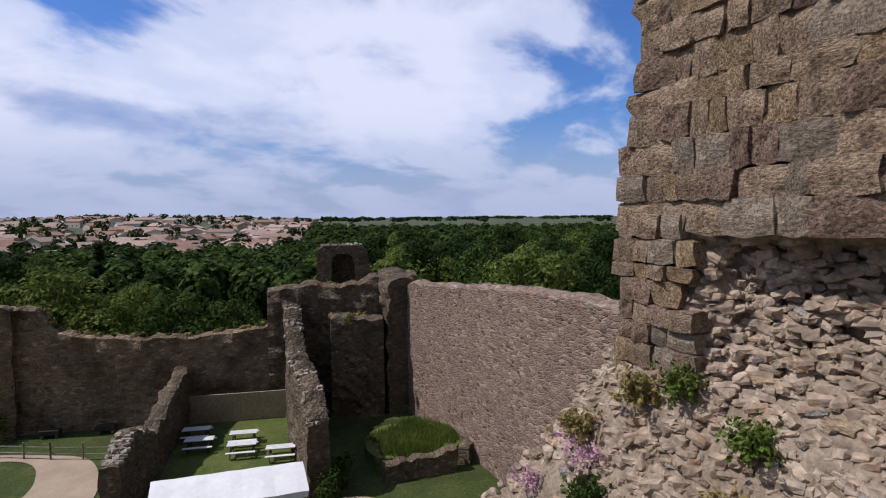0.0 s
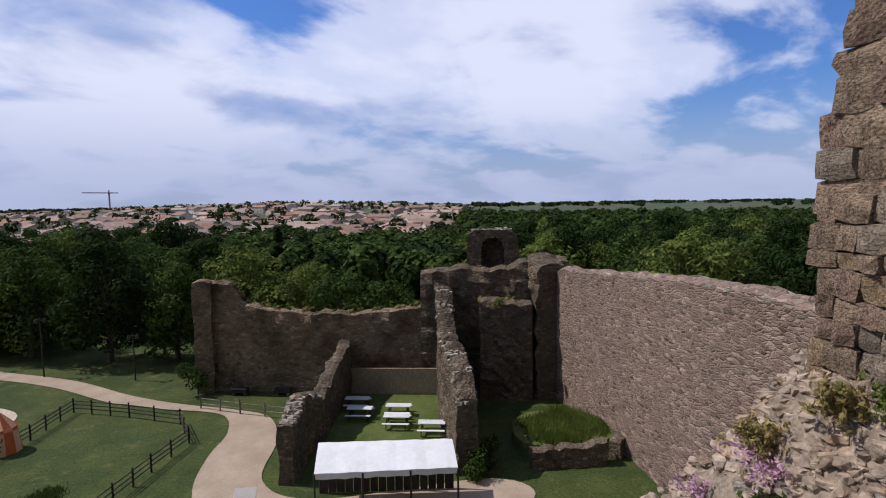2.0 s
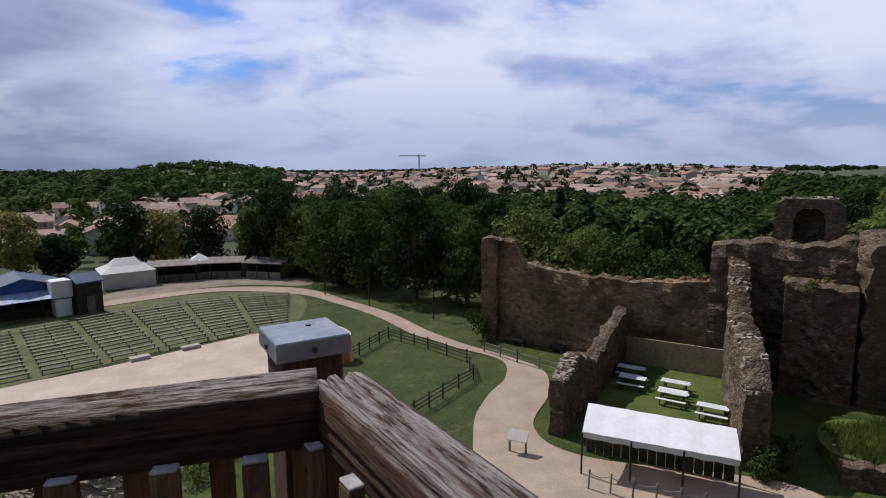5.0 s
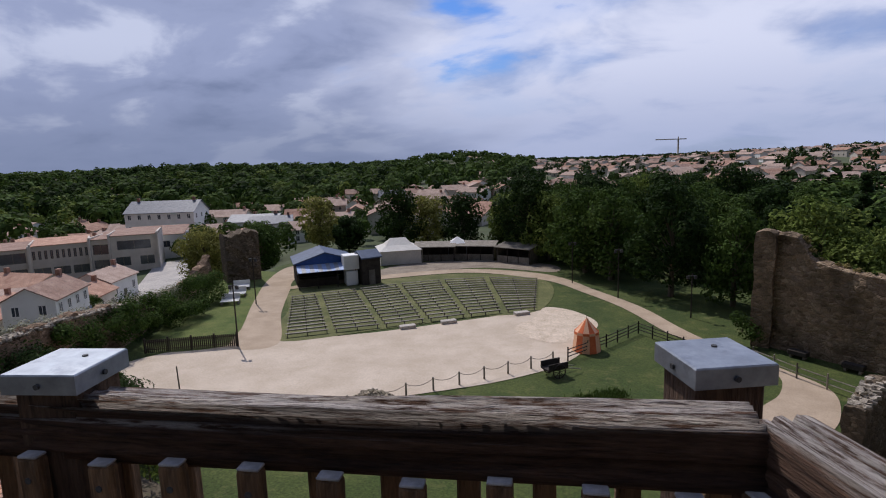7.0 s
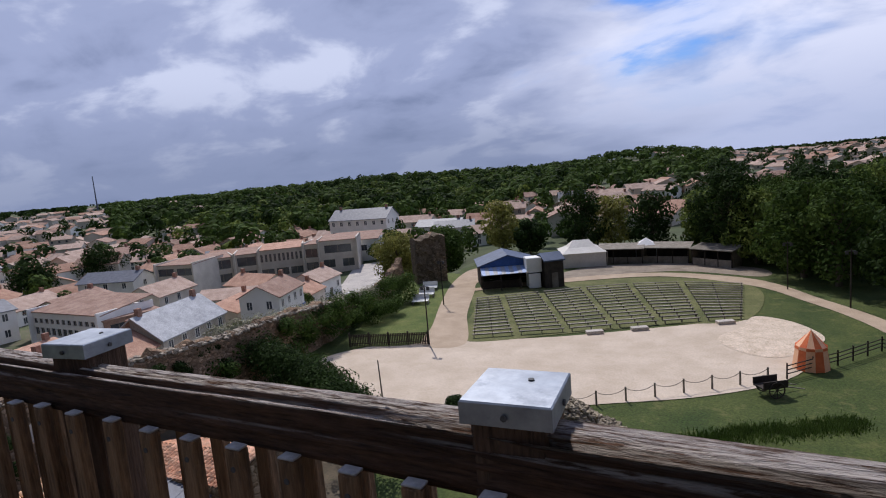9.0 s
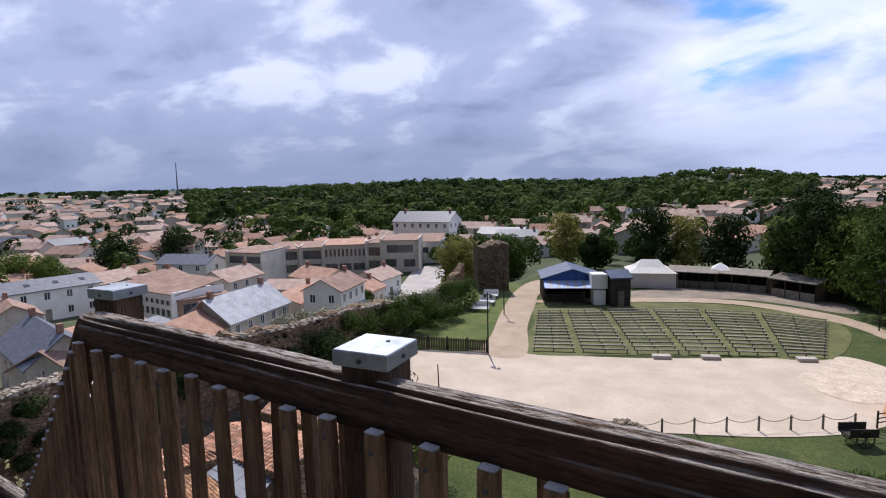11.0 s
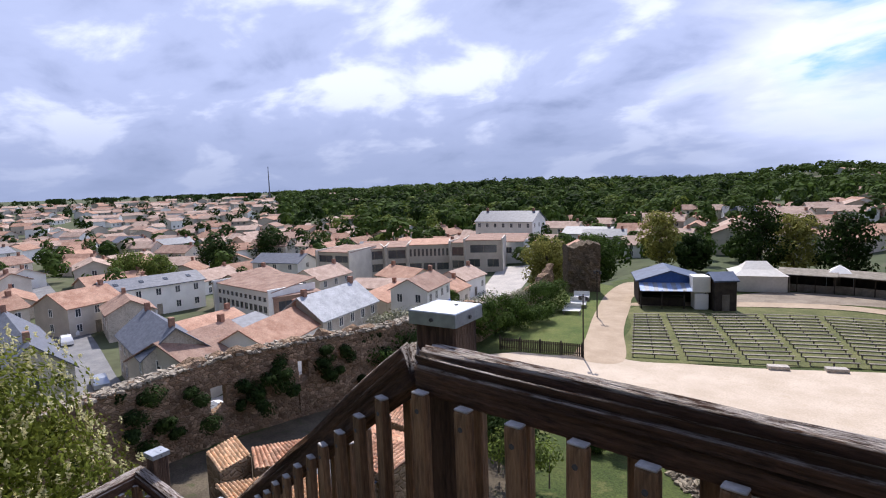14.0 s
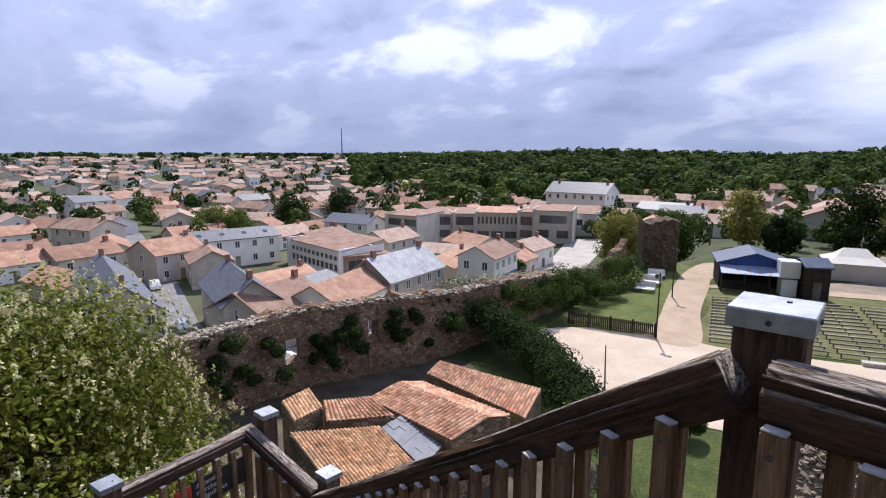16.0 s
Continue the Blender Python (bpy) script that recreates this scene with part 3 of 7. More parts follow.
ground("seating_lawn", MB().poly(smooth_line([(-21.6, 45.2), (-13, 49.4), (-5.5, 53.9), (1.4, 57.5), (1.6, 71), (-9, 75), (-20, 70.5), (-29.0, 64.3), (-25.2, 55)]), 0.015), M["bank"], "rough grass bank under the seating", "lawn")
ground("west_lawn", MB().poly(smooth_line([(-31.4, 41.4), (-25.0, 44.0), (-28.2, 52), (-33.8, 65), (-36.4, 74), (-41.5, 75), (-41.6, 66), (-38.5, 55), (-34.6, 47)]), 0.016), M["lawn"], "bright mown lawn inside a wooden fence", "lawn")
ground("shed_yard", MB().poly(smooth_line([(-31.8, 4), (-24, 3), (-15, 7), (-14.2, 16), (-15.4, 23), (-24, 25), (-31.6, 26)]), 0.010), mat("dark_earth", (0.07, 0.055, 0.038), (0.13, 0.105, 0.07), scale=0.6, rough=0.98, bump=0.5, fine=14, spots=(0.06, 0.075, 0.025)), "dark bare earth round the sheds", "ground")
ground("scuffed_sand", MB().poly(smooth_line([(0.6, 48), (3.2, 47), (5.4, 49.5), (6.6, 53), (4.6, 57), (1.8, 58.2), (0.8, 54.5), (-0.8, 51)]), 0.03), mat("scuffed_sand_earth", (0.50, 0.405, 0.30), (0.64, 0.53, 0.41), scale=0.9, rough=0.97, bump=0.5, fine=12, spots=(0.36, 0.28, 0.19)), "scuffed brownish earth at the end of the sand", "ground")
ground("court_lawn", MB().poly([(18.2, 29.5), (25.4, 23.4), (33.6, 35.0), (27.6, 40.8)], 0.02), M["lawn"], "mown lawn of the picnic court", "lawn")


# ---- ruined walls ----
def ruin_wall(mb, pts, thick, z0=-0.6, step=0.45, rough=0.10, ragged=0.22, seed=0, rows=0):
    """A ruined wall along plan points (x, y, top): rough faces, an uneven crest."""
    pts = [Vector(p) for p in pts]
    seg = [(q - p).xy.length for p, q in zip(pts, pts[1:])]
    total = sum(seg)
    n = max(2, int(total / step))
    cols = []
    for i in range(n + 1):
        s = total * i / n
        k = 0
        while k < len(seg) - 1 and s > seg[k]:
            s -= seg[k]
            k += 1
        p = pts[k].lerp(pts[k + 1], min(1, s / seg[k]))
        d = (pts[k + 1] - pts[k]).xy.normalized()
        nrm = Vector((-d.y, d.x))
        top = p.z + ragged * (wobble(i * 0.9 + seed, seed, 0.5, 0.35) * 1.6 + wobble(i * 1.7, seed * 2, 3.1, 0.9))
        cols.append((p, nrm, top))
    nr = rows or max(3, int((max(p.z for p in pts) - z0) / step))
    first = len(mb.v)
    for i, (p, nrm, top) in enumerate(cols):
        prof = [(0.5, j / nr) for j in range(nr + 1)] + [(0.2, 1.02), (-0.2, 1.02)] + [(-0.5, j / nr) for j in range(nr, -1, -1)]
        for side, h in prof:
            z = z0 + (top - z0) * h
            o = rough * (wobble(p.x + seed, p.y, z, 0.8) * 1.3 + wobble(p.x, p.y + seed, z, 2.3) * 0.9)
            o = o if side > 0 else -o
            x, y = p.x + nrm.x * (side * thick + o), p.y + nrm.y * (side * thick + o)
            mb.v.append((x, y, z + (rough * 0.8 * wobble(x, y, seed, 3.0) if h > 1 else 0)))
    m = 2 * (nr + 1) + 2
    for i in range(n):
        for j in range(m - 1):
            a = first + i * m + j
            mb.f.append((a, a + m, a + m + 1, a + 1))
    mb.f.append(tuple(first + j for j in range(m)))
    mb.f.append(tuple(first + n * m + j for j in range(m - 1, -1, -1)))
    return mb


def stone_shape(seed, rough=0.16):
    """A rough block about one unit across, 48 triangles."""
    rnd = random.Random(seed)
    v, f, idx = [], [], {}
    g = (-0.5, 0.0, 0.5)
    for a in g:
        for b in g:
            for c in g:
                if (a, b, c) == (0, 0, 0):
                    continue
                k = 1 - 0.10 * (abs(a) + abs(b) + abs(c) - 0.5)
                idx[a, b, c] = len(v)
                v.append(tuple(q * k * 1.06 + rnd.uniform(-rough, rough) * 0.5 for q in (a, b, c)))
    for axis in range(3):
        for s in (-0.5, 0.5):
            for i in range(2):
                for j in range(2):
                    quad = []
                    for di, dj in ((0, 0), (1, 0), (1, 1), (0, 1)):
                        p = [g[i + di], g[j + dj]]
                        p.insert(axis, s)
                        quad.append(idx[tuple(p)])
                    f.append(tuple(quad if (s > 0) == (axis != 1) else quad[::-1]))
    return v, f


def pebble_shape(seed):
    """A worn, rounded fieldstone about one unit across, 48 triangles."""
    v, f = stone_shape(seed, 0.24)
    out = []
    for p in v:
        q = Vector(p)
        k = 0.52 / max(q.length, 0.01)
        out.append(tuple(q * (0.72 + 0.28 * k)))
    return out, f


STONES = [stone_shape(i) for i in range(10)]


def crest(mb, pts, width, size, rnd, gap=1.0, lift=0.0):
    """Loose stones along a wall's top."""
    for p, q in zip(pts, pts[1:]):
        p, q = Vector(p), Vector(q)
        n = int((q - p).length / (size * gap)) + 1
        for i in range(n):
            for w in (-0.33, 0.0, 0.33):
                c = p.lerp(q, (i + rnd.random()) / n)
                d = (q - p).xy.normalized()
                c += Vector((-d.y, d.x, 0)) * (w + rnd.uniform(-0.15, 0.15)) * width
                s = size * rnd.uniform(0.55, 1.25)
                v, f = rnd.choice(STONES)
                m = Matrix.Translation((c.x, c.y, c.z + lift + rnd.uniform(-0.12, 0.06))) @ Euler((rnd.uniform(-0.3, 0.3), rnd.uniform(-0.3, 0.3), rnd.uniform(0, 6.3))).to_matrix().to_4x4() @ Matrix.Diagonal((s * 1.3, s, s * 0.6, 1))
                mb.add(v, f, m)
    return mb


rnd = random.Random(7)
LW = [(19.2, 48.8, 8.9), (20.9, 47.1, 8.7), (21.6, 46.4, 7.1), (24.0, 44.0, 6.5), (27.5, 40.5, 6.3), (30.5, 37.5, 6.6), (32.3, 35.7, 7.0)]
w = ruin_wall(MB(), LW, 1.3, seed=3, ragged=0.14, rough=0.16)
ruin_wall(w, [(18.5, 47.7, 9.0), (19.9, 49.8, 8.8)], 1.4, seed=8, ragged=0.3)
ground("wall_north", w, M["wall_render"], "tall ruined castle wall of worn brown rubble", "ruined wall")
RW = [(38.6, 27.2, 10.0), (36.0, 22.4, 10.3), (33.3, 17.8, 10.8), (30.0, 12.6, 11.2), (27.0, 7.8, 11.3), (24.4, 3.6, 11.3), (20.5, -2.0, 11.2)]
ground("wall_east", ruin_wall(MB(), RW, 1.4, seed=21, ragged=0.12, rough=0.06), M["wall_pink"], "long sunlit castle wall of pinkish rubble", "ruined wall")
ground("wall_east_crest", crest(MB(), [(x, y, z) for x, y, z in RW], 1.2, 0.26, rnd, 0.7), M["wall_top"], "lichen-grey broken stones along the wall crest", "wall crest")
# tower with a belfry arch at the corner of the two walls
t = ruin_wall(MB(), [(32.2, 36.4, 9.7), (36.3, 32.2, 9.9), (40.4, 28.3, 10.6)], 2.6, seed=31, ragged=0.25, rough=0.26)
ruin_wall(t, [(34.0, 31.6, 7.5), (36.8, 28.8, 7.4)], 2.2, seed=35, ragged=0.2, rough=0.26)
ruin_wall(t, [(39.0, 29.6, 10.6), (37.4, 27.2, 10.2)], 2.4, seed=36, ragged=0.3, rough=0.26)
ground("corner_tower", t, M["wall_grey"], "dark ruined corner tower with weeds on its ledges", "tower")


def belfry():
    c, d = Vector((36.9, 32.9)), Vector((3.0, -3.15)).normalized()
    nrm = Vector((-d.y, d.x))
    b = thing("belfry", pose(0, 0, 0), "weathered stone belfry arch on the corner tower", "belfry")
    mb = MB()

    def at(u, v, z):
        p = c + d * u - nrm * v
        return (p.x, p.y, z)
    outer = [(-2.1, 9.6), (-2.0, 12.6), (-1.4, 12.95), (1.3, 12.95), (2.0, 12.5), (2.2, 9.6)]
    arch = [(0.95, 9.6), (0.95, 11.4), (0.75, 12.0), (0.3, 12.35), (-0.3, 12.35), (-0.75, 12.0), (-0.95, 11.4), (-0.95, 9.6)]
    ring = outer + arch
    for v in (-0.75, 0.75):
        mb.v += [at(u, v, z) for u, z in ring]
    n = len(ring)
    left = [0, 1, 2, 10, 11, 12, 13]
    mid = [2, 3, 9, 10]
    right = [3, 4, 5, 6, 7, 8, 9]
    for k in (left, mid, right):
        mb.f += [tuple(k), tuple(i + n for i in reversed(k))]
    mb.f += [(i, (i + 1) % n, n + (i + 1) % n, n + i) for i in range(n)]
    mb.box(-0.9, -0.12, 0, 0.9, 0.12, 2.5, Matrix.Translation(Vector(at(0, -0.75, 9.7))) @ Matrix.Rotation(math.atan2(d.y, d.x), 4, "Z"))
    part("arch", mb, M["wall_grey"], b)
    part("cap", crest(MB(), [at(-1.6, 0, 12.95), at(1.5, 0, 12.95)], 1.3, 0.24, random.Random(3)), M["wall_top"], b)


belfry()
# low walls of the picnic court
ground("wall_court_west", ruin_wall(MB(), [(16.4, 29.2, 3.2), (17.9, 30.8, 4.0), (19.4, 32.2, 3.5), (20.6, 33.4, 2.6), (24.0, 36.8, 3.6), (26.8, 39.6, 4.2)], 0.9, seed=44, step=0.3), M["wall_grey"], "broken low rubble wall of the picnic court", "ruined wall")
ground("wall_court_west_crest", crest(MB(), [(16.6, 29.4, 3.3), (17.9, 30.8, 4.0), (19.4, 32.2, 3.5), (20.6, 33.4, 2.6)], 0.9, 0.24, rnd, 0.8), M["wall_top"], "pale broken stones on a low wall", "wall crest")
D1 = [(24.3, 23.2, 4.2), (25.2, 24.4, 5.2), (26.6, 26.4, 5.8), (28.4, 29.2, 6.0), (30.4, 31.6, 6.4), (31.6, 33.0, 8.2), (32.8, 34.6, 8.6)]
ground("wall_court_east", ruin_wall(MB(), D1, 1.1, seed=52, step=0.3, ragged=0.5, rough=0.16), M["wall_grey"], "jagged ruined wall between court and tower yard", "ruined wall")
ground("wall_court_east_crest", crest(MB(), D1, 1.1, 0.28, rnd, 0.8), M["wall_top"], "pale jagged stones along a broken wall", "wall crest")
m = MB()
d = (Vector((32.4, 34.4)) - Vector((27.2, 39.6))).normalized()
for i in range(6):
    p = Vector((27.0, 39.2)) + d * (i * 1.2)
    m.box(0, -0.09, 0, 1.19, 0.05, 2.1, Matrix.Translation((p.x, p.y, 0)) @ Matrix.Rotation(math.atan2(d.y, d.x), 4, "Z"))
ground("wall_panel", m, mat("beige_panel", (0.34, 0.27, 0.18), (0.39, 0.31, 0.21), scale=0.8, rough=0.9, bump=0.1), "plain beige boarded screen at the foot of the wall", "screen wall")
# foundations in the tower yard
f = ruin_wall(MB(), [(27.6, 21.4, 1.1), (31.2, 18.8, 1.2)], 0.8, seed=60, step=0.3)
ruin_wall(f, [(31.9, 18.6, 1.2), (34.0, 19.0, 1.0)], 0.8, seed=61, step=0.3)
ground("foundation_walls", f, M["wall_grey"], "low mossy stone foundations in the grass", "foundation")
ground("yard_bank", MB().poly(smooth_line([(28.6, 22.4), (31.4, 19.8), (34.2, 19.6), (35.6, 22.0), (33.0, 25.4), (30.2, 25.0)]), -0.2, 0.75), M["lawn"], "grassy raised bank behind the foundations", "lawn")


# town wall in the west, with window holes
def town_wall():
    mb = MB()
    ruin_wall(mb, [(-29.5, -10, 5.0), (-31.5, 2, 5.0), (-32.4, 7.0, 5.0), (-33.5, 14.8, 5.2)], 1.0, seed=70, step=0.35, rough=0.13)
    ruin_wall(mb, [(-33.5, 14.8, 1.9), (-33.6, 16.0, 1.9)], 1.0, seed=71, step=0.3)
    ruin_wall(mb, [(-33.5, 14.8, 5.2), (-33.6, 16.0, 5.2)], 1.0, z0=3.5, seed=72, step=0.3)
    ruin_wall(mb, [(-33.6, 16.0, 5.2), (-32.8, 20.6, 5.2)], 1.0, seed=73, step=0.35, rough=0.13)
    ruin_wall(mb, [(-32.8, 20.6, 2.4), (-32.7, 21.3, 2.4)], 1.0, seed=74, step=0.3)
    ruin_wall(mb, [(-32.8, 20.6, 5.2), (-32.7, 21.3, 5.2)], 1.0, z0=3.9, seed=75, step=0.3)
    ruin_wall(mb, [(-32.7, 21.3, 5.2), (-32.2, 24.6, 5.1), (-32.4, 29.0, 4.8), (-34.0, 36.0, 4.4), (-35.2, 43.0, 3.6), (-37.4, 50.0, 2.6), (-39.8, 57.5, 1.8), (-41.6, 63.0, 2.6), (-42.0, 66.0, 3.8)], 1.0, seed=76, step=0.4, rough=0.14, ragged=0.35)
    ground("wall_west", mb, M["wall_brown"], "ivy-grown ruined town wall with window holes", "ruined wall")
    line = [(-29.5, -10, 5.0), (-31.5, 2, 5.0), (-32.4, 7.0, 5.0), (-33.5, 14.8, 5.2), (-33.6, 16.0, 5.2), (-32.8, 20.6, 5.2), (-32.2, 24.6, 5.1), (-32.4, 29.0, 4.8), (-34.0, 36.0, 4.4), (-35.2, 43.0, 3.6), (-37.4, 50.0, 2.6), (-39.8, 57.5, 1.8)]
    ground("wall_west_crest", crest(MB(), line, 1.35, 0.21, rnd, 0.42), M["wall_top"], "pale broken stones along the town wall crest", "wall crest")


town_wall()
ground("gate_tower", ruin_wall(MB(), [(-41.2, 68.6, 6.4), (-38.0, 71.6, 6.6)], 3.6, seed=80, step=0.45, rough=0.25, ragged=0.5), M["wall_grey"], "squat ivy-topped ruin of a gate tower", "tower")

# ---- viewing platform ----
FLOOR, RAIL = 13.72, 14.82


def deck():
    mb = MB()
    for i in range(19):
        y = 2.72 - 0.2 * (i + 1)
        mb.box(-1.30, y, FLOOR - 0.05, 5.6, y + 0.192, FLOOR)
    mb.box(-1.30, -1.1, FLOOR - 0.10, 5.6, 2.72, FLOOR - 0.052)
    ground("platform_floor", mb, M["oak"], "grey oak boards of the viewing platform", "floor")
    ground("keep_wall_top", ruin_wall(MB(), [(-1.0, 2.62, 13.45), (5.6, 2.62, 13.45)], 0.9, z0=-0.5, seed=90, step=0.5, ragged=0.02, rough=0.05), M["wall_grey"], "rubble wall of the keep under the platform", "wall")
    ground("keep_wall_side", ruin_wall(MB(), [(-1.35, 2.2, 13.4), (-1.35, -9.0, 13.4)], 0.8, z0=-0.5, seed=91, step=0.6, ragged=0.02), M["wall_grey"], "rubble side wall of the keep", "wall")


deck()


def weathered_beam(p, q, w, h, seed, n=70):
    """An old rail with a rounded, split top."""
    p, q = Vector(p), Vector(q)
    d = (q - p).normalized()
    y = Vector((0, 0, 1)).cross(d).normalized()
    z = d.cross(y)
    prof = []
    for i in range(52):
        a = 2 * math.pi * i / 52
        c, s = math.cos(a), math.sin(a)
        k = 1 / (abs(c) ** 5 + abs(s) ** 5) ** 0.2
        prof.append((c * k * w / 2, s * k * h / 2, i))
    mb = MB()
    for j in range(n + 1):
        L = (q - p).length * j / n
        sag = 0.010 * wobble(L, seed, 0, 0.9)
        for u, v, i in prof:
            g = wobble(L * 0.7, i * 3.3 + seed, 1.3, 1.4) * 0.010
            g -= 0.014 * max(0, wobble(L * 0.25, i * 7.9, seed + 5.0, 2.0)) * (2.6 if v > h * 0.2 else 0.6)
            if i % 2 and v > -h * 0.3:
                g -= 0.0055 * clamp01(0.5 + 1.6 * wobble(L * 1.1, i * 5.1, seed + 2.0, 1.6))
            e = 1 + g / 0.05
            mb.v.append((L, u * e, v * e + sag))
    for j in range(n):
        for i in range(52):
            k = (i + 1) % 52
            mb.f.append((j * 52 + i, j * 52 + k, j * 52 + 52 + k, j * 52 + 52 + i))
    mb.f += [tuple(range(51, -1, -1)), tuple(n * 52 + i for i in range(52))]
    return mb, Matrix.Translation(p) @ Matrix((d, y, z)).transposed().to_4x4()


def picket_mesh(length, w=0.046, t=0.03):
    return data("picket", MB().cbox(w, t, length, 0.004), M["oak_up"])


def post(parent, x, y, top, turn=0, bottom=None, size=0.138, cap=0.163):
    bottom = top - 1.6 if bottom is None else bottom
    c = Matrix.Translation((x, y, 0)) @ Matrix.Rotation(radians(turn), 4, "Z")
    body = part("post", MB().cbox(top - 0.03 - bottom, size, size, 0.008, c @ Matrix.Translation((0, 0, (top - 0.03 + bottom) / 2)) @ Matrix.Rotation(radians(90), 4, "Y")), M["post"], parent)
    hd = MB()
    s, h = cap / 2, 0.042
    v = [(-s, -s, -h), (s, -s, -h), (s, s, -h), (-s, s, -h), (-s, -s, -0.003), (s, -s, -0.003), (s, s, -0.003), (-s, s, -0.003)]
    v += [(a * 0.97, b * 0.97, 0) for a, b in ((-s, -s), (s, -s), (s, s), (-s, s))]
    fc = [(3, 2, 1, 0)] + [(i, (i + 1) % 4, 4 + (i + 1) % 4, 4 + i) for i in range(4)] + [(4 + i, 4 + (i + 1) % 4, 8 + (i + 1) % 4, 8 + i) for i in range(4)] + [(8, 9, 10, 11)]
    hd.add(v, fc, c @ Matrix.Translation((0, 0, top)))
    cp = part("post_cap", hd, M["steel"], body, "dull zinc cap")
    for q in ((-s - 0.001, 0.0), (s + 0.001, 0.0), (0.0, -s - 0.001), (0.0, s + 0.001)):
        part("bolt", MB().tube(c @ Vector((q[0], q[1], top - 0.024)), c @ Vector((q[0] * 1.05, q[1] * 1.05, top - 0.024)), 0.006, n=8), M["dark"], body)
    part("bolt", MB().tube(c @ Vector((0.02, 0.03, top)), c @ Vector((0.02, 0.03, top + 0.003)), 0.006, n=8), M["dark"], body)


def railing(name, p, q, posts, label, z_low=0.95, seed=1, w=0.115, h=0.13, spacing=0.155, lower=True):
    """A balustrade from p to q (rail centre line), with pickets on both faces."""
    r = thing(name, pose(0, 0, 0), label, "railing", "platform railings")
    p, q = Vector(p), Vector(q)
    beam, place = weathered_beam(p, q, w, h, seed, 110)
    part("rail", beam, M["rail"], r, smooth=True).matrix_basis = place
    d = (q - p)
    flat = Vector((d.x, d.y, 0)).normalized()
    side = Vector((-flat.y, flat.x, 0))
    if lower:
        low = Vector((0, 0, -z_low + 0.12))
        part("bottom_rail", MB().beam(p + low, q + low, 0.09, 0.10), M["oak"], r)
    n = int(d.xy.length / spacing)
    me = picket_mesh(z_low - 0.02)
    rr = random.Random(seed)
    ang = math.atan2(flat.y, flat.x)
    for i in range(n):
        for s, off in ((-1, 0.25), (1, 0.75)):
            c = p + d * ((i + off) / n) + side * s * (w / 2 + 0.0155)
            o = part("picket", me, None, r)
            o.matrix_basis = Matrix.Translation(c + Vector((0, 0, -0.052 - (z_low - 0.02) / 2 + rr.uniform(-0.006, 0.006)))) @ Euler((rr.uniform(-0.012, 0.012), rr.uniform(-0.012, 0.012), ang)).to_matrix().to_4x4()
            key = (round(z_low, 2), s)
            if key not in CACHE:
                top = (z_low - 0.02) / 2
                CACHE[key] = (data("picket_end", MB().cbox(0.044, 0.028, 0.006, 0.002, Matrix.Translation((0, 0, top + 0.003))), M["oak_end"]),
                              data("nail", MB().tube((0, 0.0152 * s, top - 0.045), (0, 0.0175 * s, top - 0.045), 0.007, n=8), M["dark"]))
            part("end_grain", CACHE[key][0], None, o)
            part("nail", CACHE[key][1], None, o)
    for args in posts:
        post(r, *args)
    return r


CACHE = {}
railing("front_railing", (3.10, 2.535, RAIL - 0.030), (-1.13, 2.43, RAIL - 0.065), [(3.074, 2.715, 14.9, 16.5), (1.745, 2.52, 14.9, 6), (0.389, 2.505, 14.9, 11), (-1.181, 2.563, 14.9, 11.6)], "weathered oak railing with zinc-capped posts", seed=2)
railing("side_railing", (3.14, 2.53, RAIL - 0.025), (3.98, 0.30, RAIL - 0.065), [(4.08, -0.05, 14.9, 12)], "grey weathered oak side railing of the platform", seed=9)
railing("stair_railing", (-1.20, 2.47, RAIL - 0.075), (-4.55, 3.10, 12.42), [(-4.60, 3.22, 12.62, 8)], "brown oak stair railing sloping down from the platform", seed=14)
railing("landing_railing", (-4.66, 3.12, 12.42), (-5.42, 2.86, 12.74), [(-5.38, 3.02, 12.92, 8)], "short grey railing of the stair landing", seed=18)
railing("lower_railing", (-5.46, 2.92, 12.72), (-4.72, 0.55, 12.72), [(-5.05, 1.72, 12.9, 15)], "dark oak railing of the lower landing", seed=22)


def stairs():
    st = thing("stair", pose(0, 0, 0), "oak stair leading down from the platform", "stair", kind="structure")
    for i in range(12):
        x = -1.36 - 0.27 * (i + 1)
        z = FLOOR - 0.185 * (i + 1)
        part("tread", MB().box(x, 1.35, z - 0.045, x + 0.30, 2.50 + 0.05 * i, z), M["oak"], st)
    part("stringer", MB().beam((-1.3, 1.33, FLOOR - 0.2), (-4.7, 1.33, 11.35), 0.06, 0.3), M["oak"], st)
    part("landing", MB().box(-5.9, 0.2, 11.40, -4.55, 3.2, 11.47), M["oak"], st)
    for x, y in ((-5.7, 0.4), (-5.7, 3.0), (-4.7, 0.4), (-4.7, 3.0)):
        part("support_post", MB().box(x - 0.09, y - 0.09, -0.1, x + 0.09, y + 0.09, 11.40), M["oak_up"], st)


stairs()


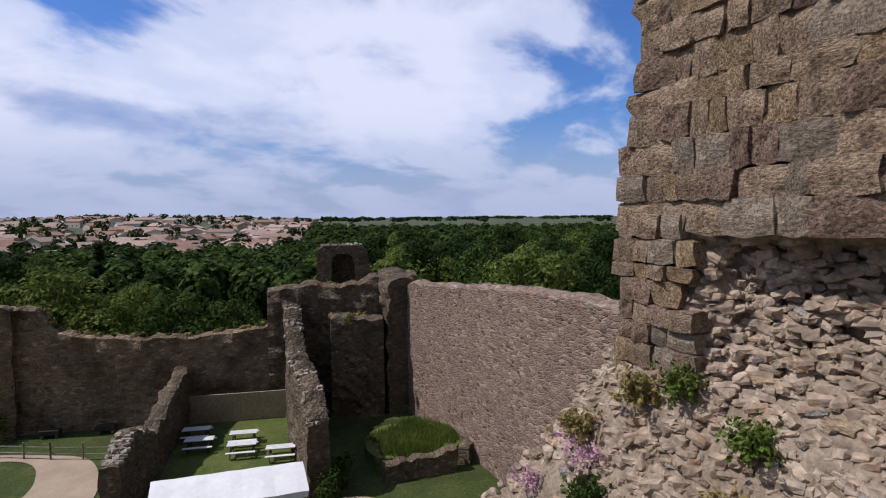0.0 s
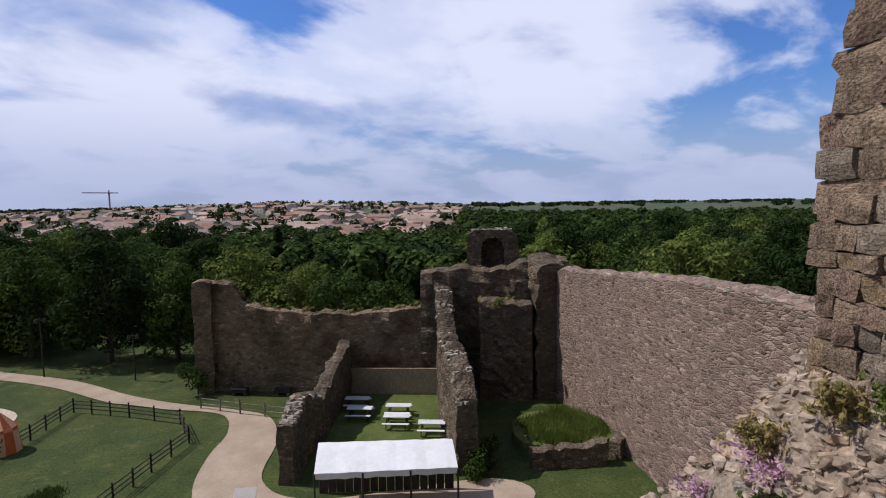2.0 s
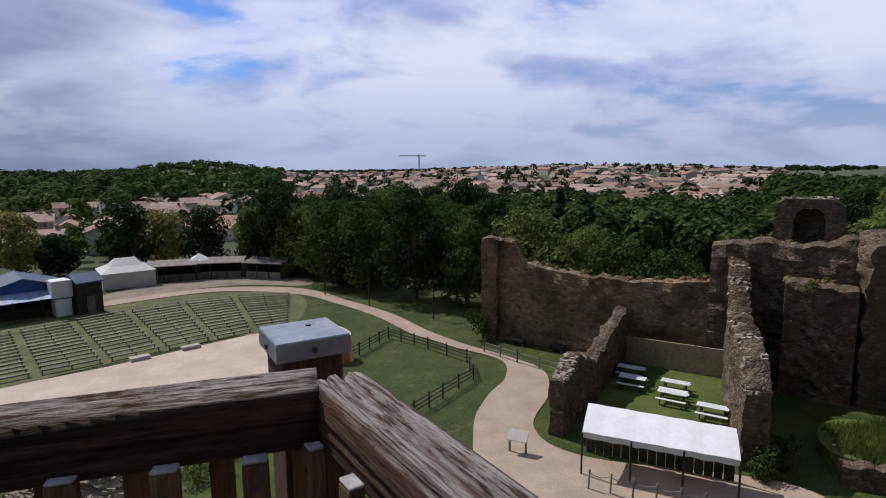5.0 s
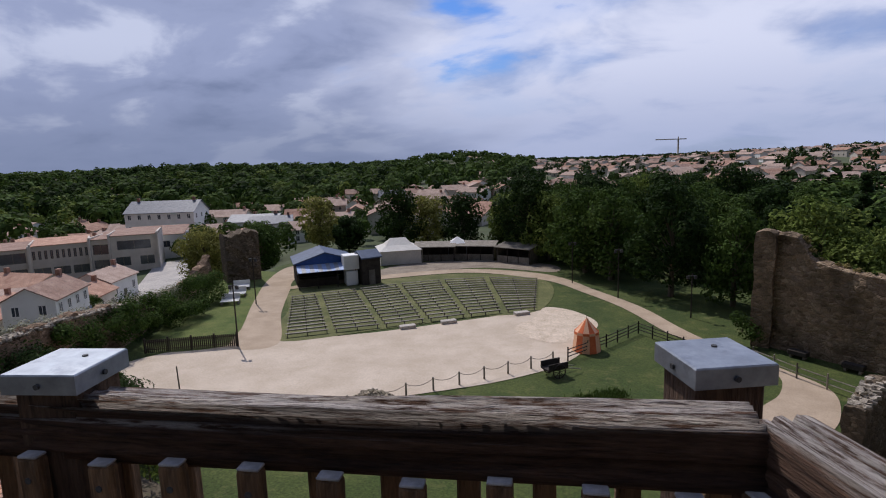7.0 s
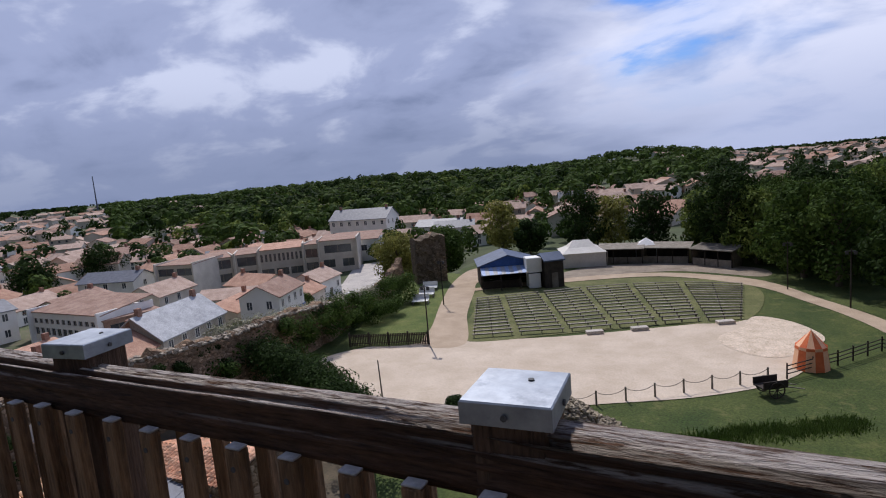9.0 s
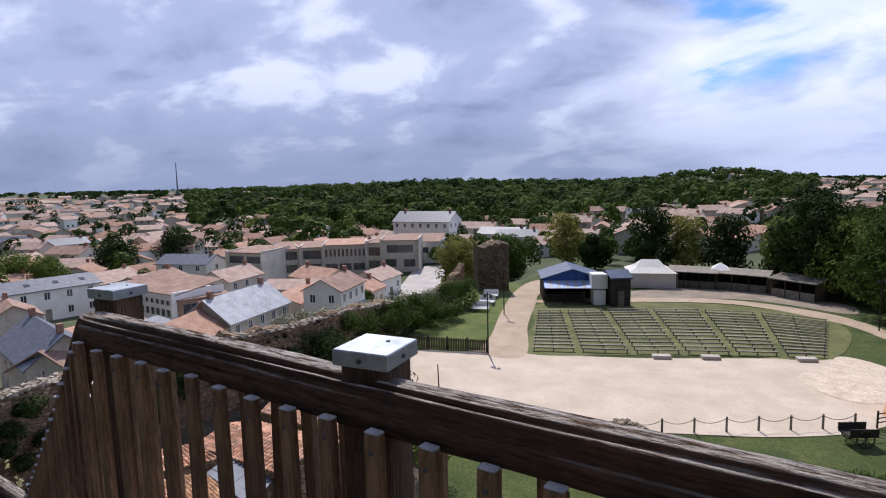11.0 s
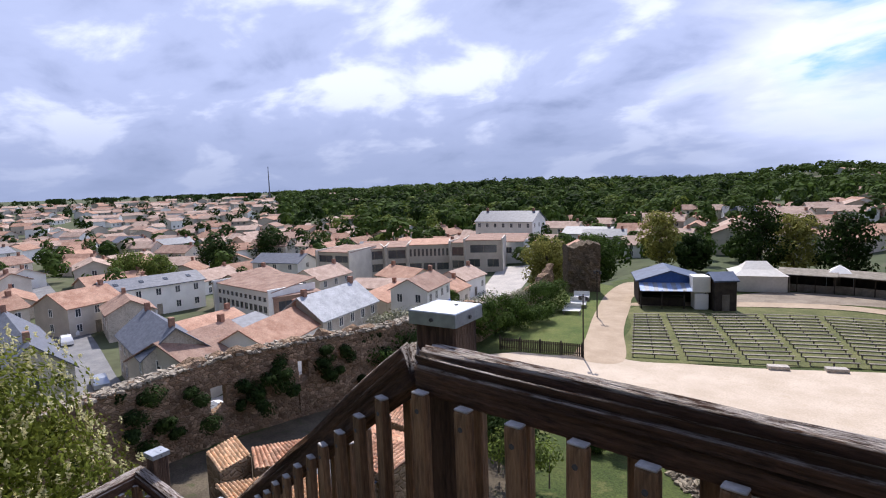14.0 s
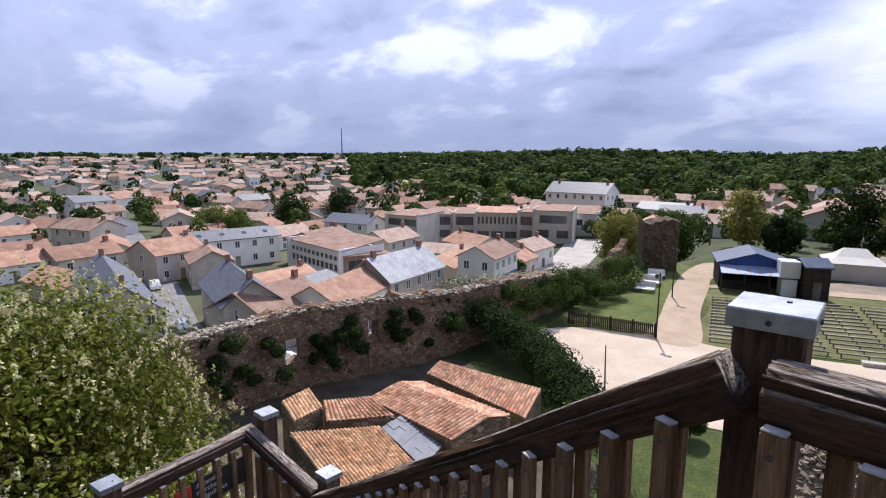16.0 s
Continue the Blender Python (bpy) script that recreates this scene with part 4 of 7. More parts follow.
# the broken masonry that rises beside the platform
def near_masonry():
    E, W = Vector((9.95, 3.05)), Vector((7.2, -1.2))
    d = (W - E).normalized()
    nrm = Vector((-0.83, 0.56)).normalized()
    L = (W - E).length
    rnd = random.Random(12)

    def edge(z):
        return 0.28 * wobble(z, 4.0, 0, 0.8) - (0.35 if z < 15.9 else 0.0) + 0.15 * (z < 14.3)
    wall = tagged(new("wall_keep_ruin"), "broken keep masonry of pitted brown blocks", "ruined wall", kind="structure")
    core = MB()
    cols, rows = 34, 60
    z0, z1 = 8.0, 20.5
    for i in range(cols + 1):
        for j in range(rows + 1):
            z = z0 + (z1 - z0) * j / rows
            u = edge(z) + 0.15 + (L - 0.15) * i / cols
            slump = max(0.0, 13.7 - z) * 0.55 + (0.0 if z > 15.0 else -0.36 * clamp01((u - 0.9) / 0.3) * clamp01((z - 13.2) / 0.8))
            o = -0.035 + slump + 0.10 * wobble(u, z, 1, 1.9)
            left = -max(0.0, 13.7 - z) * 0.57 * (1 - i / cols)
            p = E + d * (u + left) + nrm * o
            core.v.append((p.x, p.y, z))
    for i in range(cols):
        for j in range(rows):
            a = i * (rows + 1) + j
            core.f.append((a, a + 1, a + rows + 2, a + rows + 1))
    # thickness behind the face
    k = len(core.v)
    for i in (0, cols):
        for j in range(rows + 1):
            x, y, z = core.v[i * (rows + 1) + j]
            core.v.append((x - nrm.x * 2.0 + d.x * (0.5 if i == 0 else 0), y - nrm.y * 2.0 + d.y * (0.5 if i == 0 else 0), z))
    for j in range(rows):
        core.f.append((j + 1, j, k + j, k + j + 1))
        core.f.append((k + j, k + rows + 1 + j, k + rows + 2 + j, k + j + 1))
    core.f.append(tuple(i * (rows + 1) + rows for i in range(cols + 1)) + (k + 2 * rows + 1, k + rows))
    part("core", core, M["mortar"], wall)
    shapes = [data("block", MB().add(*stone_shape(100 + i, 0.14)), M[("ashlar", "ashlar_grey", "ashlar", "ashlar_ochre", "ashlar", "ashlar_red")[i % 6]], False) for i in range(18)]
    rubbles = [data("rubble_stone", MB().add(*pebble_shape(200 + i)), M[("rubble", "rubble_grey", "rubble_ochre")[i % 3]], False) for i in range(12)]
    rot = math.atan2(d.y, d.x)
    # squared blocks in uneven courses
    z = 15.05
    while z < 19.6:
        h = rnd.choice((0.18, 0.24, 0.28, 0.34))
        u = edge(z) - rnd.uniform(0.0, 0.12)
        while u < 3.9:
            wd = rnd.choice((0.18, 0.24, 0.30, 0.36, 0.46)) * (1 + 0.15 * rnd.random())
            p = E + d * (u + wd / 2) + nrm * rnd.uniform(-0.07, 0.015)
            o = part("block", rnd.choice(shapes), None, wall)
            o.matrix_basis = Matrix.Translation((p.x, p.y, z + h / 2)) @ Euler((rnd.uniform(-0.02, 0.02), rnd.uniform(-0.025, 0.025), rot + rnd.uniform(-0.03, 0.03))).to_matrix().to_4x4() @ Matrix.Diagonal((wd * 1.08, 0.38, h * rnd.uniform(1.04, 1.10), 1))
            u += wd + 0.012
        z += h + 0.008
    # the jamb that stands on below
    z = 13.2
    while z < 15.0:
        h = rnd.choice((0.16, 0.22, 0.28))
        u = edge(z)
        while u < 0.62:
            wd = rnd.uniform(0.2, 0.4)
            p = E + d * (u + wd / 2) + nrm * rnd.uniform(-0.05, 0.04)
            o = part("block", rnd.choice(shapes), None, wall)
            o.matrix_basis = Matrix.Translation((p.x, p.y, z + h / 2)) @ Euler((0, rnd.uniform(-0.06, 0.06), rot + rnd.uniform(-0.08, 0.08))).to_matrix().to_4x4() @ Matrix.Diagonal((wd, 0.34, h, 1))
            u += wd + 0.01
        z += h + 0.008
    # rubble core laid bare, spilling outward
    for i in range(2300):
        z = rnd.uniform(11.2, 15.05)
        low = max(0.0, 13.7 - z)
        u = rnd.uniform(edge(z) + (0.55 if z > 13.5 else 0.0) - low * 0.6, 3.7)
        slump = low * 0.55 - (0.24 * clamp01((u - 0.9) / 0.3) * clamp01((z - 13.2) / 0.8) if z < 15.0 else 0.0)
        s = rnd.uniform(0.05, 0.15)
        p = E + d * u + nrm * (slump - 0.075 + rnd.uniform(-0.04, 0.05))
        o = part("rubble_stone", rnd.choice(rubbles), None, wall) if i < 290 else None
        m = Matrix.Translation((p.x, p.y, z)) @ Euler((rnd.uniform(-0.4, 0.4), rnd.uniform(-0.4, 0.4), rot + rnd.uniform(-0.7, 0.7))).to_matrix().to_4x4() @ Matrix.Diagonal((s * rnd.uniform(1.1, 2.0), s, s * rnd.uniform(0.5, 0.9), 1))
        if o:
            o.matrix_basis = m
        else:
            REST.add(*pebble_shape(300 + i % 12), m)
    tagged(part("rubble_core", REST, M["rubble"], wall), kind="stuff")
    return E, d, nrm


REST = MB()
NE, ND, NN = near_masonry()


# ---- plants ----
def leaf_cloud(mb, centre, radii, count, size, rnd, flat=0.6, shell=0.55):
    """Small leaves through the outer part of an uneven clump."""
    for _ in range(count):
        while True:
            q = Vector((rnd.uniform(-1, 1), rnd.uniform(-1, 1), rnd.uniform(-1, 1)))
            if 0.05 < q.length <= 1:
                break
        r = q.normalized()
        q = r * (shell + (1 - shell) * rnd.random() ** 0.6)
        c = Vector(centre) + Vector((q.x * radii[0], q.y * radii[1], q.z * radii[2]))
        nrm = (r + Vector((rnd.uniform(-1, 1), rnd.uniform(-1, 1), rnd.uniform(-0.4, 1))) * flat).normalized()
        t = nrm.orthogonal().normalized()
        t = Matrix.Rotation(rnd.uniform(0, 6.3), 3, nrm) @ t
        b = nrm.cross(t)
        s = size * rnd.uniform(0.6, 1.3)
        k = len(mb.v)
        mb.v += [tuple(c - t * s), tuple(c - b * s * 0.55 - nrm * s * 0.15), tuple(c + t * s), tuple(c + b * s * 0.55 - nrm * s * 0.15)]
        mb.f.append((k, k + 1, k + 2, k + 3))
    return mb


def tree(name, h, r, material, label, seed, clumps=26, leaves=180, size=0.26, base=0.16, squash=0.8, conic=False, m=None, blossom=0):
    rnd = random.Random(seed)
    t = thing(name, m or pose(0, 0, 0), label, "tree")
    tr = MB()
    top = h * 0.72
    tr.tube((0, 0, -0.3), (0.1, 0.05, h * 0.35), r * 0.075, r * 0.055, 8)
    tr.tube((0.1, 0.05, h * 0.35), (0, 0, top), r * 0.055, r * 0.02, 7)
    crown = MB()
    flowers = MB()
    for i in range(clumps):
        a = i * 2.39996 + rnd.uniform(-0.4, 0.4)
        f = (i + 0.5) / clumps
        z = h * base + (h * (1 - base)) * f
        if conic:
            k = r * (1.02 - f) * rnd.uniform(0.5, 0.95)
        else:
            k = r * math.sqrt(max(0.05, 1 - (2 * f - 0.85) ** 2 / 1.4)) * rnd.uniform(0.35, 0.85)
        c = (k * math.cos(a), k * math.sin(a), z * rnd.uniform(0.95, 1.02))
        cr = r * rnd.uniform(0.32, 0.52) * (0.6 if conic else 1)
        tr.tube((0, 0, z * 0.62), (c[0] * 0.8, c[1] * 0.8, c[2] - cr * 0.2), r * 0.02, r * 0.008, 5, False)
        leaf_cloud(crown, c, (cr, cr, cr * squash), leaves, size, rnd)
        if blossom:
            for _ in range(blossom):
                q = Vector((rnd.gauss(0, 1), rnd.gauss(0, 1), abs(rnd.gauss(0.4, 0.8)))).normalized()
                b = Vector(c) + Vector((q.x * cr, q.y * cr, q.z * cr * squash))
                leaf_cloud(flowers, b + Vector((0, 0, 0.09)), (0.035, 0.035, 0.10), 9, 0.032, rnd, 1.2, 0.3)
    part("trunk", tr, M["bark"], t)
    part("crown", crown, material, t)
    if blossom:
        part("blossom", flowers, M["blossom"], t, "upright cream flower spikes")
    return t


def grow(src, x, y, s, rnd, z=None):
    return copy_thing(src, Matrix.Translation((x, y, gz(x, y) if z is None else z)) @ Matrix.Rotation(rnd.uniform(0, 6.3), 4, "Z") @ Matrix.Diagonal((s * rnd.uniform(0.9, 1.15), s * rnd.uniform(0.9, 1.15), s * rnd.uniform(0.9, 1.1), 1)))


rnd = random.Random(5)
oaks = [
    tree("broadleaf_tree", 10.5, 4.6, M["leaf_mid"], "tall green broadleaf tree in the castle wood", 1, m=pose(9.5, 72, 0)),
    tree("broadleaf_tree", 11.5, 4.2, M["leaf_dark"], "dark green broadleaf tree in the castle wood", 2, m=pose(15, 64, 0)),
    tree("broadleaf_tree", 10.0, 4.8, M["leaf_light"], "fresh yellow-green broadleaf tree behind the wall", 3, m=pose(26.5, 57.5, 0)),
]
for o in oaks:
    tagged(o, group="castle wood")
spots = [(9.5, 72), (15, 64), (26.5, 57.5)]


def beyond(x, y):
    """Outside the castle's north and east walls, and clear of the yard's north edge."""
    n1 = (x - 18.3) * 0.707 + (y - 49.7) * 0.707
    n2 = (x - 38.6) * 0.88 - (y - 27.2) * 0.47
    path = y - (70.5 - 1.55 * (x - 3))
    return (n1 > 5.5 and n2 > -200 and path > 7.5 and x < 42) or (n2 > 6 and n1 > -60 and x > 24)


tries = 0
near = 0
while tries < 5200 and near < 190:
    tries += 1
    a, r = radians(rnd.uniform(-2, 104)), 58 + 78 * rnd.random() ** 0.8
    x, y = r * math.sin(a), r * math.cos(a)
    if not beyond(x, y) or any((x - p) ** 2 + (y - q) ** 2 < 17 for p, q in spots):
        continue
    spots.append((x, y))
    k = rnd.random()
    az = math.degrees(a)
    src = oaks[2] if (k < 0.22 or (24 < az < 33 and r < 80)) else oaks[0] if k < 0.62 else oaks[1]
    grow(src, x, y, rnd.uniform(0.78, 1.08) * (1 - 0.24 * ease((az - 14) / 10) * (1 - ease((az - 46) / 6))), rnd)
    near += 1


def far_trees(name, n, region, material, label, seed, size=(3.0, 5.0), quads=58, leaf=1.0, tall=(6.5, 10.5), only=None):
    """A distant wood: one mesh of many small crowns."""
    rnd = random.Random(seed)
    V, F = [], []
    for _ in range(n):
        x, y = region(rnd)
        if only and not only(x, y):
            continue
        z, h, r = gz(x, y), rnd.uniform(*tall), rnd.uniform(*size)
        k = 1 + max(0, math.hypot(x, y) - 300) / 700
        for i in range(quads):
            q = Vector((rnd.gauss(0, 1), rnd.gauss(0, 1), rnd.gauss(0.25, 1))).normalized()
            lump = 0.8 + 0.35 * wobble(q.x * 2 + x, q.y * 2, q.z * 2, 1.0)
            c = Vector((x, y, z + h * 0.58)) + Vector((q.x * r, q.y * r, q.z * h * 0.42)) * lump
            nn = (q + Vector((rnd.uniform(-1, 1), rnd.uniform(-1, 1), rnd.uniform(0, 1))) * 0.5).normalized()
            t = nn.orthogonal().normalized()
            b = nn.cross(t)
            s = r * rnd.uniform(0.24, 0.40) * leaf
            kk = len(V)
            V += [tuple(c - t * s), tuple(c - b * s * 0.8), tuple(c + t * s), tuple(c + b * s * 0.8)]
            F.append((kk, kk + 1, kk + 2, kk + 3))
    me = bpy.data.meshes.new(name)
    me.from_pydata(V, [], F)
    me.materials.append(material)
    tagged(new(name, me), label, "trees", kind="stuff")


def sector(a0, a1, r0, r1, p=0.7):
    def f(rnd):
        a, r = radians(rnd.uniform(a0, a1)), r0 + (r1 - r0) * rnd.random() ** p
        return r * math.sin(a), r * math.cos(a)
    return f


far_trees("east_woodland", 900, sector(44, 106, 128, 420, 0.75), M["leaf_wood"], "dense green woodland reaching to the horizon", 11, quads=90, leaf=0.8)
far_trees("north_woodland", 110, sector(-6, 46, 132, 300, 0.8), M["leaf_dark"], "dark treetops beyond the castle wood", 12, (2.4, 4.2), 90, 0.75, (4.5, 7.5))
far_trees("wall_wood", 240, sector(14, 49, 84, 165, 0.8), M["leaf_mid"], "green treetops behind the north wall", 20, (2.8, 4.6), 240, 0.5, (6.0, 9.0))
far_trees("wall_wood_dark", 150, sector(14, 49, 88, 190, 0.8), M["leaf_dark"], "dark treetops behind the north wall", 21, (2.6, 4.2), 200, 0.55, (6.0, 9.0))
far_trees("valley_wood", 330, sector(-52, -15, 205, 460, 0.8), M["leaf_mid"], "green wood on the slope behind the hotel", 17, (4.0, 6.5), 130, 0.62, (5, 13))
far_trees("valley_wood_light", 150, sector(-56, -16, 200, 520, 0.7), M["leaf_light"], "fresh green trees in the slope wood", 18, (3.4, 5.6), 120, 0.62, (5, 12))
far_trees("valley_wood_dark", 260, sector(-58, -15, 260, 640, 0.7), M["leaf_dark"], "dark trees in the slope wood", 19, (4.0, 6.5), 110, 0.65, (6, 15))
far_trees("street_trees", 190, sector(-100, -12, 108, 290, 0.7), M["leaf_mid"], "garden trees among the town roofs", 16, (1.8, 3.6), 260, 0.5, (4.5, 8.5), lambda x, y: not (-128 < x < -60 and 20 < y < 118))
far_trees("garden_trees", 900, sector(-100, 46, 190, 900, 0.8), M["leaf_dark"], "trees scattered among the distant houses", 13, (2.2, 4.0), 40)
far_trees("hillside_wood", 1700, sector(-60, -2, 320, 1000, 0.8), M["leaf_mid"], "wooded hillside behind the town", 14, (4.6, 8.0), 70, 0.75, (5, 14))
far_trees("horizon_wood", 700, sector(-110, 106, 1000, 2600, 0.9), M["leaf_dark"], "thin line of woods along the horizon", 15, (10, 20), 22)

# single trees of the yard and town
tree("chestnut_tree", 12.5, 3.15, M["leaf_chestnut"], "chestnut tree in full cream blossom beside the stair", 40, clumps=80, leaves=1350, size=0.055, base=0.34, m=pose(-11.0, 1.5, 0), blossom=60)
tree("plane_tree", 7.4, 4.0, M["leaf_olive"], "olive-yellow plane tree by the gate tower", 41, leaves=330, size=0.20, m=pose(-48.0, 74.5, -1.6))
for x, y, h, r, mm, lab in ((-24.5, 97, 10, 4.2, "leaf_dark", "dark green tree behind the barn"), (-40, 98, 9.5, 4.0, "leaf_olive", "bare-looking olive tree behind the barn"), (-13, 97, 9.0, 4.2, "leaf_dark", "dark green tree behind the white marquee"), (-33, 94, 5.5, 2.6, "leaf_dark", "rounded dark tree behind the barn"), (-5, 95, 9, 4.0, "leaf_light", "light green tree behind the huts"), (-49, 92, 8, 3.6, "leaf_mid", "green tree beyond the gate tower"), (-53, 100, 9, 3.8, "leaf_mid", "green tree beyond the gate tower"), (0.5, 92, 10, 4.4, "leaf_mid", "green tree at the edge of the wood"), (-60, 110, 8, 4.0, "leaf_mid", "green tree in the valley"), (-20.5, 101, 9, 4.0, "leaf_olive", "olive-green tree in the valley")):
    tree("yard_tree", h, r, M[mm], lab, int(x * 7 + y), leaves=120, size=0.30, m=pose(x, y, gz(x, y)))


for x, y, h, r, mm, lab in ((-69.9, 68.0, 3.0, 1.5, "leaf_light", "small clipped tree on the square"), (-68.0, 73.7, 3.6, 1.6, "leaf_mid", "small round tree on the square"), (-66.6, 57.4, 3.2, 1.5, "leaf_light", "small green tree beside the slate-roofed house"), (-165.6, 92.6, 9.5, 6.5, "leaf_dark", "broad dark cedar among the houses"), (-157, 71.3, 9, 6.0, "leaf_dark", "broad dark cedar among the houses"), (-150, 46, 8.5, 5.0, "leaf_light", "bright green lime tree among the roofs"), (-143, 50, 8.0, 4.2, "leaf_light", "bright green lime tree among the roofs")):
    tree("town_tree", h, r, M[mm], lab, int(x * 5 - y), leaves=170, size=0.05 * r + 0.05, base=0.3, m=pose(x, y, gz(x, y)))
for x, y, h, r in ((43.0, 85.0, 11.5, 2.4), (47.5, 83.0, 9.0, 2.0)):
    tree("conifer", h, r, M["leaf_dark"], "dark pointed conifer behind the north wall", int(x), leaves=220, size=0.2, base=0.05, conic=True, m=pose(x, y, gz(x, y)))


# ---- buildings ----
def gable(mb, w, d, h, rise, t=0.16, over=0.35, side=0):
    """Roof slabs over a plan w by d at eaves height h; side -1 or 1 gives one slope alone."""
    for s in ((-1, 1) if not side else (side,)):
        y0 = s * (d / 2 + over)
        drop = rise * over / (d / 2)
        v = [(-w / 2 - over, 0, h + rise), (w / 2 + over, 0, h + rise), (w / 2 + over, y0, h - drop), (-w / 2 - over, y0, h - drop)]
        v += [(x, y, z - t) for x, y, z in v]
        f = [(0, 1, 2, 3), (7, 6, 5, 4), (0, 4, 5, 1), (1, 5, 6, 2), (2, 6, 7, 3), (3, 7, 4, 0)]
        mb.add(v, f if s < 0 else [tuple(reversed(q)) for q in f])
    return mb


def house_walls(w, d, h, rise, foot=1.5):
    mb = MB()
    x, y = w / 2, d / 2
    v = [(-x, -y, -foot), (x, -y, -foot), (x, y, -foot), (-x, y, -foot), (-x, -y, h), (x, -y, h), (x, y, h), (-x, y, h), (-x, 0, h + rise - 0.1), (x, 0, h + rise - 0.1)]
    return mb.add(v, [(0, 1, 5, 4), (2, 3, 7, 6), (1, 2, 6, 9, 5), (3, 0, 4, 8, 7), (4, 5, 9, 8), (6, 7, 8, 9), (3, 2, 1, 0)])


def window(parent, x, y, z, w, h, face, shutters=None, glass="glass"):
    """A window set in a wall: face 0 looks to -y, 1 to +x, 2 to +y, 3 to -x."""
    m = Matrix.Translation((x, y, z)) @ Matrix.Rotation(radians(90 * face), 4, "Z")
    key = (round(w, 2), round(h, 2))
    if key not in WIN:
        fr = MB()
        t = 0.09
        for a in ((-w / 2 - t, -h / 2 - t, -w / 2, h / 2 + t), (w / 2, -h / 2 - t, w / 2 + t, h / 2 + t), (-w / 2, h / 2, w / 2, h / 2 + t), (-w / 2, -h / 2 - t, w / 2, -h / 2), (-0.03, -h / 2, 0.03, h / 2)):
            fr.box(a[0], -0.07, a[1], a[2], 0.02, a[3])
        gl = MB().box(-w / 2, -0.025, -h / 2, w / 2, 0.02, h / 2)
        WIN[key] = (data("window_frame", fr, M["white_paint"]), data("pane", gl, M["glass"]))
    f = part("window", WIN[key][0], None, parent)
    f.matrix_basis = m
    part("pane", WIN[key][1], None, f, "dark glass")


WIN = {}


def house(x, y, rot, w, d, h, rise, wall, roof, label, rows=2, cols=4, door=True, stack=1, name="house", z=None, skylights=0, group="town houses", over=0.35):
    o = thing(name, pose(x, y, gz(x, y) if z is None else z, 0, 0, rot), label, "house", group)
    part("wall", house_walls(w, d, h, rise), M[wall], o)
    for s in (-1, 1):
        part("roof_slope", gable(MB(), w, d, h + 0.02, rise, side=s, over=over), M[roof], o)
    step = h / rows
    for face, n, dist, run in ((0, cols, d / 2, w), (2, cols, d / 2, w), (1, max(1, cols // 2), w / 2, d), (3, max(1, cols // 2), w / 2, d)):
        for r in range(rows):
            for c in range(n):
                u = run * ((c + 0.5) / n - 0.5)
                p = {0: (u, -dist), 2: (-u, dist), 1: (dist, u), 3: (-dist, -u)}[face]
                if r == 0 and c == n // 2 and door and face == 0:
                    continue
                window(o, p[0], p[1], step * r + step * 0.56, 0.85, 1.25, face)
    if door:
        dm = MB().box(-0.5, -0.06, 0, 0.5, 0.02, 2.1, Matrix.Translation((w * ((cols // 2 + 0.5) / cols - 0.5), -d / 2, 0)))
        part("door", dm, M["timber"], o)
    for i in range(stack):
        sx = w * (0.5 - 0.09) * (1 if i == 0 else -1)
        part("chimney", MB().box(sx - 0.35, -0.3, h, sx + 0.35, 0.3, h + rise + 0.9), M["chimney"], o)
    for i in range(skylights):
        u = w * ((i + 0.5) / skylights - 0.5)
        k = math.atan2(rise, d / 2)
        part("skylight", MB().box(-0.4, -0.5, 0.02, 0.4, 0.5, 0.09, Matrix.Translation((u, -d / 4, h + rise / 2 + 0.03)) @ Matrix.Rotation(k, 4, "X")), M["glass"], o)
    return o


blue = house(-67.4, 65.7, 112, 10, 6.5, 6.6, 1.7, "white_paint", "tile_brown", "white house with a blue shopfront beside the square", rows=2, cols=4)
part("shopfront", MB().box(-5.02, -3.42, 0, 5.02, -3.2, 0.75).box(-5.02, -3.42, 2.3, 5.02, -3.2, 3.2).box(-5.02, -3.42, 0.75, -4.4, -3.2, 2.3).box(-1.9, -3.42, 0.75, -1.3, -3.2, 2.3).box(1.3, -3.42, 0.75, 1.9, -3.2, 2.3).box(4.4, -3.42, 0.75, 5.02, -3.2, 2.3), M["blue_paint"], blue, "bright blue shopfront")
house(-70.0, 48.9, 108.8, 14.0, 8, 5.5, 2.9, "stone_house", "zinc_roof", "stone house under a pale worn slate roof", rows=2, cols=5, stack=2)
house(-65.6, 37.1, 119.6, 14.5, 8, 5.0, 2.2, "white_paint", "tile", "long white house with an orange tiled roof", rows=1, cols=5)
house(-67, 27.5, 113, 11, 9, 4.8, 2.3, "cream", "tile_brown", "cream house under a brown tiled roof", rows=2, cols=3)
house(-72, 25.4, 173, 15, 7, 5.6, 2.8, "stone_house", "slate", "grey village house with a dark slate roof", rows=2, cols=5, stack=2)
house(-82, 12.6, 177, 26, 7.2, 5.6, 3.0, "stone_house", "slate", "long slate-roofed house along the street", rows=2, cols=6, stack=2)
house(-119, 40, 90, 18, 9, 5.8, 1.5, "white_paint", "slate", "long white hall with a dark grey roof", rows=2, cols=5, stack=0, name="hall", skylights=4)
house(-113.5, 26.5, 110, 10, 9, 5.2, 2.2, "cream", "tile", "cream house with an orange tiled roof", rows=2, cols=3)
house(-103, 31, 170, 9, 7, 4.6, 1.9, "stone_house", "tile_brown", "low half-timbered house by the street", rows=1, cols=3)
house(-84, 36, 105, 10, 8, 3.6, 1.4, "cream", "tile", "low cream workshop with a tiled roof", rows=1, cols=3)
house(-76, 36, 118, 12, 8, 3.8, 1.3, "white_paint", "slate", "low white workshop with a grey roof", rows=1, cols=3, stack=0)


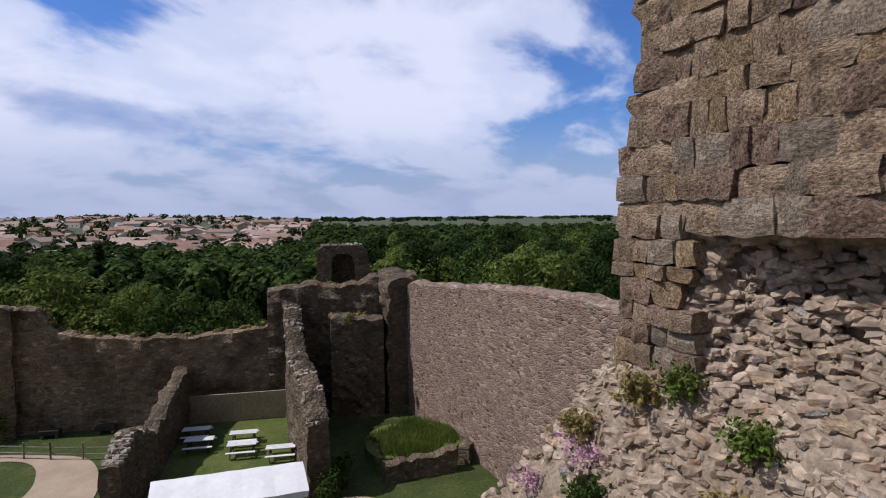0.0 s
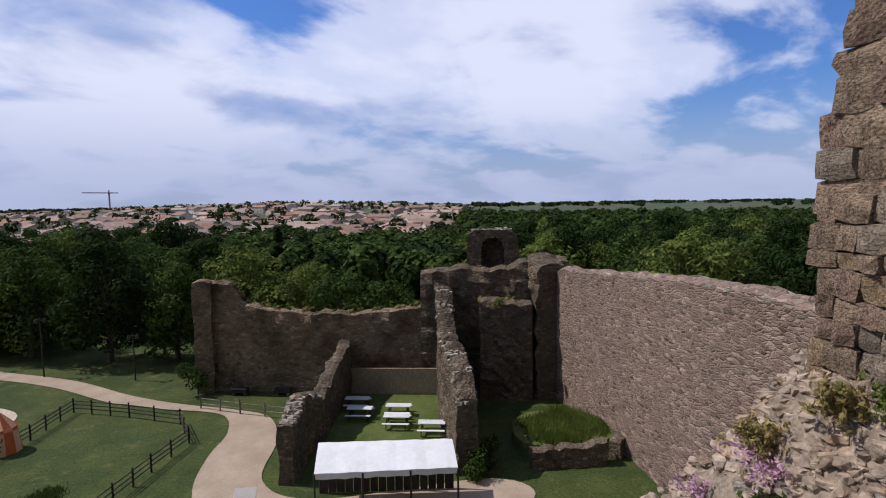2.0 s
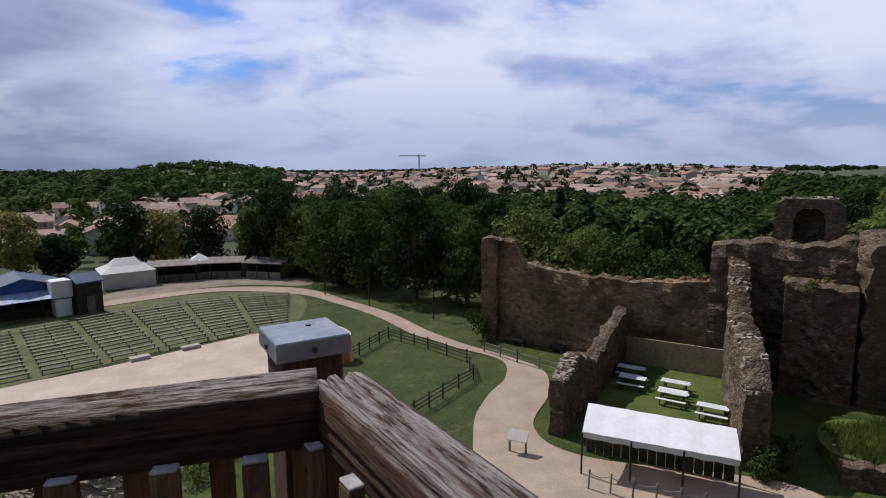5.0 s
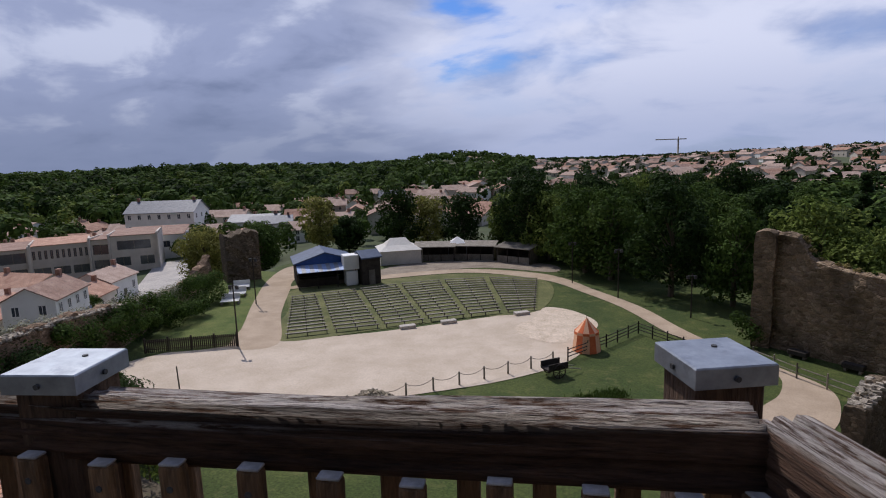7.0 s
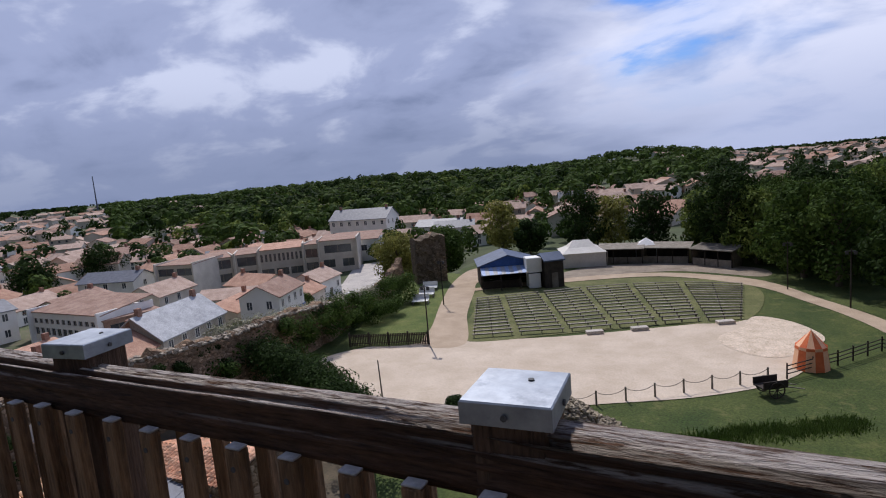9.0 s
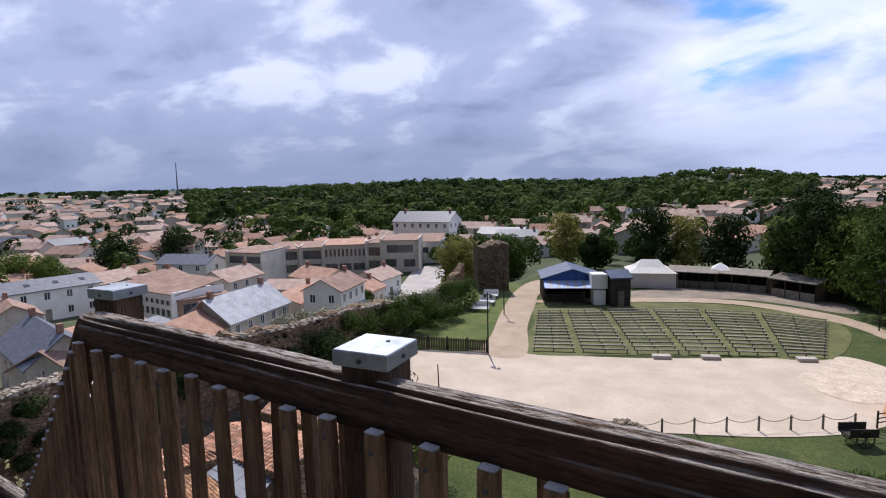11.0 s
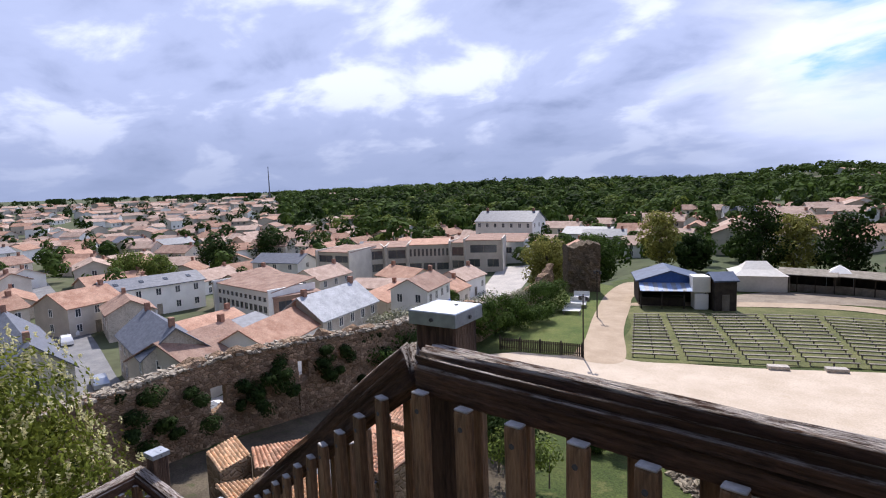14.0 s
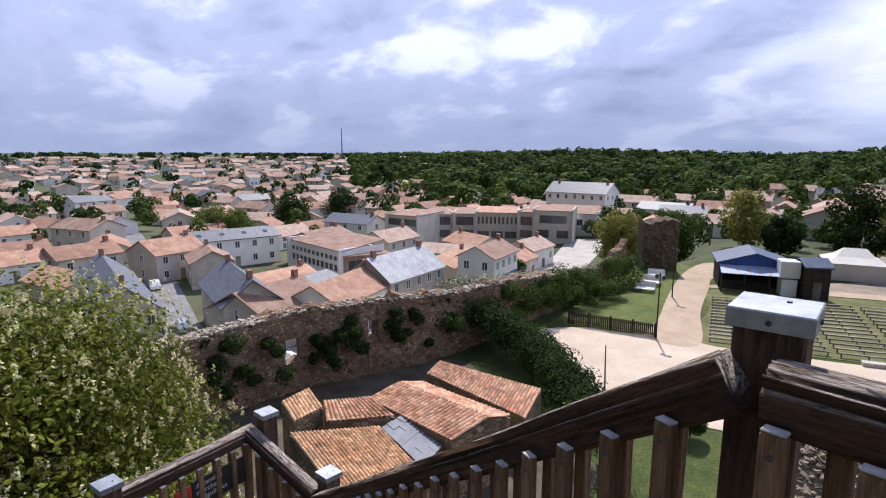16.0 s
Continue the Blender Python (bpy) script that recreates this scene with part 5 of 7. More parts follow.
def modern_block(p, q, depth, h, wall, roof, label, rows, lean=0.5, fins=True):
    """A flat-fronted block from p to q: parapets, fins between bays, recessed bands of glass, a low lean roof."""
    p, q = Vector(p), Vector(q)
    w = (q - p).length
    rot = math.degrees(math.atan2(q.y - p.y, q.x - p.x))
    c = (p + q) / 2
    o = thing("school_building", pose(c.x, c.y, gz(c.x, c.y), 0, 0, rot), label, "school", "school blocks")
    x = w / 2
    body = MB().box(-x, 0.25, -1.5, x, depth, h - 0.35)
    spans = []
    for z0, z1, n, frac in rows:
        step = w / n
        for i in range(n):
            spans.append((-x + step * (i + 0.5 - frac / 2), z0, -x + step * (i + 0.5 + frac / 2), z1))
    levels = sorted({-1.5, h - 0.35, *(r[0] for r in rows), *(r[1] for r in rows)})
    for lo, hi in zip(levels, levels[1:]):
        row = sorted(sp for sp in spans if sp[1] == lo and sp[3] == hi)
        at = -x
        for a0, _, a1, _ in row:
            if a0 > at + 0.01:
                body.box(at, 0, lo, a0, 0.25, hi)
            at = a1
        if at < x - 0.01:
            body.box(at, 0, lo, x, 0.25, hi)
    part("wall", body, M[wall], o)
    for a0, z0, a1, z1 in spans:
        win = part("window", MB().box(a0, 0.12, z0, a1, 0.2, z0 + 0.09).box(a0, 0.12, z1 - 0.09, a1, 0.2, z1).box((a0 + a1) / 2 - 0.04, 0.12, z0, (a0 + a1) / 2 + 0.04, 0.2, z1), M["timber"], o)
        part("pane", MB().box(a0, 0.17, z0, a1, 0.24, z1), M["glass"], win, "dark glass")
    v = [(-x - 0.2, -0.2, h - 0.35), (x + 0.2, -0.2, h - 0.35), (x + 0.2, depth + 0.2, h - 0.3 + lean), (-x - 0.2, depth + 0.2, h - 0.3 + lean)]
    v += [(a0, b0, c0 + 0.16) for a0, b0, c0 in v]
    part("roof", MB().add(v, [(3, 2, 1, 0), (4, 5, 6, 7), (0, 1, 5, 4), (1, 2, 6, 5), (2, 3, 7, 6), (3, 0, 4, 7)]), M[roof], o)
    if fins:
        for e in (-x, x):
            part("fin_wall", MB().box(e - 0.18, -0.7, -1.5, e + 0.18, depth, h + 0.25), M[wall], o)
    return o


modern_block((-100.9, 45.6), (-82.6, 46.4), 8.5, 7.0, "white_paint", "tile_brown", "white school block with two bands of windows", [(3.0, 4.2, 12, 0.8), (4.9, 5.7, 12, 0.7)], lean=1.3)
modern_block((-82.2, 46.5), (-80.6, 54.5), 7.0, 6.2, "tile_brown", "tile_brown", "brown boarded stair wing of the school", [(3.0, 5.2, 2, 0.6)], lean=0.3, fins=False)
modern_block((-119.0, 79.6), (-109.4, 82.4), 11, 8.0, "cream", "tile_brown", "beige school wing with wide glazing", [(1.6, 3.4, 2, 0.8), (5.2, 6.9, 2, 0.85)])
modern_block((-112.6, 89.2), (-109.8, 93.6), 10, 7.8, "cream", "tile_brown", "beige school bay with a deep window", [(1.6, 3.6, 1, 0.8), (4.8, 7.0, 1, 0.8)])
modern_block((-109.4, 93.8), (-105.4, 97.6), 10, 8.0, "cream", "tile_brown", "beige school bay between tall fins", [(1.6, 3.6, 1, 0.8), (4.8, 7.0, 1, 0.8)])
modern_block((-105.2, 97.8), (-97.4, 104.8), 11, 8.2, "cream", "tile", "beige school middle block with narrow windows", [(1.4, 3.2, 3, 0.85), (5.0, 6.9, 10, 0.5)])
modern_block((-97.2, 105.0), (-93.6, 106.6), 10, 8.2, "cream", "tile_brown", "recessed glazed bay of the school", [(1.4, 3.4, 1, 0.8), (4.6, 6.8, 1, 0.8)])
modern_block((-93.4, 106.2), (-85.4, 111.4), 11, 8.4, "cream", "tile_brown", "beige school end block with large glazing", [(1.4, 3.4, 2, 0.6), (5.0, 7.0, 1, 0.7)])
modern_block((-124, 96), (-104, 112), 9, 6.0, "cream", "tile", "long low pink-roofed school range", [(2.6, 4.2, 6, 0.6)], lean=1.6, fins=False)
modern_block((-100, 118), (-88, 124), 9, 6.4, "white_paint", "tile_brown", "white rear range of the school", [(3.0, 4.6, 5, 0.6)], lean=1.4, fins=False)
house(-111, 149, 12, 20, 11, 9.6, 3.0, "white_paint", "slate", "large white hotel with a slate roof", rows=3, cols=7, stack=2, name="hotel")
house(-71.5, 76.5, 108, 7, 6, 3.6, 1.4, "cream", "tile", "small cream house beside the square", rows=1, cols=2)
house(-75.5, 84.5, 104, 9, 7, 4.2, 1.6, "white_paint", "tile_pale", "low white house beside the square", rows=1, cols=3)
house(-78, 66, 112, 12, 8, 3.8, 1.4, "cream", "tile", "low pink-roofed house behind the square", rows=1, cols=3)
house(-85, 74, 30, 14, 9, 3.8, 1.2, "white_paint", "tile_pale", "low white school canteen", rows=1, cols=5, stack=0)

# more houses of the town, placed along its streets
rnd = random.Random(77)
TAKEN = [(o.location.x, o.location.y, 11) for o in scene.objects if o.name.split(".")[0] in ("house", "school_building", "hotel", "hall")]
styles = [("cream", "tile", "cream house with a clay tiled roof"), ("white_paint", "tile_pale", "white house with a pale tiled roof"), ("cream", "tile_brown", "cream house with a brown tiled roof"), ("stone_house", "tile", "grey stone house with a tiled roof"), ("white_paint", "slate", "white house with a slate roof"), ("cream", "tile_pale", "cream house with a pale tiled roof"), ("white_paint", "tile", "white house with an orange tiled roof")]
protos = []
for i, (a, b, lab) in enumerate(styles):
    protos.append(house(-150 - 16 * i, 60 + 5 * i, rnd.uniform(0, 180), rnd.uniform(9, 13), rnd.uniform(7, 9), rnd.choice((3.4, 5.4, 5.6)), 1.9, a, b, lab, rows=1 if i % 3 == 0 else 2, cols=3))
    TAKEN.append((-150 - 16 * i, 60 + 5 * i, 9))


def free(x, y, r):
    return all((x - a) ** 2 + (y - b) ** 2 > (r + c) ** 2 * 0.52 for a, b, c in TAKEN)


placed = 0
for k in range(9000):
    if placed >= 125:
        break
    az = rnd.uniform(-98, -9)
    r = 92 + 175 * rnd.random() ** 0.8
    x, y = r * math.sin(radians(az)), r * math.cos(radians(az))
    if (az > -42 and r < 150) or not free(x, y, 8) or abs(y - (17.5 - 0.14 * (x + 60))) < 7 or (-62 < az < -28 and r > 215 and rnd.random() < 0.8) or gz(x, y) > -1.2:
        continue
    TAKEN.append((x, y, 8))
    src = rnd.choice(protos)
    s = rnd.uniform(0.85, 1.15)
    copy_thing(src, pose(x, y, gz(x, y), 0, 0, rnd.choice((15, 105, 110, 30, 170)) + rnd.uniform(-8, 8)) @ Matrix.Diagonal((s, s, rnd.uniform(0.9, 1.05), 1)))
    placed += 1


def far_town():
    rnd = random.Random(31)
    walls = {"cream": MB(), "white_paint": MB()}
    roofs = {"tile": MB(), "tile_pale": MB(), "tile_brown": MB()}
    wins = MB()
    n = 0
    for k in range(6000):
        if n > 1300:
            break
        if rnd.random() < 0.62:
            az, r = rnd.uniform(-104, -8), 190 + 620 * rnd.random() ** 0.9
            if -60 < az and r > (330 if az < -50 or az > -17 else 200) and rnd.random() < 0.95:
                continue
        else:
            az, r = rnd.uniform(-8, 45), 150 + 760 * rnd.random()
        x, y = r * math.sin(radians(az)), r * math.cos(radians(az))
        if not free(x, y, 6.0):
            continue
        TAKEN.append((x, y, 6.0))
        n += 1
        w, d, h = rnd.uniform(9, 16), rnd.uniform(7, 10), rnd.choice((2.8, 3.0, 5.2))
        m = pose(x, y, gz(x, y), 0, 0, rnd.uniform(0, 180))
        a, b = MB(), MB()
        a = house_walls(w, d, h, 1.7)
        gable(b, w, d, h, 1.7)
        walls[rnd.choice(("cream", "cream", "white_paint"))].add(a.v, a.f, m)
        roofs[rnd.choice(("tile", "tile_pale", "tile_pale", "tile_brown"))].add(b.v, b.f, m)
        for s in (-1, 1):
            for c in (-0.3, 0.0, 0.3):
                wins.box(c * w - 0.5, s * d / 2 - 0.04, 0.9, c * w + 0.5, s * d / 2 + 0.04, 2.1, m)
    o = tagged(new("distant_town"), "distant houses with clay tiled roofs", "houses", kind="stuff")
    for k, v in walls.items():
        tagged(part("walls", v, M[k], o), kind="stuff")
    for k, v in roofs.items():
        tagged(part("roofs", v, M[k], o), kind="stuff")
    tagged(part("windows", wins, M["glass"], o), kind="stuff")


far_town()


def street(pts, width, name, material, label, lift=0.06):
    mb = MB()
    for i, p in enumerate(pts):
        q, o = Vector(pts[min(i + 1, len(pts) - 1)]), Vector(pts[max(i - 1, 0)])
        d = (q - o).normalized()
        n = Vector((-d.y, d.x)) * width / 2
        for s in (n, -n):
            x, y = p[0] + s.x, p[1] + s.y
            mb.v.append((x, y, gz(x, y) + lift))
    for i in range(len(pts) - 1):
        mb.f.append((2 * i, 2 * i + 1, 2 * i + 3, 2 * i + 2))
    ground(name, mb, material, label, "road")


def dense(pts, step=4.0):
    out = []
    for p, q in zip(pts, pts[1:]):
        p, q = Vector(p), Vector(q)
        n = max(1, int((q - p).length / step))
        out += [tuple(p.lerp(q, i / n)) for i in range(n)]
    return out + [tuple(pts[-1])]


street(dense([(-58, 17.4), (-80, 19.4), (-100, 22.5), (-130, 26.5), (-190, 33)]), 5.5, "road_street", M["tarmac"], "narrow grey village street", 0.10)
street(dense([(-57, 22), (-57.5, 40), (-60.5, 60), (-66, 82), (-74, 98), (-86, 118)]), 9, "road_square", M["paving"], "pale paved square and road below the wall", 0.12)
street(dense([(-44, 150), (-90, 128), (-130, 118)]), 5, "road_valley", M["tarmac"], "grey road through the valley", 0.10)
z = MB()
for i in range(6):
    p = Vector((-69.5, 87.5)) + Vector((0.95, -0.25)) * i * 0.95
    z.box(-0.25, -1.6, 0, 0.25, 1.6, 0.012, pose(p.x, p.y, gz(p.x, p.y) + 0.14, 0, 0, -20))
ground("road_crossing", z, M["white_paint"], "white zebra crossing on the square", "road marking")


def car(x, y, rot, paint, label, z=None):
    o = thing("car", pose(x, y, gz(x, y) + 0.1 if z is None else z, 0, 0, rot), label, "car", "parked cars")
    prof = [(-2.1, 0.25), (-2.1, 0.75), (-1.95, 0.92), (-1.45, 1.38), (-0.9, 1.48), (0.35, 1.45), (0.95, 0.98), (1.85, 0.80), (2.1, 0.62), (2.1, 0.25)]
    mb = MB()
    n = len(prof)
    for yy, k in ((-0.84, 1.0), (0.84, 1.0)):
        mb.v += [(a, yy * (0.82 if b > 1.0 else 1.0), b) for a, b in prof]
    mb.f += [tuple(range(n)), tuple(range(2 * n - 1, n - 1, -1))] + [(i, n + i, n + (i + 1) % n, (i + 1) % n) for i in range(n)]
    part("body", mb, M[paint], o)
    part("windscreen", MB().add([(0.42, -0.62, 1.42), (0.42, 0.62, 1.42), (0.96, 0.74, 1.03), (0.96, -0.74, 1.03), (0.40, -0.62, 1.38), (0.40, 0.62, 1.38), (0.90, 0.74, 0.97), (0.90, -0.74, 0.97)], [(3, 2, 1, 0), (4, 5, 6, 7), (0, 1, 5, 4), (1, 2, 6, 5), (2, 3, 7, 6), (3, 0, 4, 7)]), M["glass"], o)
    for s in (-1, 1):
        part("side_window", MB().add([(-1.35, s * 0.80, 1.0), (0.72, s * 0.80, 1.0), (0.3, s * 0.715, 1.36), (-1.1, s * 0.715, 1.36)], [(0, 1, 2, 3) if s < 0 else (3, 2, 1, 0)]), M["glass"], o)
        for a in (-1.3, 1.3):
            wh = part("wheel", MB().tube((a, s * 0.66, 0.31), (a, s * 0.86, 0.31), 0.31, n=14), M["rubber"], o)
            part("rim", MB().tube((a, s * 0.86, 0.31), (a, s * 0.875, 0.31), 0.19, n=10), M["steel"], wh)
    return o


car(-77, 19.6, 172, "car_grey", "silver car parked in the village street")
car(-104, 22.0, 172, "car_white", "white car parked in the village street")
car(-110, 24.2, 172, "car_white", "white car parked farther up the street")
car(-57.6, 24.5, 95, "car_white", "white car parked behind the town wall")
car(-58.6, 31.5, 95, "car_grey", "silver car parked behind the town wall")


# ---- castle yard ----
FRONT = [(-21.1, 45.6), (-17.2, 47.6), (-13.0, 49.6), (-9.2, 51.7), (-5.6, 53.7), (-2.2, 55.5), (1.1, 57.0)]
BACK = [(-27.6, 60.0), (-24.8, 61.9), (-20.9, 64.6), (-16.6, 67.6), (-11.6, 70.2), (-6.0, 71.8), (0.9, 71.6)]


def seating():
    first = {}
    for k in range(6):
        for r in range(14):
            t = (r + 0.35) / 14
            a = Vector(FRONT[k]).lerp(Vector(BACK[k]), t)
            b = Vector(FRONT[k + 1]).lerp(Vector(BACK[k + 1]), t)
            d = b - a
            g = 0.3 / d.length
            a, b = a + d * g, b - d * g
            d = b - a
            key = round(d.length, 1)
            m = pose(a.x, a.y, 0.015, 0, 0, math.degrees(math.atan2(d.y, d.x)))
            if key not in first:
                o = thing("bench", m, "low grey plank bench of the open-air seating", "bench", "seating benches")
                part("plank", MB().box(0, -0.13, 0.32, key, 0.13, 0.37), M["timber"], o)
                for i in range(3):
                    x = 0.15 + (key - 0.3) * i / 2
                    part("leg", MB().box(x - 0.04, -0.08, 0, x + 0.04, 0.08, 0.32), M["timber"], o)
                first[key] = o
            else:
                copy_thing(first[key], m)


seating()
for i, (k, t) in enumerate(((2, 0.5), (3, 0.45), (5, 0.4))):
    p = Vector(FRONT[k]).lerp(Vector(FRONT[k + 1]), t)
    solid("step_block", MB().cbox(1.5, 0.7, 0.3, 0.03, pose(p.x + 0.4, p.y - 0.7, 0.15, 0, 0, 28)), M["stone_house"], "pale stone step block before the seating", "step", "step blocks")


def barn():
    o = thing("barn", pose(-26.2, 67.6, 0, 0, 0, 30), "dark timber barn with a blue slate roof and open front", "barn")
    part("wall", MB().box(-3.6, 0, 0, -3.45, 6, 2.9).box(3.45, 0, 0, 3.6, 6, 2.9).box(-3.6, 5.85, 0, 3.6, 6, 2.9), M["darkwood"], o)
    part("gable_board", MB().add([(-3.6, -0.05, 2.7), (3.6, -0.05, 2.7), (3.6, -0.05, 3.0), (0, -0.05, 4.1), (-3.6, -0.05, 3.0), (-3.6, 0.05, 2.7), (3.6, 0.05, 2.7), (3.6, 0.05, 3.0), (0, 0.05, 4.1), (-3.6, 0.05, 3.0)], [(0, 1, 2, 3, 4), (9, 8, 7, 6, 5), (0, 5, 6, 1)]), M["blue_paint"], o, "dark blue gable boarding")
    for s in (-1, 1):
        v = [(0, -0.4, 4.25), (0, 6.3, 4.25), (s * 3.95, 6.3, 3.0), (s * 3.95, -0.4, 3.0)]
        v += [(a, b, c - 0.14) for a, b, c in v]
        f = [(0, 1, 2, 3), (7, 6, 5, 4), (0, 4, 5, 1), (1, 5, 6, 2), (2, 6, 7, 3), (3, 7, 4, 0)]
        part("roof_slope", MB().add(v, f if s < 0 else [tuple(reversed(q)) for q in f]), M["slate_blue"], o)
    for i in range(14):
        x = -3.6 + 7.2 * i / 14
        v = [(x, -0.1, 2.75), (x + 7.2 / 14, -0.1, 2.75), (x + 7.2 / 14, -2.3, 2.15), (x, -2.3, 2.15)]
        v += [(a, b, c - 0.05) for a, b, c in v]
        part("awning_strip", MB().add(v, [(3, 2, 1, 0), (4, 5, 6, 7), (0, 1, 5, 4), (1, 2, 6, 5), (2, 3, 7, 6), (3, 0, 4, 7)]), M["zinc_roof"] if i % 2 else M["pale_blue"], o)
    for x in (-3.5, -1.2, 1.2, 3.5):
        part("awning_post", MB().box(x - 0.06, -2.25, 0, x + 0.06, -2.13, 2.2), M["darkwood"], o)
    part("counter", MB().box(-3.4, -0.6, 0, 1.6, -0.1, 1.0), M["darkwood"], o)


barn()
hut = thing("timber_tower_hut", pose(-21.0, 69.0, 0, 0, 0, 40), "tall dark timber hut with a slate roof beside the barn", "hut")
part("wall", house_walls(2.4, 3.0, 3.6, 0.7, 0.1), M["darkwood"], hut)
for s in (-1, 1):
    part("roof_slope", gable(MB(), 2.4, 3.0, 3.62, 0.7, side=s, over=0.2), M["slate_blue"], hut)
part("door", MB().box(-0.4, -1.55, 0, 0.4, -1.49, 1.9), M["timber"], hut)
for z0, wd in ((0.0, 1.5), (2.0, 1.9)):
    solid("site_cabin", MB().cbox(wd, 2.0, 1.85, 0.06, pose(-22.9, 67.9, z0 + 0.95, 0, 0, 32)), M["white_paint"], "white metal cabin stacked beside the barn", "cabin", "stacked cabins")


def marquee():
    o = thing("marquee", pose(-21.2, 84.2, 0, 0, 0, 24), "large cream canvas marquee with a hipped roof", "tent")
    w, d, h = 6.2, 6.0, 2.1
    part("side_cloth", MB().box(-w / 2, -d / 2, 0, w / 2, d / 2, h), M["canvas_dull"], o)
    a, b = w / 2 + 0.15, d / 2 + 0.15
    top = [(-1.2, 0, 3.7), (1.2, 0, 3.7)]
    v = [(-a, -b, h), (a, -b, h), (a, b, h), (-a, b, h)] + top + [(-a * 0.62, -b * 0.5, 2.75), (a * 0.62, -b * 0.5, 2.75), (a * 0.62, b * 0.5, 2.75), (-a * 0.62, b * 0.5, 2.75)]
    f = [(0, 1, 7, 6), (1, 2, 8, 7), (2, 3, 9, 8), (3, 0, 6, 9), (6, 7, 5, 4), (7, 8, 5), (8, 9, 4, 5), (9, 6, 4), (3, 2, 1, 0)]
    part("roof_cloth", MB().add(v, f), M["canvas_dull"], o)
    for x, y in ((-a, -b), (a, -b), (-a, b), (a, b)):
        part("pole", MB().tube((x, y, 0), (x, y, h), 0.05), M["timber"], o)


marquee()


def stalls():
    for x, y, w, lab in ((-15.6, 85.6, 6.0, "open-fronted timber stall with hatches"), (-9.4, 86.4, 6.2, "long dark open timber shelter"), (-2.8, 84.0, 5.6, "low dark timber shelter under the trees")):
        o = thing("market_stall", pose(x, y, 0, 0, 0, 6 if x < -12 else -4 if x < -8 else -28), lab, "stall", "timber stalls")
        part("back", MB().box(-w / 2, 1.2, 0, w / 2, 1.3, 2.2), M["darkwood"], o)
        part("side", MB().box(-w / 2, -1.2, 0, -w / 2 + 0.1, 1.2, 2.2), M["timber"], o)
        part("side", MB().box(w / 2 - 0.1, -1.2, 0, w / 2, 1.2, 2.2), M["timber"], o)
        part("counter", MB().box(-w / 2 + 0.1, -1.2, 0, w / 2 - 0.1, -1.05, 0.95), M["timber"], o)
        part("roof_board", MB().add([(-w / 2 - 0.3, -1.6, 2.25), (w / 2 + 0.3, -1.6, 2.25), (w / 2 + 0.3, 1.5, 2.7), (-w / 2 - 0.3, 1.5, 2.7), (-w / 2 - 0.3, -1.6, 2.15), (w / 2 + 0.3, -1.6, 2.15), (w / 2 + 0.3, 1.5, 2.6), (-w / 2 - 0.3, 1.5, 2.6)], [(0, 1, 2, 3), (7, 6, 5, 4), (0, 4, 5, 1), (1, 5, 6, 2), (2, 6, 7, 3), (3, 7, 4, 0)]), M["timber"], o)
        for i in range(4):
            xx = -w / 2 + w * i / 3
            part("stall_post", MB().box(xx - 0.06, -1.25, 0, xx + 0.06, -1.13, 2.2), M["darkwood"], o)
    g = thing("gazebo", pose(-12.4, 87.5, 0, 0, 0, 10), "white pointed gazebo behind the stalls", "gazebo")
    part("canopy", MB().add([(-1.5, -1.5, 2.3), (1.5, -1.5, 2.3), (1.5, 1.5, 2.3), (-1.5, 1.5, 2.3), (0, 0, 3.4)], [(0, 1, 4), (1, 2, 4), (2, 3, 4), (3, 0, 4), (3, 2, 1, 0)]), M["canvas"], g)
    for x in (-1.4, 1.4):
        for y in (-1.4, 1.4):
            part("pole", MB().tube((x, y, 0), (x, y, 2.3), 0.03), M["steel"], g)


stalls()


def pavilion():
    o = thing("pavilion_tent", pose(5.2, 45.6, 0, 0, 0, 10), "small orange striped medieval pavilion tent by the fence", "tent")
    n, r, h = 12, 1.15, 1.55
    for i in range(n):
        a, b = 2 * math.pi * i / n, 2 * math.pi * (i + 1) / n
        p = lambda t, k, z: (math.cos(t) * k, math.sin(t) * k, z)
        v = [p(a, r, 0), p(b, r, 0), p(b, r * 0.82, h), p(a, r * 0.82, h), p(b, 0.03, 2.62), p(a, 0.03, 2.62)]
        part("cloth_panel", MB().add(v, [(0, 1, 2, 3), (3, 2, 4, 5)]), M["orange"] if i % 2 else M["yellow"], o)
        part("valance", MB().add([p(a, r * 0.86, h - 0.16), p(b, r * 0.86, h - 0.16), p(b, r * 0.84, h + 0.04), p(a, r * 0.84, h + 0.04)], [(0, 1, 2, 3)]), M["yellow"] if i % 2 else M["orange"], o)
    part("finial", MB().tube((0, 0, 2.5), (0, 0, 2.95), 0.03, 0.01), M["timber"], o)


pavilion()


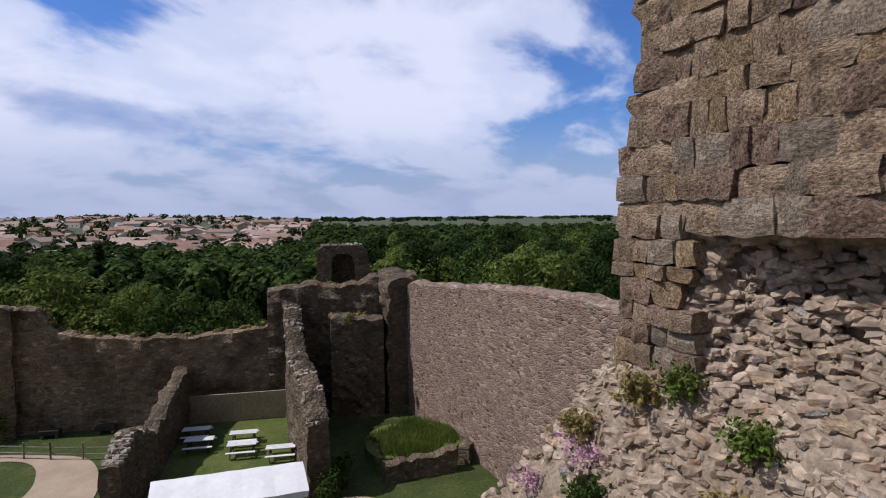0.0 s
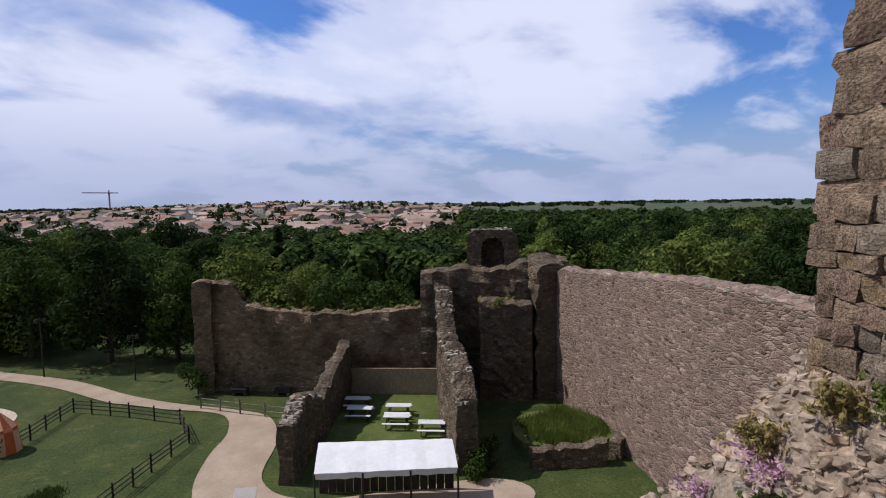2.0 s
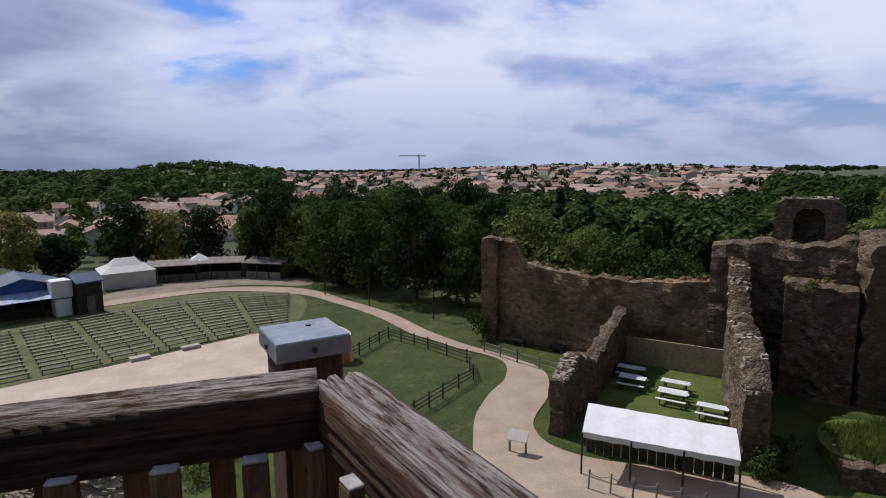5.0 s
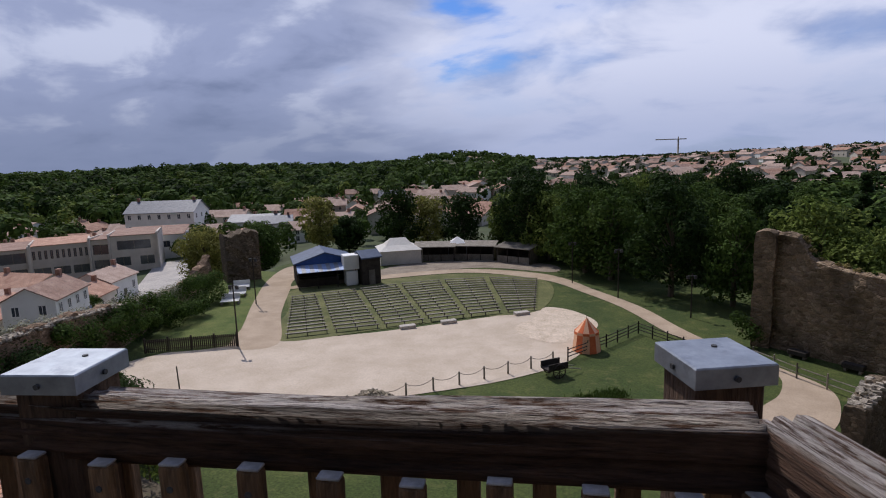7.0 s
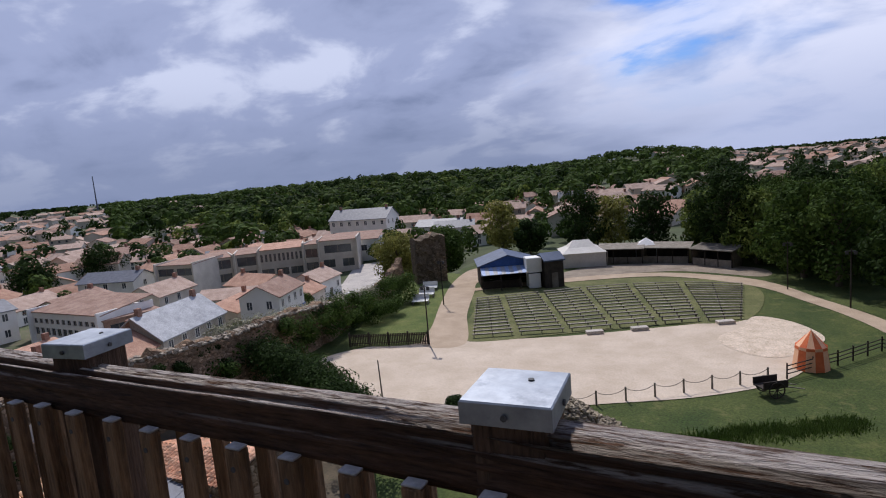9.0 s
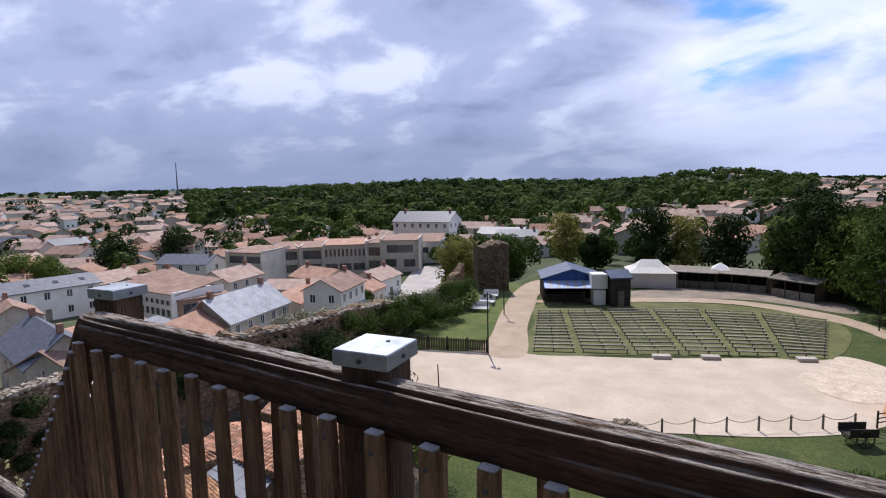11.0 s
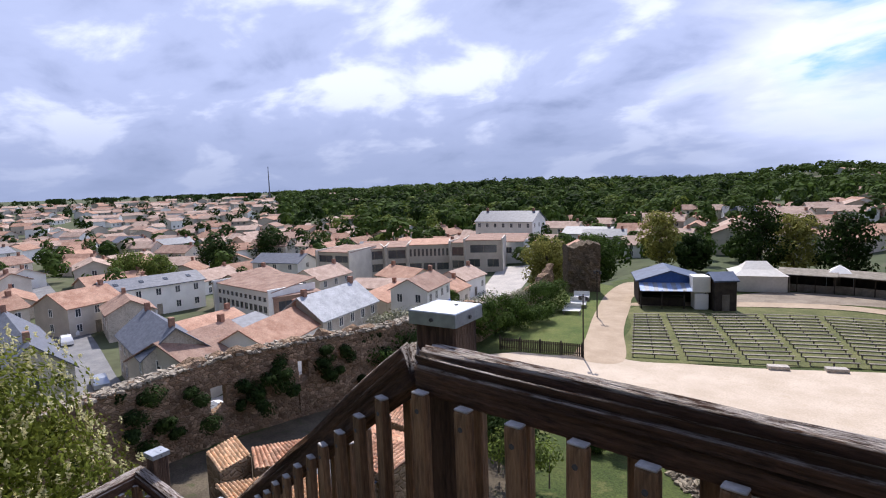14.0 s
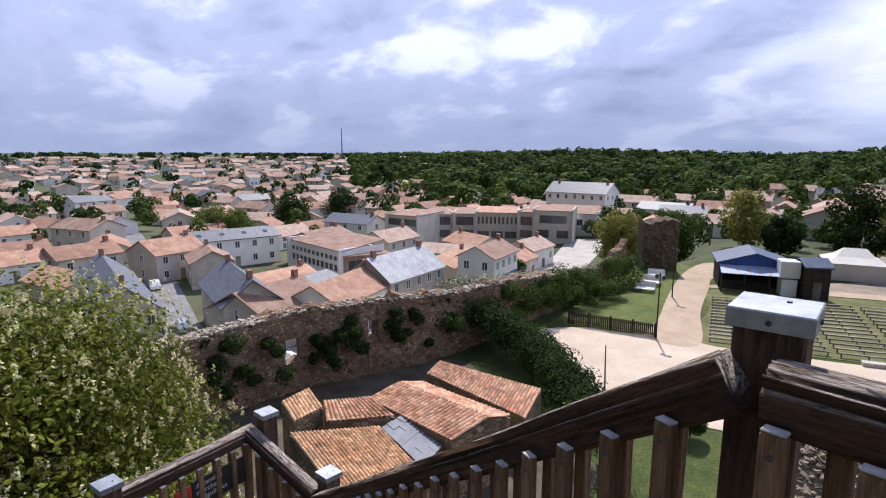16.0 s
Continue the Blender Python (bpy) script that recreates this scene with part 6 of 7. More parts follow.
def cart():
    o = thing("cart", pose(2.7, 39.9, 0, 0, 0, 35), "dark wooden two-wheeled cart on the grass", "cart")
    part("bed", MB().box(-0.8, -0.5, 0.55, 0.8, 0.5, 0.65), M["darkwood"], o)
    for y in (-0.5, 0.5):
        part("side_board", MB().box(-0.8, y - 0.03, 0.65, 0.8, y + 0.03, 1.05), M["darkwood"], o)
        w = MB()
        for i in range(16):
            a, b = 2 * math.pi * i / 16, 2 * math.pi * (i + 1) / 16
            w.tube((0.5 * math.cos(a), y * 1.25, 0.5 + 0.5 * math.sin(a)), (0.5 * math.cos(b), y * 1.25, 0.5 + 0.5 * math.sin(b)), 0.04, n=5)
        for i in range(4):
            a = math.pi * i / 4
            w.tube((0.5 * math.cos(a), y * 1.25, 0.5 + 0.5 * math.sin(a)), (-0.5 * math.cos(a), y * 1.25, 0.5 - 0.5 * math.sin(a)), 0.025, n=5)
        part("wheel", w, M["darkwood"], o)
        part("shaft", MB().tube((0.7, y * 0.8, 0.6), (2.0, y * 0.7, 0.25), 0.035), M["timber"], o)


cart()


def rail_fence(pts, label, posts=1.9, h=1.0, rails=(0.35, 0.62, 0.9), material="timber", r=0.045, name="wooden_fence"):
    o = thing(name, pose(0, 0, 0), label, "fence", "yard fences")
    for p, q in zip(pts, pts[1:]):
        p, q = Vector((*p, 0)), Vector((*q, 0))
        n = max(1, round((q - p).length / posts))
        for i in range(n + 1):
            c = p.lerp(q, i / n)
            part("post", MB().tube(c, c + Vector((0, 0, h + 0.1)), r * 1.3, r * 1.2, 7), M[material], o)
        for z in rails:
            for i in range(n):
                a, b = p.lerp(q, i / n), p.lerp(q, (i + 1) / n)
                part("rail", MB().tube(a + Vector((0, 0, z)), b + Vector((0, 0, z + 0.02)), r * 0.8, n=6), M[material], o)


rail_fence([(3.7, 42.9), (6.8, 46.4), (9.8, 50.3), (12.6, 46.3), (14.9, 42.3), (14.3, 38.6), (11.4, 36.0), (7.8, 32.6)], "brown post-and-rail fence round the grass", material="darkwood")
rail_fence([(17.0, 44.4), (18.7, 41.2), (20.9, 37.7)], "greenish post-and-rail fence before the wall", rails=(0.4, 0.8))


def rope_fence():
    o = thing("rope_fence", pose(0, 0, 0), "low rope fence on posts along the sand", "fence", "yard fences")
    a, b = Vector((-11.6, 31.6, 0)), Vector((2.6, 42.2, 0))
    n = 9
    for i in range(n + 1):
        c = a.lerp(b, i / n)
        part("post", MB().tube(c, c + Vector((0, 0, 0.95)), 0.07, 0.06, 8), M["timber"], o)
        if i < n:
            e = a.lerp(b, (i + 1) / n)
            pts = [c.lerp(e, k / 6) + Vector((0, 0, 0.85 - 0.28 * (1 - (2 * k / 6 - 1) ** 2))) for k in range(7)]
            r = MB()
            for p, q in zip(pts, pts[1:]):
                r.tube(p, q, 0.022, n=5, caps=False)
            part("rope", r, M["timber"], o)


rope_fence()


def picket_fence():
    o = thing("picket_fence", pose(0, 0, 0), "dark paling fence along the lawn", "fence", "yard fences")
    a, b = Vector((-31.2, 40.9, 0)), Vector((-24.2, 43.5, 0))
    n = 46
    ang = math.atan2(b.y - a.y, b.x - a.x)
    me = data("pale", MB().box(-0.06, -0.012, 0, 0.06, 0.012, 1.15), M["darkwood"])
    for i in range(n):
        c = a.lerp(b, (i + 0.5) / n)
        k = part("pale", me, None, o)
        k.matrix_basis = Matrix.Translation(c) @ Matrix.Rotation(ang, 4, "Z")
    for z in (0.3, 0.95):
        part("rail", MB().beam(a + Vector((0, 0, z)), b + Vector((0, 0, z)), 0.06, 0.08), M["darkwood"], o)
    for i in range(5):
        c = a.lerp(b, i / 4)
        part("post", MB().box(c.x - 0.06, c.y - 0.06, 0, c.x + 0.06, c.y + 0.06, 1.3), M["darkwood"], o)


picket_fence()


def lamp(x, y, h, label):
    o = thing("floodlight_pole", pose(x, y, 0), label, "lamp post", "floodlight poles")
    part("pole", MB().tube((0, 0, 0), (0, 0, h), 0.07, 0.05, 10), M["darkwood"], o)
    part("crossarm", MB().box(-0.4, -0.04, h - 0.25, 0.4, 0.04, h - 0.17), M["dark"], o)
    for s in (-0.32, 0.32):
        part("floodlight", MB().cbox(0.26, 0.16, 0.3, 0.02, Matrix.Translation((s, 0.08, h - 0.38))), M["dark"], o)


lamp(-24.0, 43.3, 5.6, "dark floodlight pole at the lawn fence")
lamp(-30.2, 57.2, 5.4, "dark floodlight pole beside the gravel path")
lamp(9.4, 62.6, 5.5, "floodlight pole before the dark wood")
lamp(15.2, 55.6, 4.2, "short floodlight pole before the dark wood")
lamp(4.8, 69.8, 5.2, "floodlight pole at the path's edge")


def shelter():
    o = thing("canopy_shelter", pose(0, 0, 0), "long white canvas canopy over a dark stand", "canopy")
    c = [(15.9, 25.2), (21.4, 20.9), (22.7, 22.7), (17.3, 27.2)]
    v = []
    n = 14
    for j in range(4):
        for i in range(n + 1):
            a = Vector(c[0]).lerp(Vector(c[1]), i / n)
            b = Vector(c[3]).lerp(Vector(c[2]), i / n)
            p = a.lerp(b, j / 3)
            v.append((p.x, p.y, 2.25 + 0.5 * j / 3 + 0.05 * math.sin(j * 1.05) + 0.015 * math.sin(i * 2.1)))
    f = [(j * (n + 1) + i, j * (n + 1) + i + 1, (j + 1) * (n + 1) + i + 1, (j + 1) * (n + 1) + i) for j in range(3) for i in range(n)]
    mb = MB().add(v, f)
    k = len(mb.v)
    for i in range(n + 1):
        x, y, zz = v[i]
        mb.v.append((x, y, zz - 0.28 - 0.05 * (i % 2)))
    mb.f += [(i, k + i, k + i + 1, i + 1) for i in range(n)]
    part("canvas", mb, M["canvas"], o, smooth=False)
    for i in range(4):
        a = Vector(c[0]).lerp(Vector(c[1]), i / 3)
        b = Vector(c[3]).lerp(Vector(c[2]), i / 3)
        part("post", MB().tube((a.x, a.y, 0), (a.x, a.y, 2.2), 0.05), M["darkwood"], o)
        part("post", MB().tube((b.x, b.y, 0), (b.x, b.y, 2.7), 0.05), M["darkwood"], o)
    a, b = Vector((*c[3], 0)), Vector((*c[2], 0))
    for i in range(16):
        p = a.lerp(b, (i + 0.5) / 16)
        part("back_board", MB().box(-0.2, -0.02, 0, 0.2, 0.02, 1.5, Matrix.Translation(p) @ Matrix.Rotation(math.atan2(b.y - a.y, b.x - a.x), 4, "Z")), M["darkwood"], o)
    a, b = Vector((15.6, 23.9, 0)), Vector((21.2, 19.6, 0))
    g = thing("chain_fence", pose(0, 0, 0), "low rope fence on rough posts before the canopy", "fence", "yard fences")
    for i in range(8):
        p = a.lerp(b, i / 7)
        part("post", MB().tube(p, p + Vector((0.05, 0, 1.0)), 0.05, 0.045, 7), M["timber"], g)
        if i < 7:
            q = a.lerp(b, (i + 1) / 7)
            r = MB()
            pts = [p.lerp(q, t / 4) + Vector((0, 0, 0.85 - 0.15 * (1 - (t / 2 - 1) ** 2))) for t in range(5)]
            for s, e in zip(pts, pts[1:]):
                r.tube(s, e, 0.02, n=5, caps=False)
            part("rope", r, M["timber"], g)


shelter()


def picnic(x, y, rot, label):
    o = thing("picnic_table", pose(x, y, 0.02, 0, 0, rot), label, "picnic table", "court picnic tables")
    for i in range(4):
        part("top_board", MB().box(-0.9, -0.36 + 0.18 * i, 0.72, 0.9, -0.20 + 0.18 * i, 0.76), M["white_paint"], o)
    for s in (-0.75, 0.75):
        part("bench_board", MB().box(-0.9, s - 0.12, 0.42, 0.9, s + 0.12, 0.46), M["white_paint"], o)
    for e in (-0.65, 0.65):
        part("trestle", MB().beam((e, -0.7, 0), (e, -0.25, 0.72), 0.05, 0.09).beam((e, 0.7, 0), (e, 0.25, 0.72), 0.05, 0.09).box(e - 0.03, -0.8, 0.34, e + 0.03, 0.8, 0.42), M["darkwood"], o)


for x, y in ((24.6, 34.4), (25.6, 36.2), (25.6, 31.4), (26.9, 32.9), (26.6, 28.9)):
    picnic(x, y, -46, "picnic table with pale boards on the court lawn")


def info_board():
    o = thing("info_board", pose(13.6, 28.0, 0.02, 0, 0, -38), "sloping wooden information board beside the path", "sign")
    part("panel", MB().cbox(1.1, 0.7, 0.05, 0.008, Matrix.Translation((0, 0, 0.95)) @ Matrix.Rotation(radians(35), 4, "X")), M["cream"], o)
    for s in (-0.45, 0.45):
        part("leg", MB().box(s - 0.05, -0.05, 0, s + 0.05, 0.05, 0.93), M["timber"], o)


info_board()
for x, y, r in ((20.4, 45.4, -45), (22.9, 42.9, -45)):
    o = thing("low_trough", pose(x, y, 0, 0, 0, r), "dark low trough at the foot of the wall", "trough", "wall troughs")
    part("body", MB().cbox(1.3, 0.6, 0.35, 0.04, Matrix.Translation((0, 0, 0.38))), M["darkwood"], o)
    for s in (-0.45, 0.45):
        part("foot", MB().box(s - 0.08, -0.2, 0, s + 0.08, 0.2, 0.21), M["timber"], o)
# slatted frames stand in for three indistinct white shapes, first taken for cars
for x, y, lab in ((-33.4, 57.2, "slatted stand-in for the nearest white shape on the lawn"), (-34.6, 60.6, "slatted stand-in for the middle white shape on the lawn"), (-36.2, 64.2, "slatted stand-in for the farthest white shape on the lawn")):
    o = thing("lawn_seat", pose(x, y, 0.02, 0, 0, 25), lab, "garden seat", "white lawn seats")
    for k in (-0.6, 0, 0.6):
        part("slat", MB().box(-1.0, k - 0.2, 0.4, 1.0, k + 0.2, 0.46), M["white_paint"], o)
    part("back", MB().box(-1.0, 0.82, 0.4, 1.0, 0.90, 1.0), M["white_paint"], o)
    for k in (-0.9, 0.9):
        part("leg", MB().box(k - 0.05, -0.7, 0, k + 0.05, 0.9, 0.4), M["timber"], o)


# ---- sheds below the stair ----
def tiled_slope(mb, a, b, c, e, cols, rows, rnd):
    """Half-round clay tiles over a slope: a-b along the eaves, e-c along the ridge."""
    a, b, c, e = Vector(a), Vector(b), Vector(c), Vector(e)
    nrm = (b - a).cross(e - a).normalized()
    if nrm.z < 0:
        nrm = -nrm
    for i in range(cols):
        for j in range(rows):
            u0, u1 = (i + 0.06) / cols, (i + 0.94) / cols
            v0, v1 = j / rows - 0.01, (j + 1.12) / rows
            P = lambda u, v: a.lerp(b, u).lerp(e.lerp(c, u), min(v, 1.0))
            lift = 0.02 + rnd.uniform(0, 0.02)
            k = len(mb.v)
            for v, up in ((v0, lift + 0.03), (v1, lift)):
                for s in range(5):
                    t = s / 4
                    mb.v.append(tuple(P(u0 + (u1 - u0) * t, v) + nrm * (up + 0.07 * math.sin(math.pi * t))))
            for s in range(4):
                mb.f.append((k + s, k + s + 1, k + 6 + s, k + 5 + s))
    return mb


def shed(label, eave_a, eave_b, ridge_b, ridge_a, cols, rows, tiles, back=None, seed=1):
    """A lean-to or gabled shed under clay tiles."""
    o = thing("tiled_shed", pose(0, 0, 0), label, "shed", "sheds below the keep")
    rr = random.Random(seed)
    corner = [Vector(p) for p in (eave_a, eave_b, ridge_b, ridge_a)]
    mb = MB()
    v = [tuple(p - Vector((0, 0, 0.06))) for p in corner] + [(p.x, p.y, -0.2) for p in corner]
    mb.add(v, [(0, 1, 2, 3), (0, 4, 5, 1), (1, 5, 6, 2), (2, 6, 7, 3), (3, 7, 4, 0)])
    part("wall", mb, M["wall_render"], o)
    tagged(part("roof_tiles", tiled_slope(MB(), *eave_a_b(corner), cols, rows, rr), M[tiles], o, smooth=False), kind="stuff")
    return o


def eave_a_b(c):
    return tuple(c[0]), tuple(c[1]), tuple(c[2]), tuple(c[3])


shed("shed with a broad pale tiled roof below the keep", (-17.85, 10.29, 2.40), (-17.63, 13.88, 2.40), (-20.34, 13.72, 3.20), (-22.28, 10.34, 3.20), 24, 18, "tile_warm", seed=1)
shed("small shed with red clay tiles", (-22.56, 12.26, 3.00), (-21.03, 15.04, 3.00), (-23.00, 14.88, 3.30), (-24.04, 12.87, 3.30), 14, 7, "tile_red", seed=2)
shed("gabled shed with orange clay tiles", (-17.77, 15.75, 2.90), (-23.50, 15.08, 3.00), (-23.46, 16.89, 3.40), (-17.64, 17.81, 3.40), 26, 9, "tile_red", seed=3)
shed("far slope of the orange tiled shed", (-23.73, 18.57, 2.85), (-17.90, 19.49, 2.85), (-17.64, 17.81, 3.40), (-23.46, 16.89, 3.40), 22, 7, "tile_red", seed=6)
shed("long shed with weathered red tiles by the hedge", (-17.99, 20.68, 2.30), (-25.55, 20.35, 2.30), (-25.62, 21.40, 2.80), (-19.06, 23.06, 2.80), 34, 9, "tile_red", seed=4)
shed("leaning shed with a mossy tiled roof by the wall", (-23.12, 10.94, 3.20), (-23.63, 12.65, 3.20), (-25.02, 12.62, 3.70), (-24.63, 11.02, 3.60), 9, 8, "tile_warm", seed=5)
sl = thing("slate_lean_to", pose(0, 0, 0), "lean-to with broken grey slate sheets", "shed", "sheds below the keep")
SLATE = [Vector(p) for p in ((-17.5, 13.95, 2.45), (-18.5, 16.2, 2.5), (-21.0, 15.4, 2.9), (-20.6, 14.0, 2.9))]
rs = random.Random(61)
for i in range(6):
    for j in range(4):
        c = [SLATE[0].lerp(SLATE[1], (j + k) / 4).lerp(SLATE[3].lerp(SLATE[2], (j + k) / 4), (i + m) / 6) for k, m in ((0, 0), (1.06, 0), (1.06, 1.08), (0, 1.08))]
        up = Vector((0, 0, 0.03 + rs.uniform(0, 0.04)))
        v = [tuple(p + up) for p in c] + [tuple(p + up + Vector((0, 0, 0.02))) for p in c]
        part("slate_sheet", MB().add(v, [(0, 1, 2, 3), (7, 6, 5, 4), (0, 4, 5, 1), (1, 5, 6, 2), (2, 6, 7, 3), (3, 7, 4, 0)]), M["slate"], sl)
v = [tuple(p) for p in SLATE] + [(p.x, p.y, -0.2) for p in SLATE]
part("wall", MB().add(v, [(0, 1, 2, 3), (0, 4, 5, 1), (1, 5, 6, 2), (2, 6, 7, 3), (3, 7, 4, 0)]), M["wall_render"], sl)

# ---- ivy, hedges, shrubs and weeds ----
rnd = random.Random(99)


def shrub(name, blobs, material, label, leaves=240, size=0.10, category="shrub", seed=1):
    rr = random.Random(seed)
    mb = MB()
    x0, y0, z0 = blobs[0][:3]
    for x, y, z, r in blobs:
        for _ in range(3):
            c = (x + rr.uniform(-0.4, 0.4) * r, y + rr.uniform(-0.4, 0.4) * r, z + rr.uniform(-0.2, 0.3) * r)
            k = r * rr.uniform(0.6, 0.9)
            leaf_cloud(mb, c, (k, k, k * 0.85), leaves // 3, size, rr)
    o = tagged(new(name), label, category)
    part("leaves", mb, material, o)
    st = MB()
    for x, y, z, r in blobs[:6]:
        st.tube((x, y, max(gz(x, y), z - r * 1.2) - 0.1), (x, y, z), 0.05, 0.02, 5)
    part("stems", st, M["bark"], o)


ivy = [(-33.0 + rnd.uniform(-0.6, 0.9), y + rnd.uniform(-0.5, 0.5), rnd.uniform(2.2, 5.2), rnd.uniform(0.5, 1.0)) for y in (5.5, 7.0, 10.0, 11.2, 12.3, 13.6, 17.0, 17.8, 18.6, 19.5, 22.2, 22.8, 23.5, 24.2, 25.5, 26.3, 27.0) for _ in range(3)]
shrub("ivy", [(x + 0.9, y, z - 0.7, r * 0.8) for x, y, z, r in ivy], M["leaf_ivy"], "dark ivy hanging over the town wall", 420, 0.10, "ivy", 1)
wallshrubs = [(-33.5 - 0.12 * i + rnd.uniform(-0.6, 2.6), 27 + 1.15 * i, rnd.uniform(1.2, 4.6) * (1 - 0.014 * i), rnd.uniform(1.0, 1.7)) for i in [k * 0.55 for k in range(52)]]
shrub("wall_shrubs", wallshrubs, M["leaf_mid"], "tangled shrubs growing over the low town wall", 520, 0.12, "shrub", 2)
shrub("grey_brush", [(-33.2 - 0.13 * i, 28 + 0.75 * i, 4.7 - 0.075 * i, 1.15) for i in range(36)], mat("dry_brush", (0.225, 0.217, 0.128), (0.405, 0.390, 0.270), scale=1, bump=0, island=0.3), "greyish dry brush along the wall crest", 260, 0.10, "shrub", 3)
hedge = []
for i in range(24):
    t = i / 23
    p = Vector((-33.0, 31.8)).lerp(Vector((-17.9, 26.4)), t) + Vector((0, 1.6 * math.sin(3.14 * t)))
    k = 1 + 0.9 * (1 - t) ** 1.5
    hedge += [(p.x, p.y, 1.2 * k, 1.3 * k ** 0.6), (p.x - 0.4, p.y - 1.3, 1.5 * k, 1.4 * k ** 0.6)]
shrub("hedge", hedge, M["leaf_dark"], "dark clipped hedge along the sand", 560, 0.11, "hedge", 4)
shrub("pale_shrub", [(-17.2 + 0.7 * i, 22.8 + 0.4 * (i % 3), 1.8, 1.1) for i in range(5)], M["leaf_light"], "pale green shrub beside the long shed", 300, 0.10, "shrub", 5)
shrub("round_bush", [(-14.0, 29.5, 0.7, 0.85), (-14.0, 29.5, 1.2, 0.8), (-14.0, 29.5, 1.6, 0.6)], M["leaf_dark"], "rounded dark bush at the edge of the sand", 1500, 0.075, "bush", 6)
shrub("low_bush", [(-14.9, 28.5, 0.45, 0.7)], M["leaf_dark"], "low dark bush beside the hedge", 900, 0.08, "bush", 16)
shrub("yellow_bush", [(-2.9, 29.3, 0.5, 0.8), (-1.8, 29.8, 0.5, 0.7)], M["leaf_light"], "yellow-green bush beside the rubble heap", 500, 0.07, "bush", 7)
strip = [(-3.4 + 0.36 * i + rnd.uniform(-0.4, 0.4), 30.9 + 0.215 * i + rnd.uniform(-0.7, 0.7), 0.0, 0.30) for i in range(30) for _ in range(3)]


def blades(name, spots, n, spread, h, material, label, seed):
    """Tall grass: thin upright blades round a set of tufts."""
    rr = random.Random(seed)
    mb = MB()
    for x, y, z in spots:
        for _ in range(n):
            px, py = x + rr.gauss(0, spread), y + rr.gauss(0, spread)
            a, k = rr.uniform(0, 6.3), h * rr.uniform(0.5, 1.2)
            c, q = math.cos(a) * 0.03, math.sin(a) * 0.03
            mb.add([(px - c, py - q, z - 0.05), (px + c, py + q, z - 0.05), (px + rr.gauss(0, 0.35) * k, py + rr.gauss(0, 0.35) * k, z + k)], [(0, 1, 2)])
    tagged(solid(name, mb, material, label, "grass"), kind="stuff")


blades("tall_grass", [(x, y, 0.0) for x, y, z, r in strip], 90, 0.32, 0.22, M["leaf_mid"], "dark strip of tall grass in the lawn", 8)
blades("bank_grass", [(32.0 + rnd.uniform(-2.4, 2.4), 22.3 + rnd.uniform(-2.0, 2.0), 0.74) for _ in range(120)], 130, 0.35, 0.42, M["leaf_light"], "shaggy tall grass on the raised bank", 21)
shrub("court_ivy", [(24.2 + 0.5 * i, 22.6 + 0.2 * i, 0.6 + 0.4 * (i % 3), 0.8) for i in range(5)], M["leaf_mid"], "green creeper at the foot of the court wall", 300, 0.11, "ivy", 9)
shrub("wall_bush", [(17.9, 47.6, 1.2, 1.1), (17.3, 48.0, 2.0, 0.8)], M["leaf_mid"], "small bush at the end of the north wall", 330, 0.12, "bush", 10)
crestweed = []
for p, q in zip(LW[1:], LW[2:]):
    for i in range(5):
        c = Vector(p).lerp(Vector(q), (i + rnd.random()) / 5)
        crestweed.append((c.x, c.y, c.z + 0.12, 0.32))
crestweed += [(35.0 + rnd.uniform(-1.4, 1.4), 30.6 + rnd.uniform(-1.2, 1.2), 7.6, 0.4) for _ in range(8)]
crestweed += [(34 + rnd.uniform(-1.4, 1.6), 34.4 + rnd.uniform(-1.5, 1.5), 9.9, 0.3) for _ in range(6)]
shrub("wall_weeds", crestweed, M["dry"], "yellowish weeds along the crest of the ruins", 120, 0.09, "weeds", 11)
shrub("wall_weeds", [(x, y, z + 0.05, r * 0.9) for x, y, z, r in crestweed[::2]], M["leaf_mid"], "green weeds along the crest of the ruins", 110, 0.09, "weeds", 12)


def near_point(u, z, out=0.12):
    low = max(0.0, 13.7 - z)
    p = NE + ND * u + NN * (low * 0.55 + out)
    return p.x, p.y, z


def tuft(name, u, z, n, material, label, seed, s=0.11, size=0.03, cat="weeds"):
    rr = random.Random(seed)
    mb = MB()
    x, y, zz = near_point(u, z)
    for _ in range(n):
        c = (x + rr.gauss(0, s), y + rr.gauss(0, s), zz + rr.gauss(0.04, s * 0.7))
        leaf_cloud(mb, c, (0.05, 0.05, 0.07), 5, size, rr, 1.2, 0.2)
    solid(name, mb, material, label, cat, kind="stuff")


for i, (u, z, mm) in enumerate(((0.85, 13.45, "leaf_light"), (1.75, 13.2, "leaf_light"), (0.35, 13.25, "dry"), (1.7, 12.6, "dry"), (0.2, 12.15, "leaf_mid"), (2.3, 12.3, "leaf_light"), (-0.3, 12.7, "dry"), (1.0, 12.0, "dry"))):
    tuft("wall_tuft", u, z, 120, M[mm], "tuft of weeds rooted in the rubble", 400 + i, size=0.035)
for i, (u, z) in enumerate(((-0.35, 12.55), (0.0, 12.45), (-0.75, 11.9))):
    tuft("pink_valerian", u, z, 34, M["pink"], "pink valerian flowering on the rubble", 500 + i, s=0.10, size=0.028, cat="flowers")


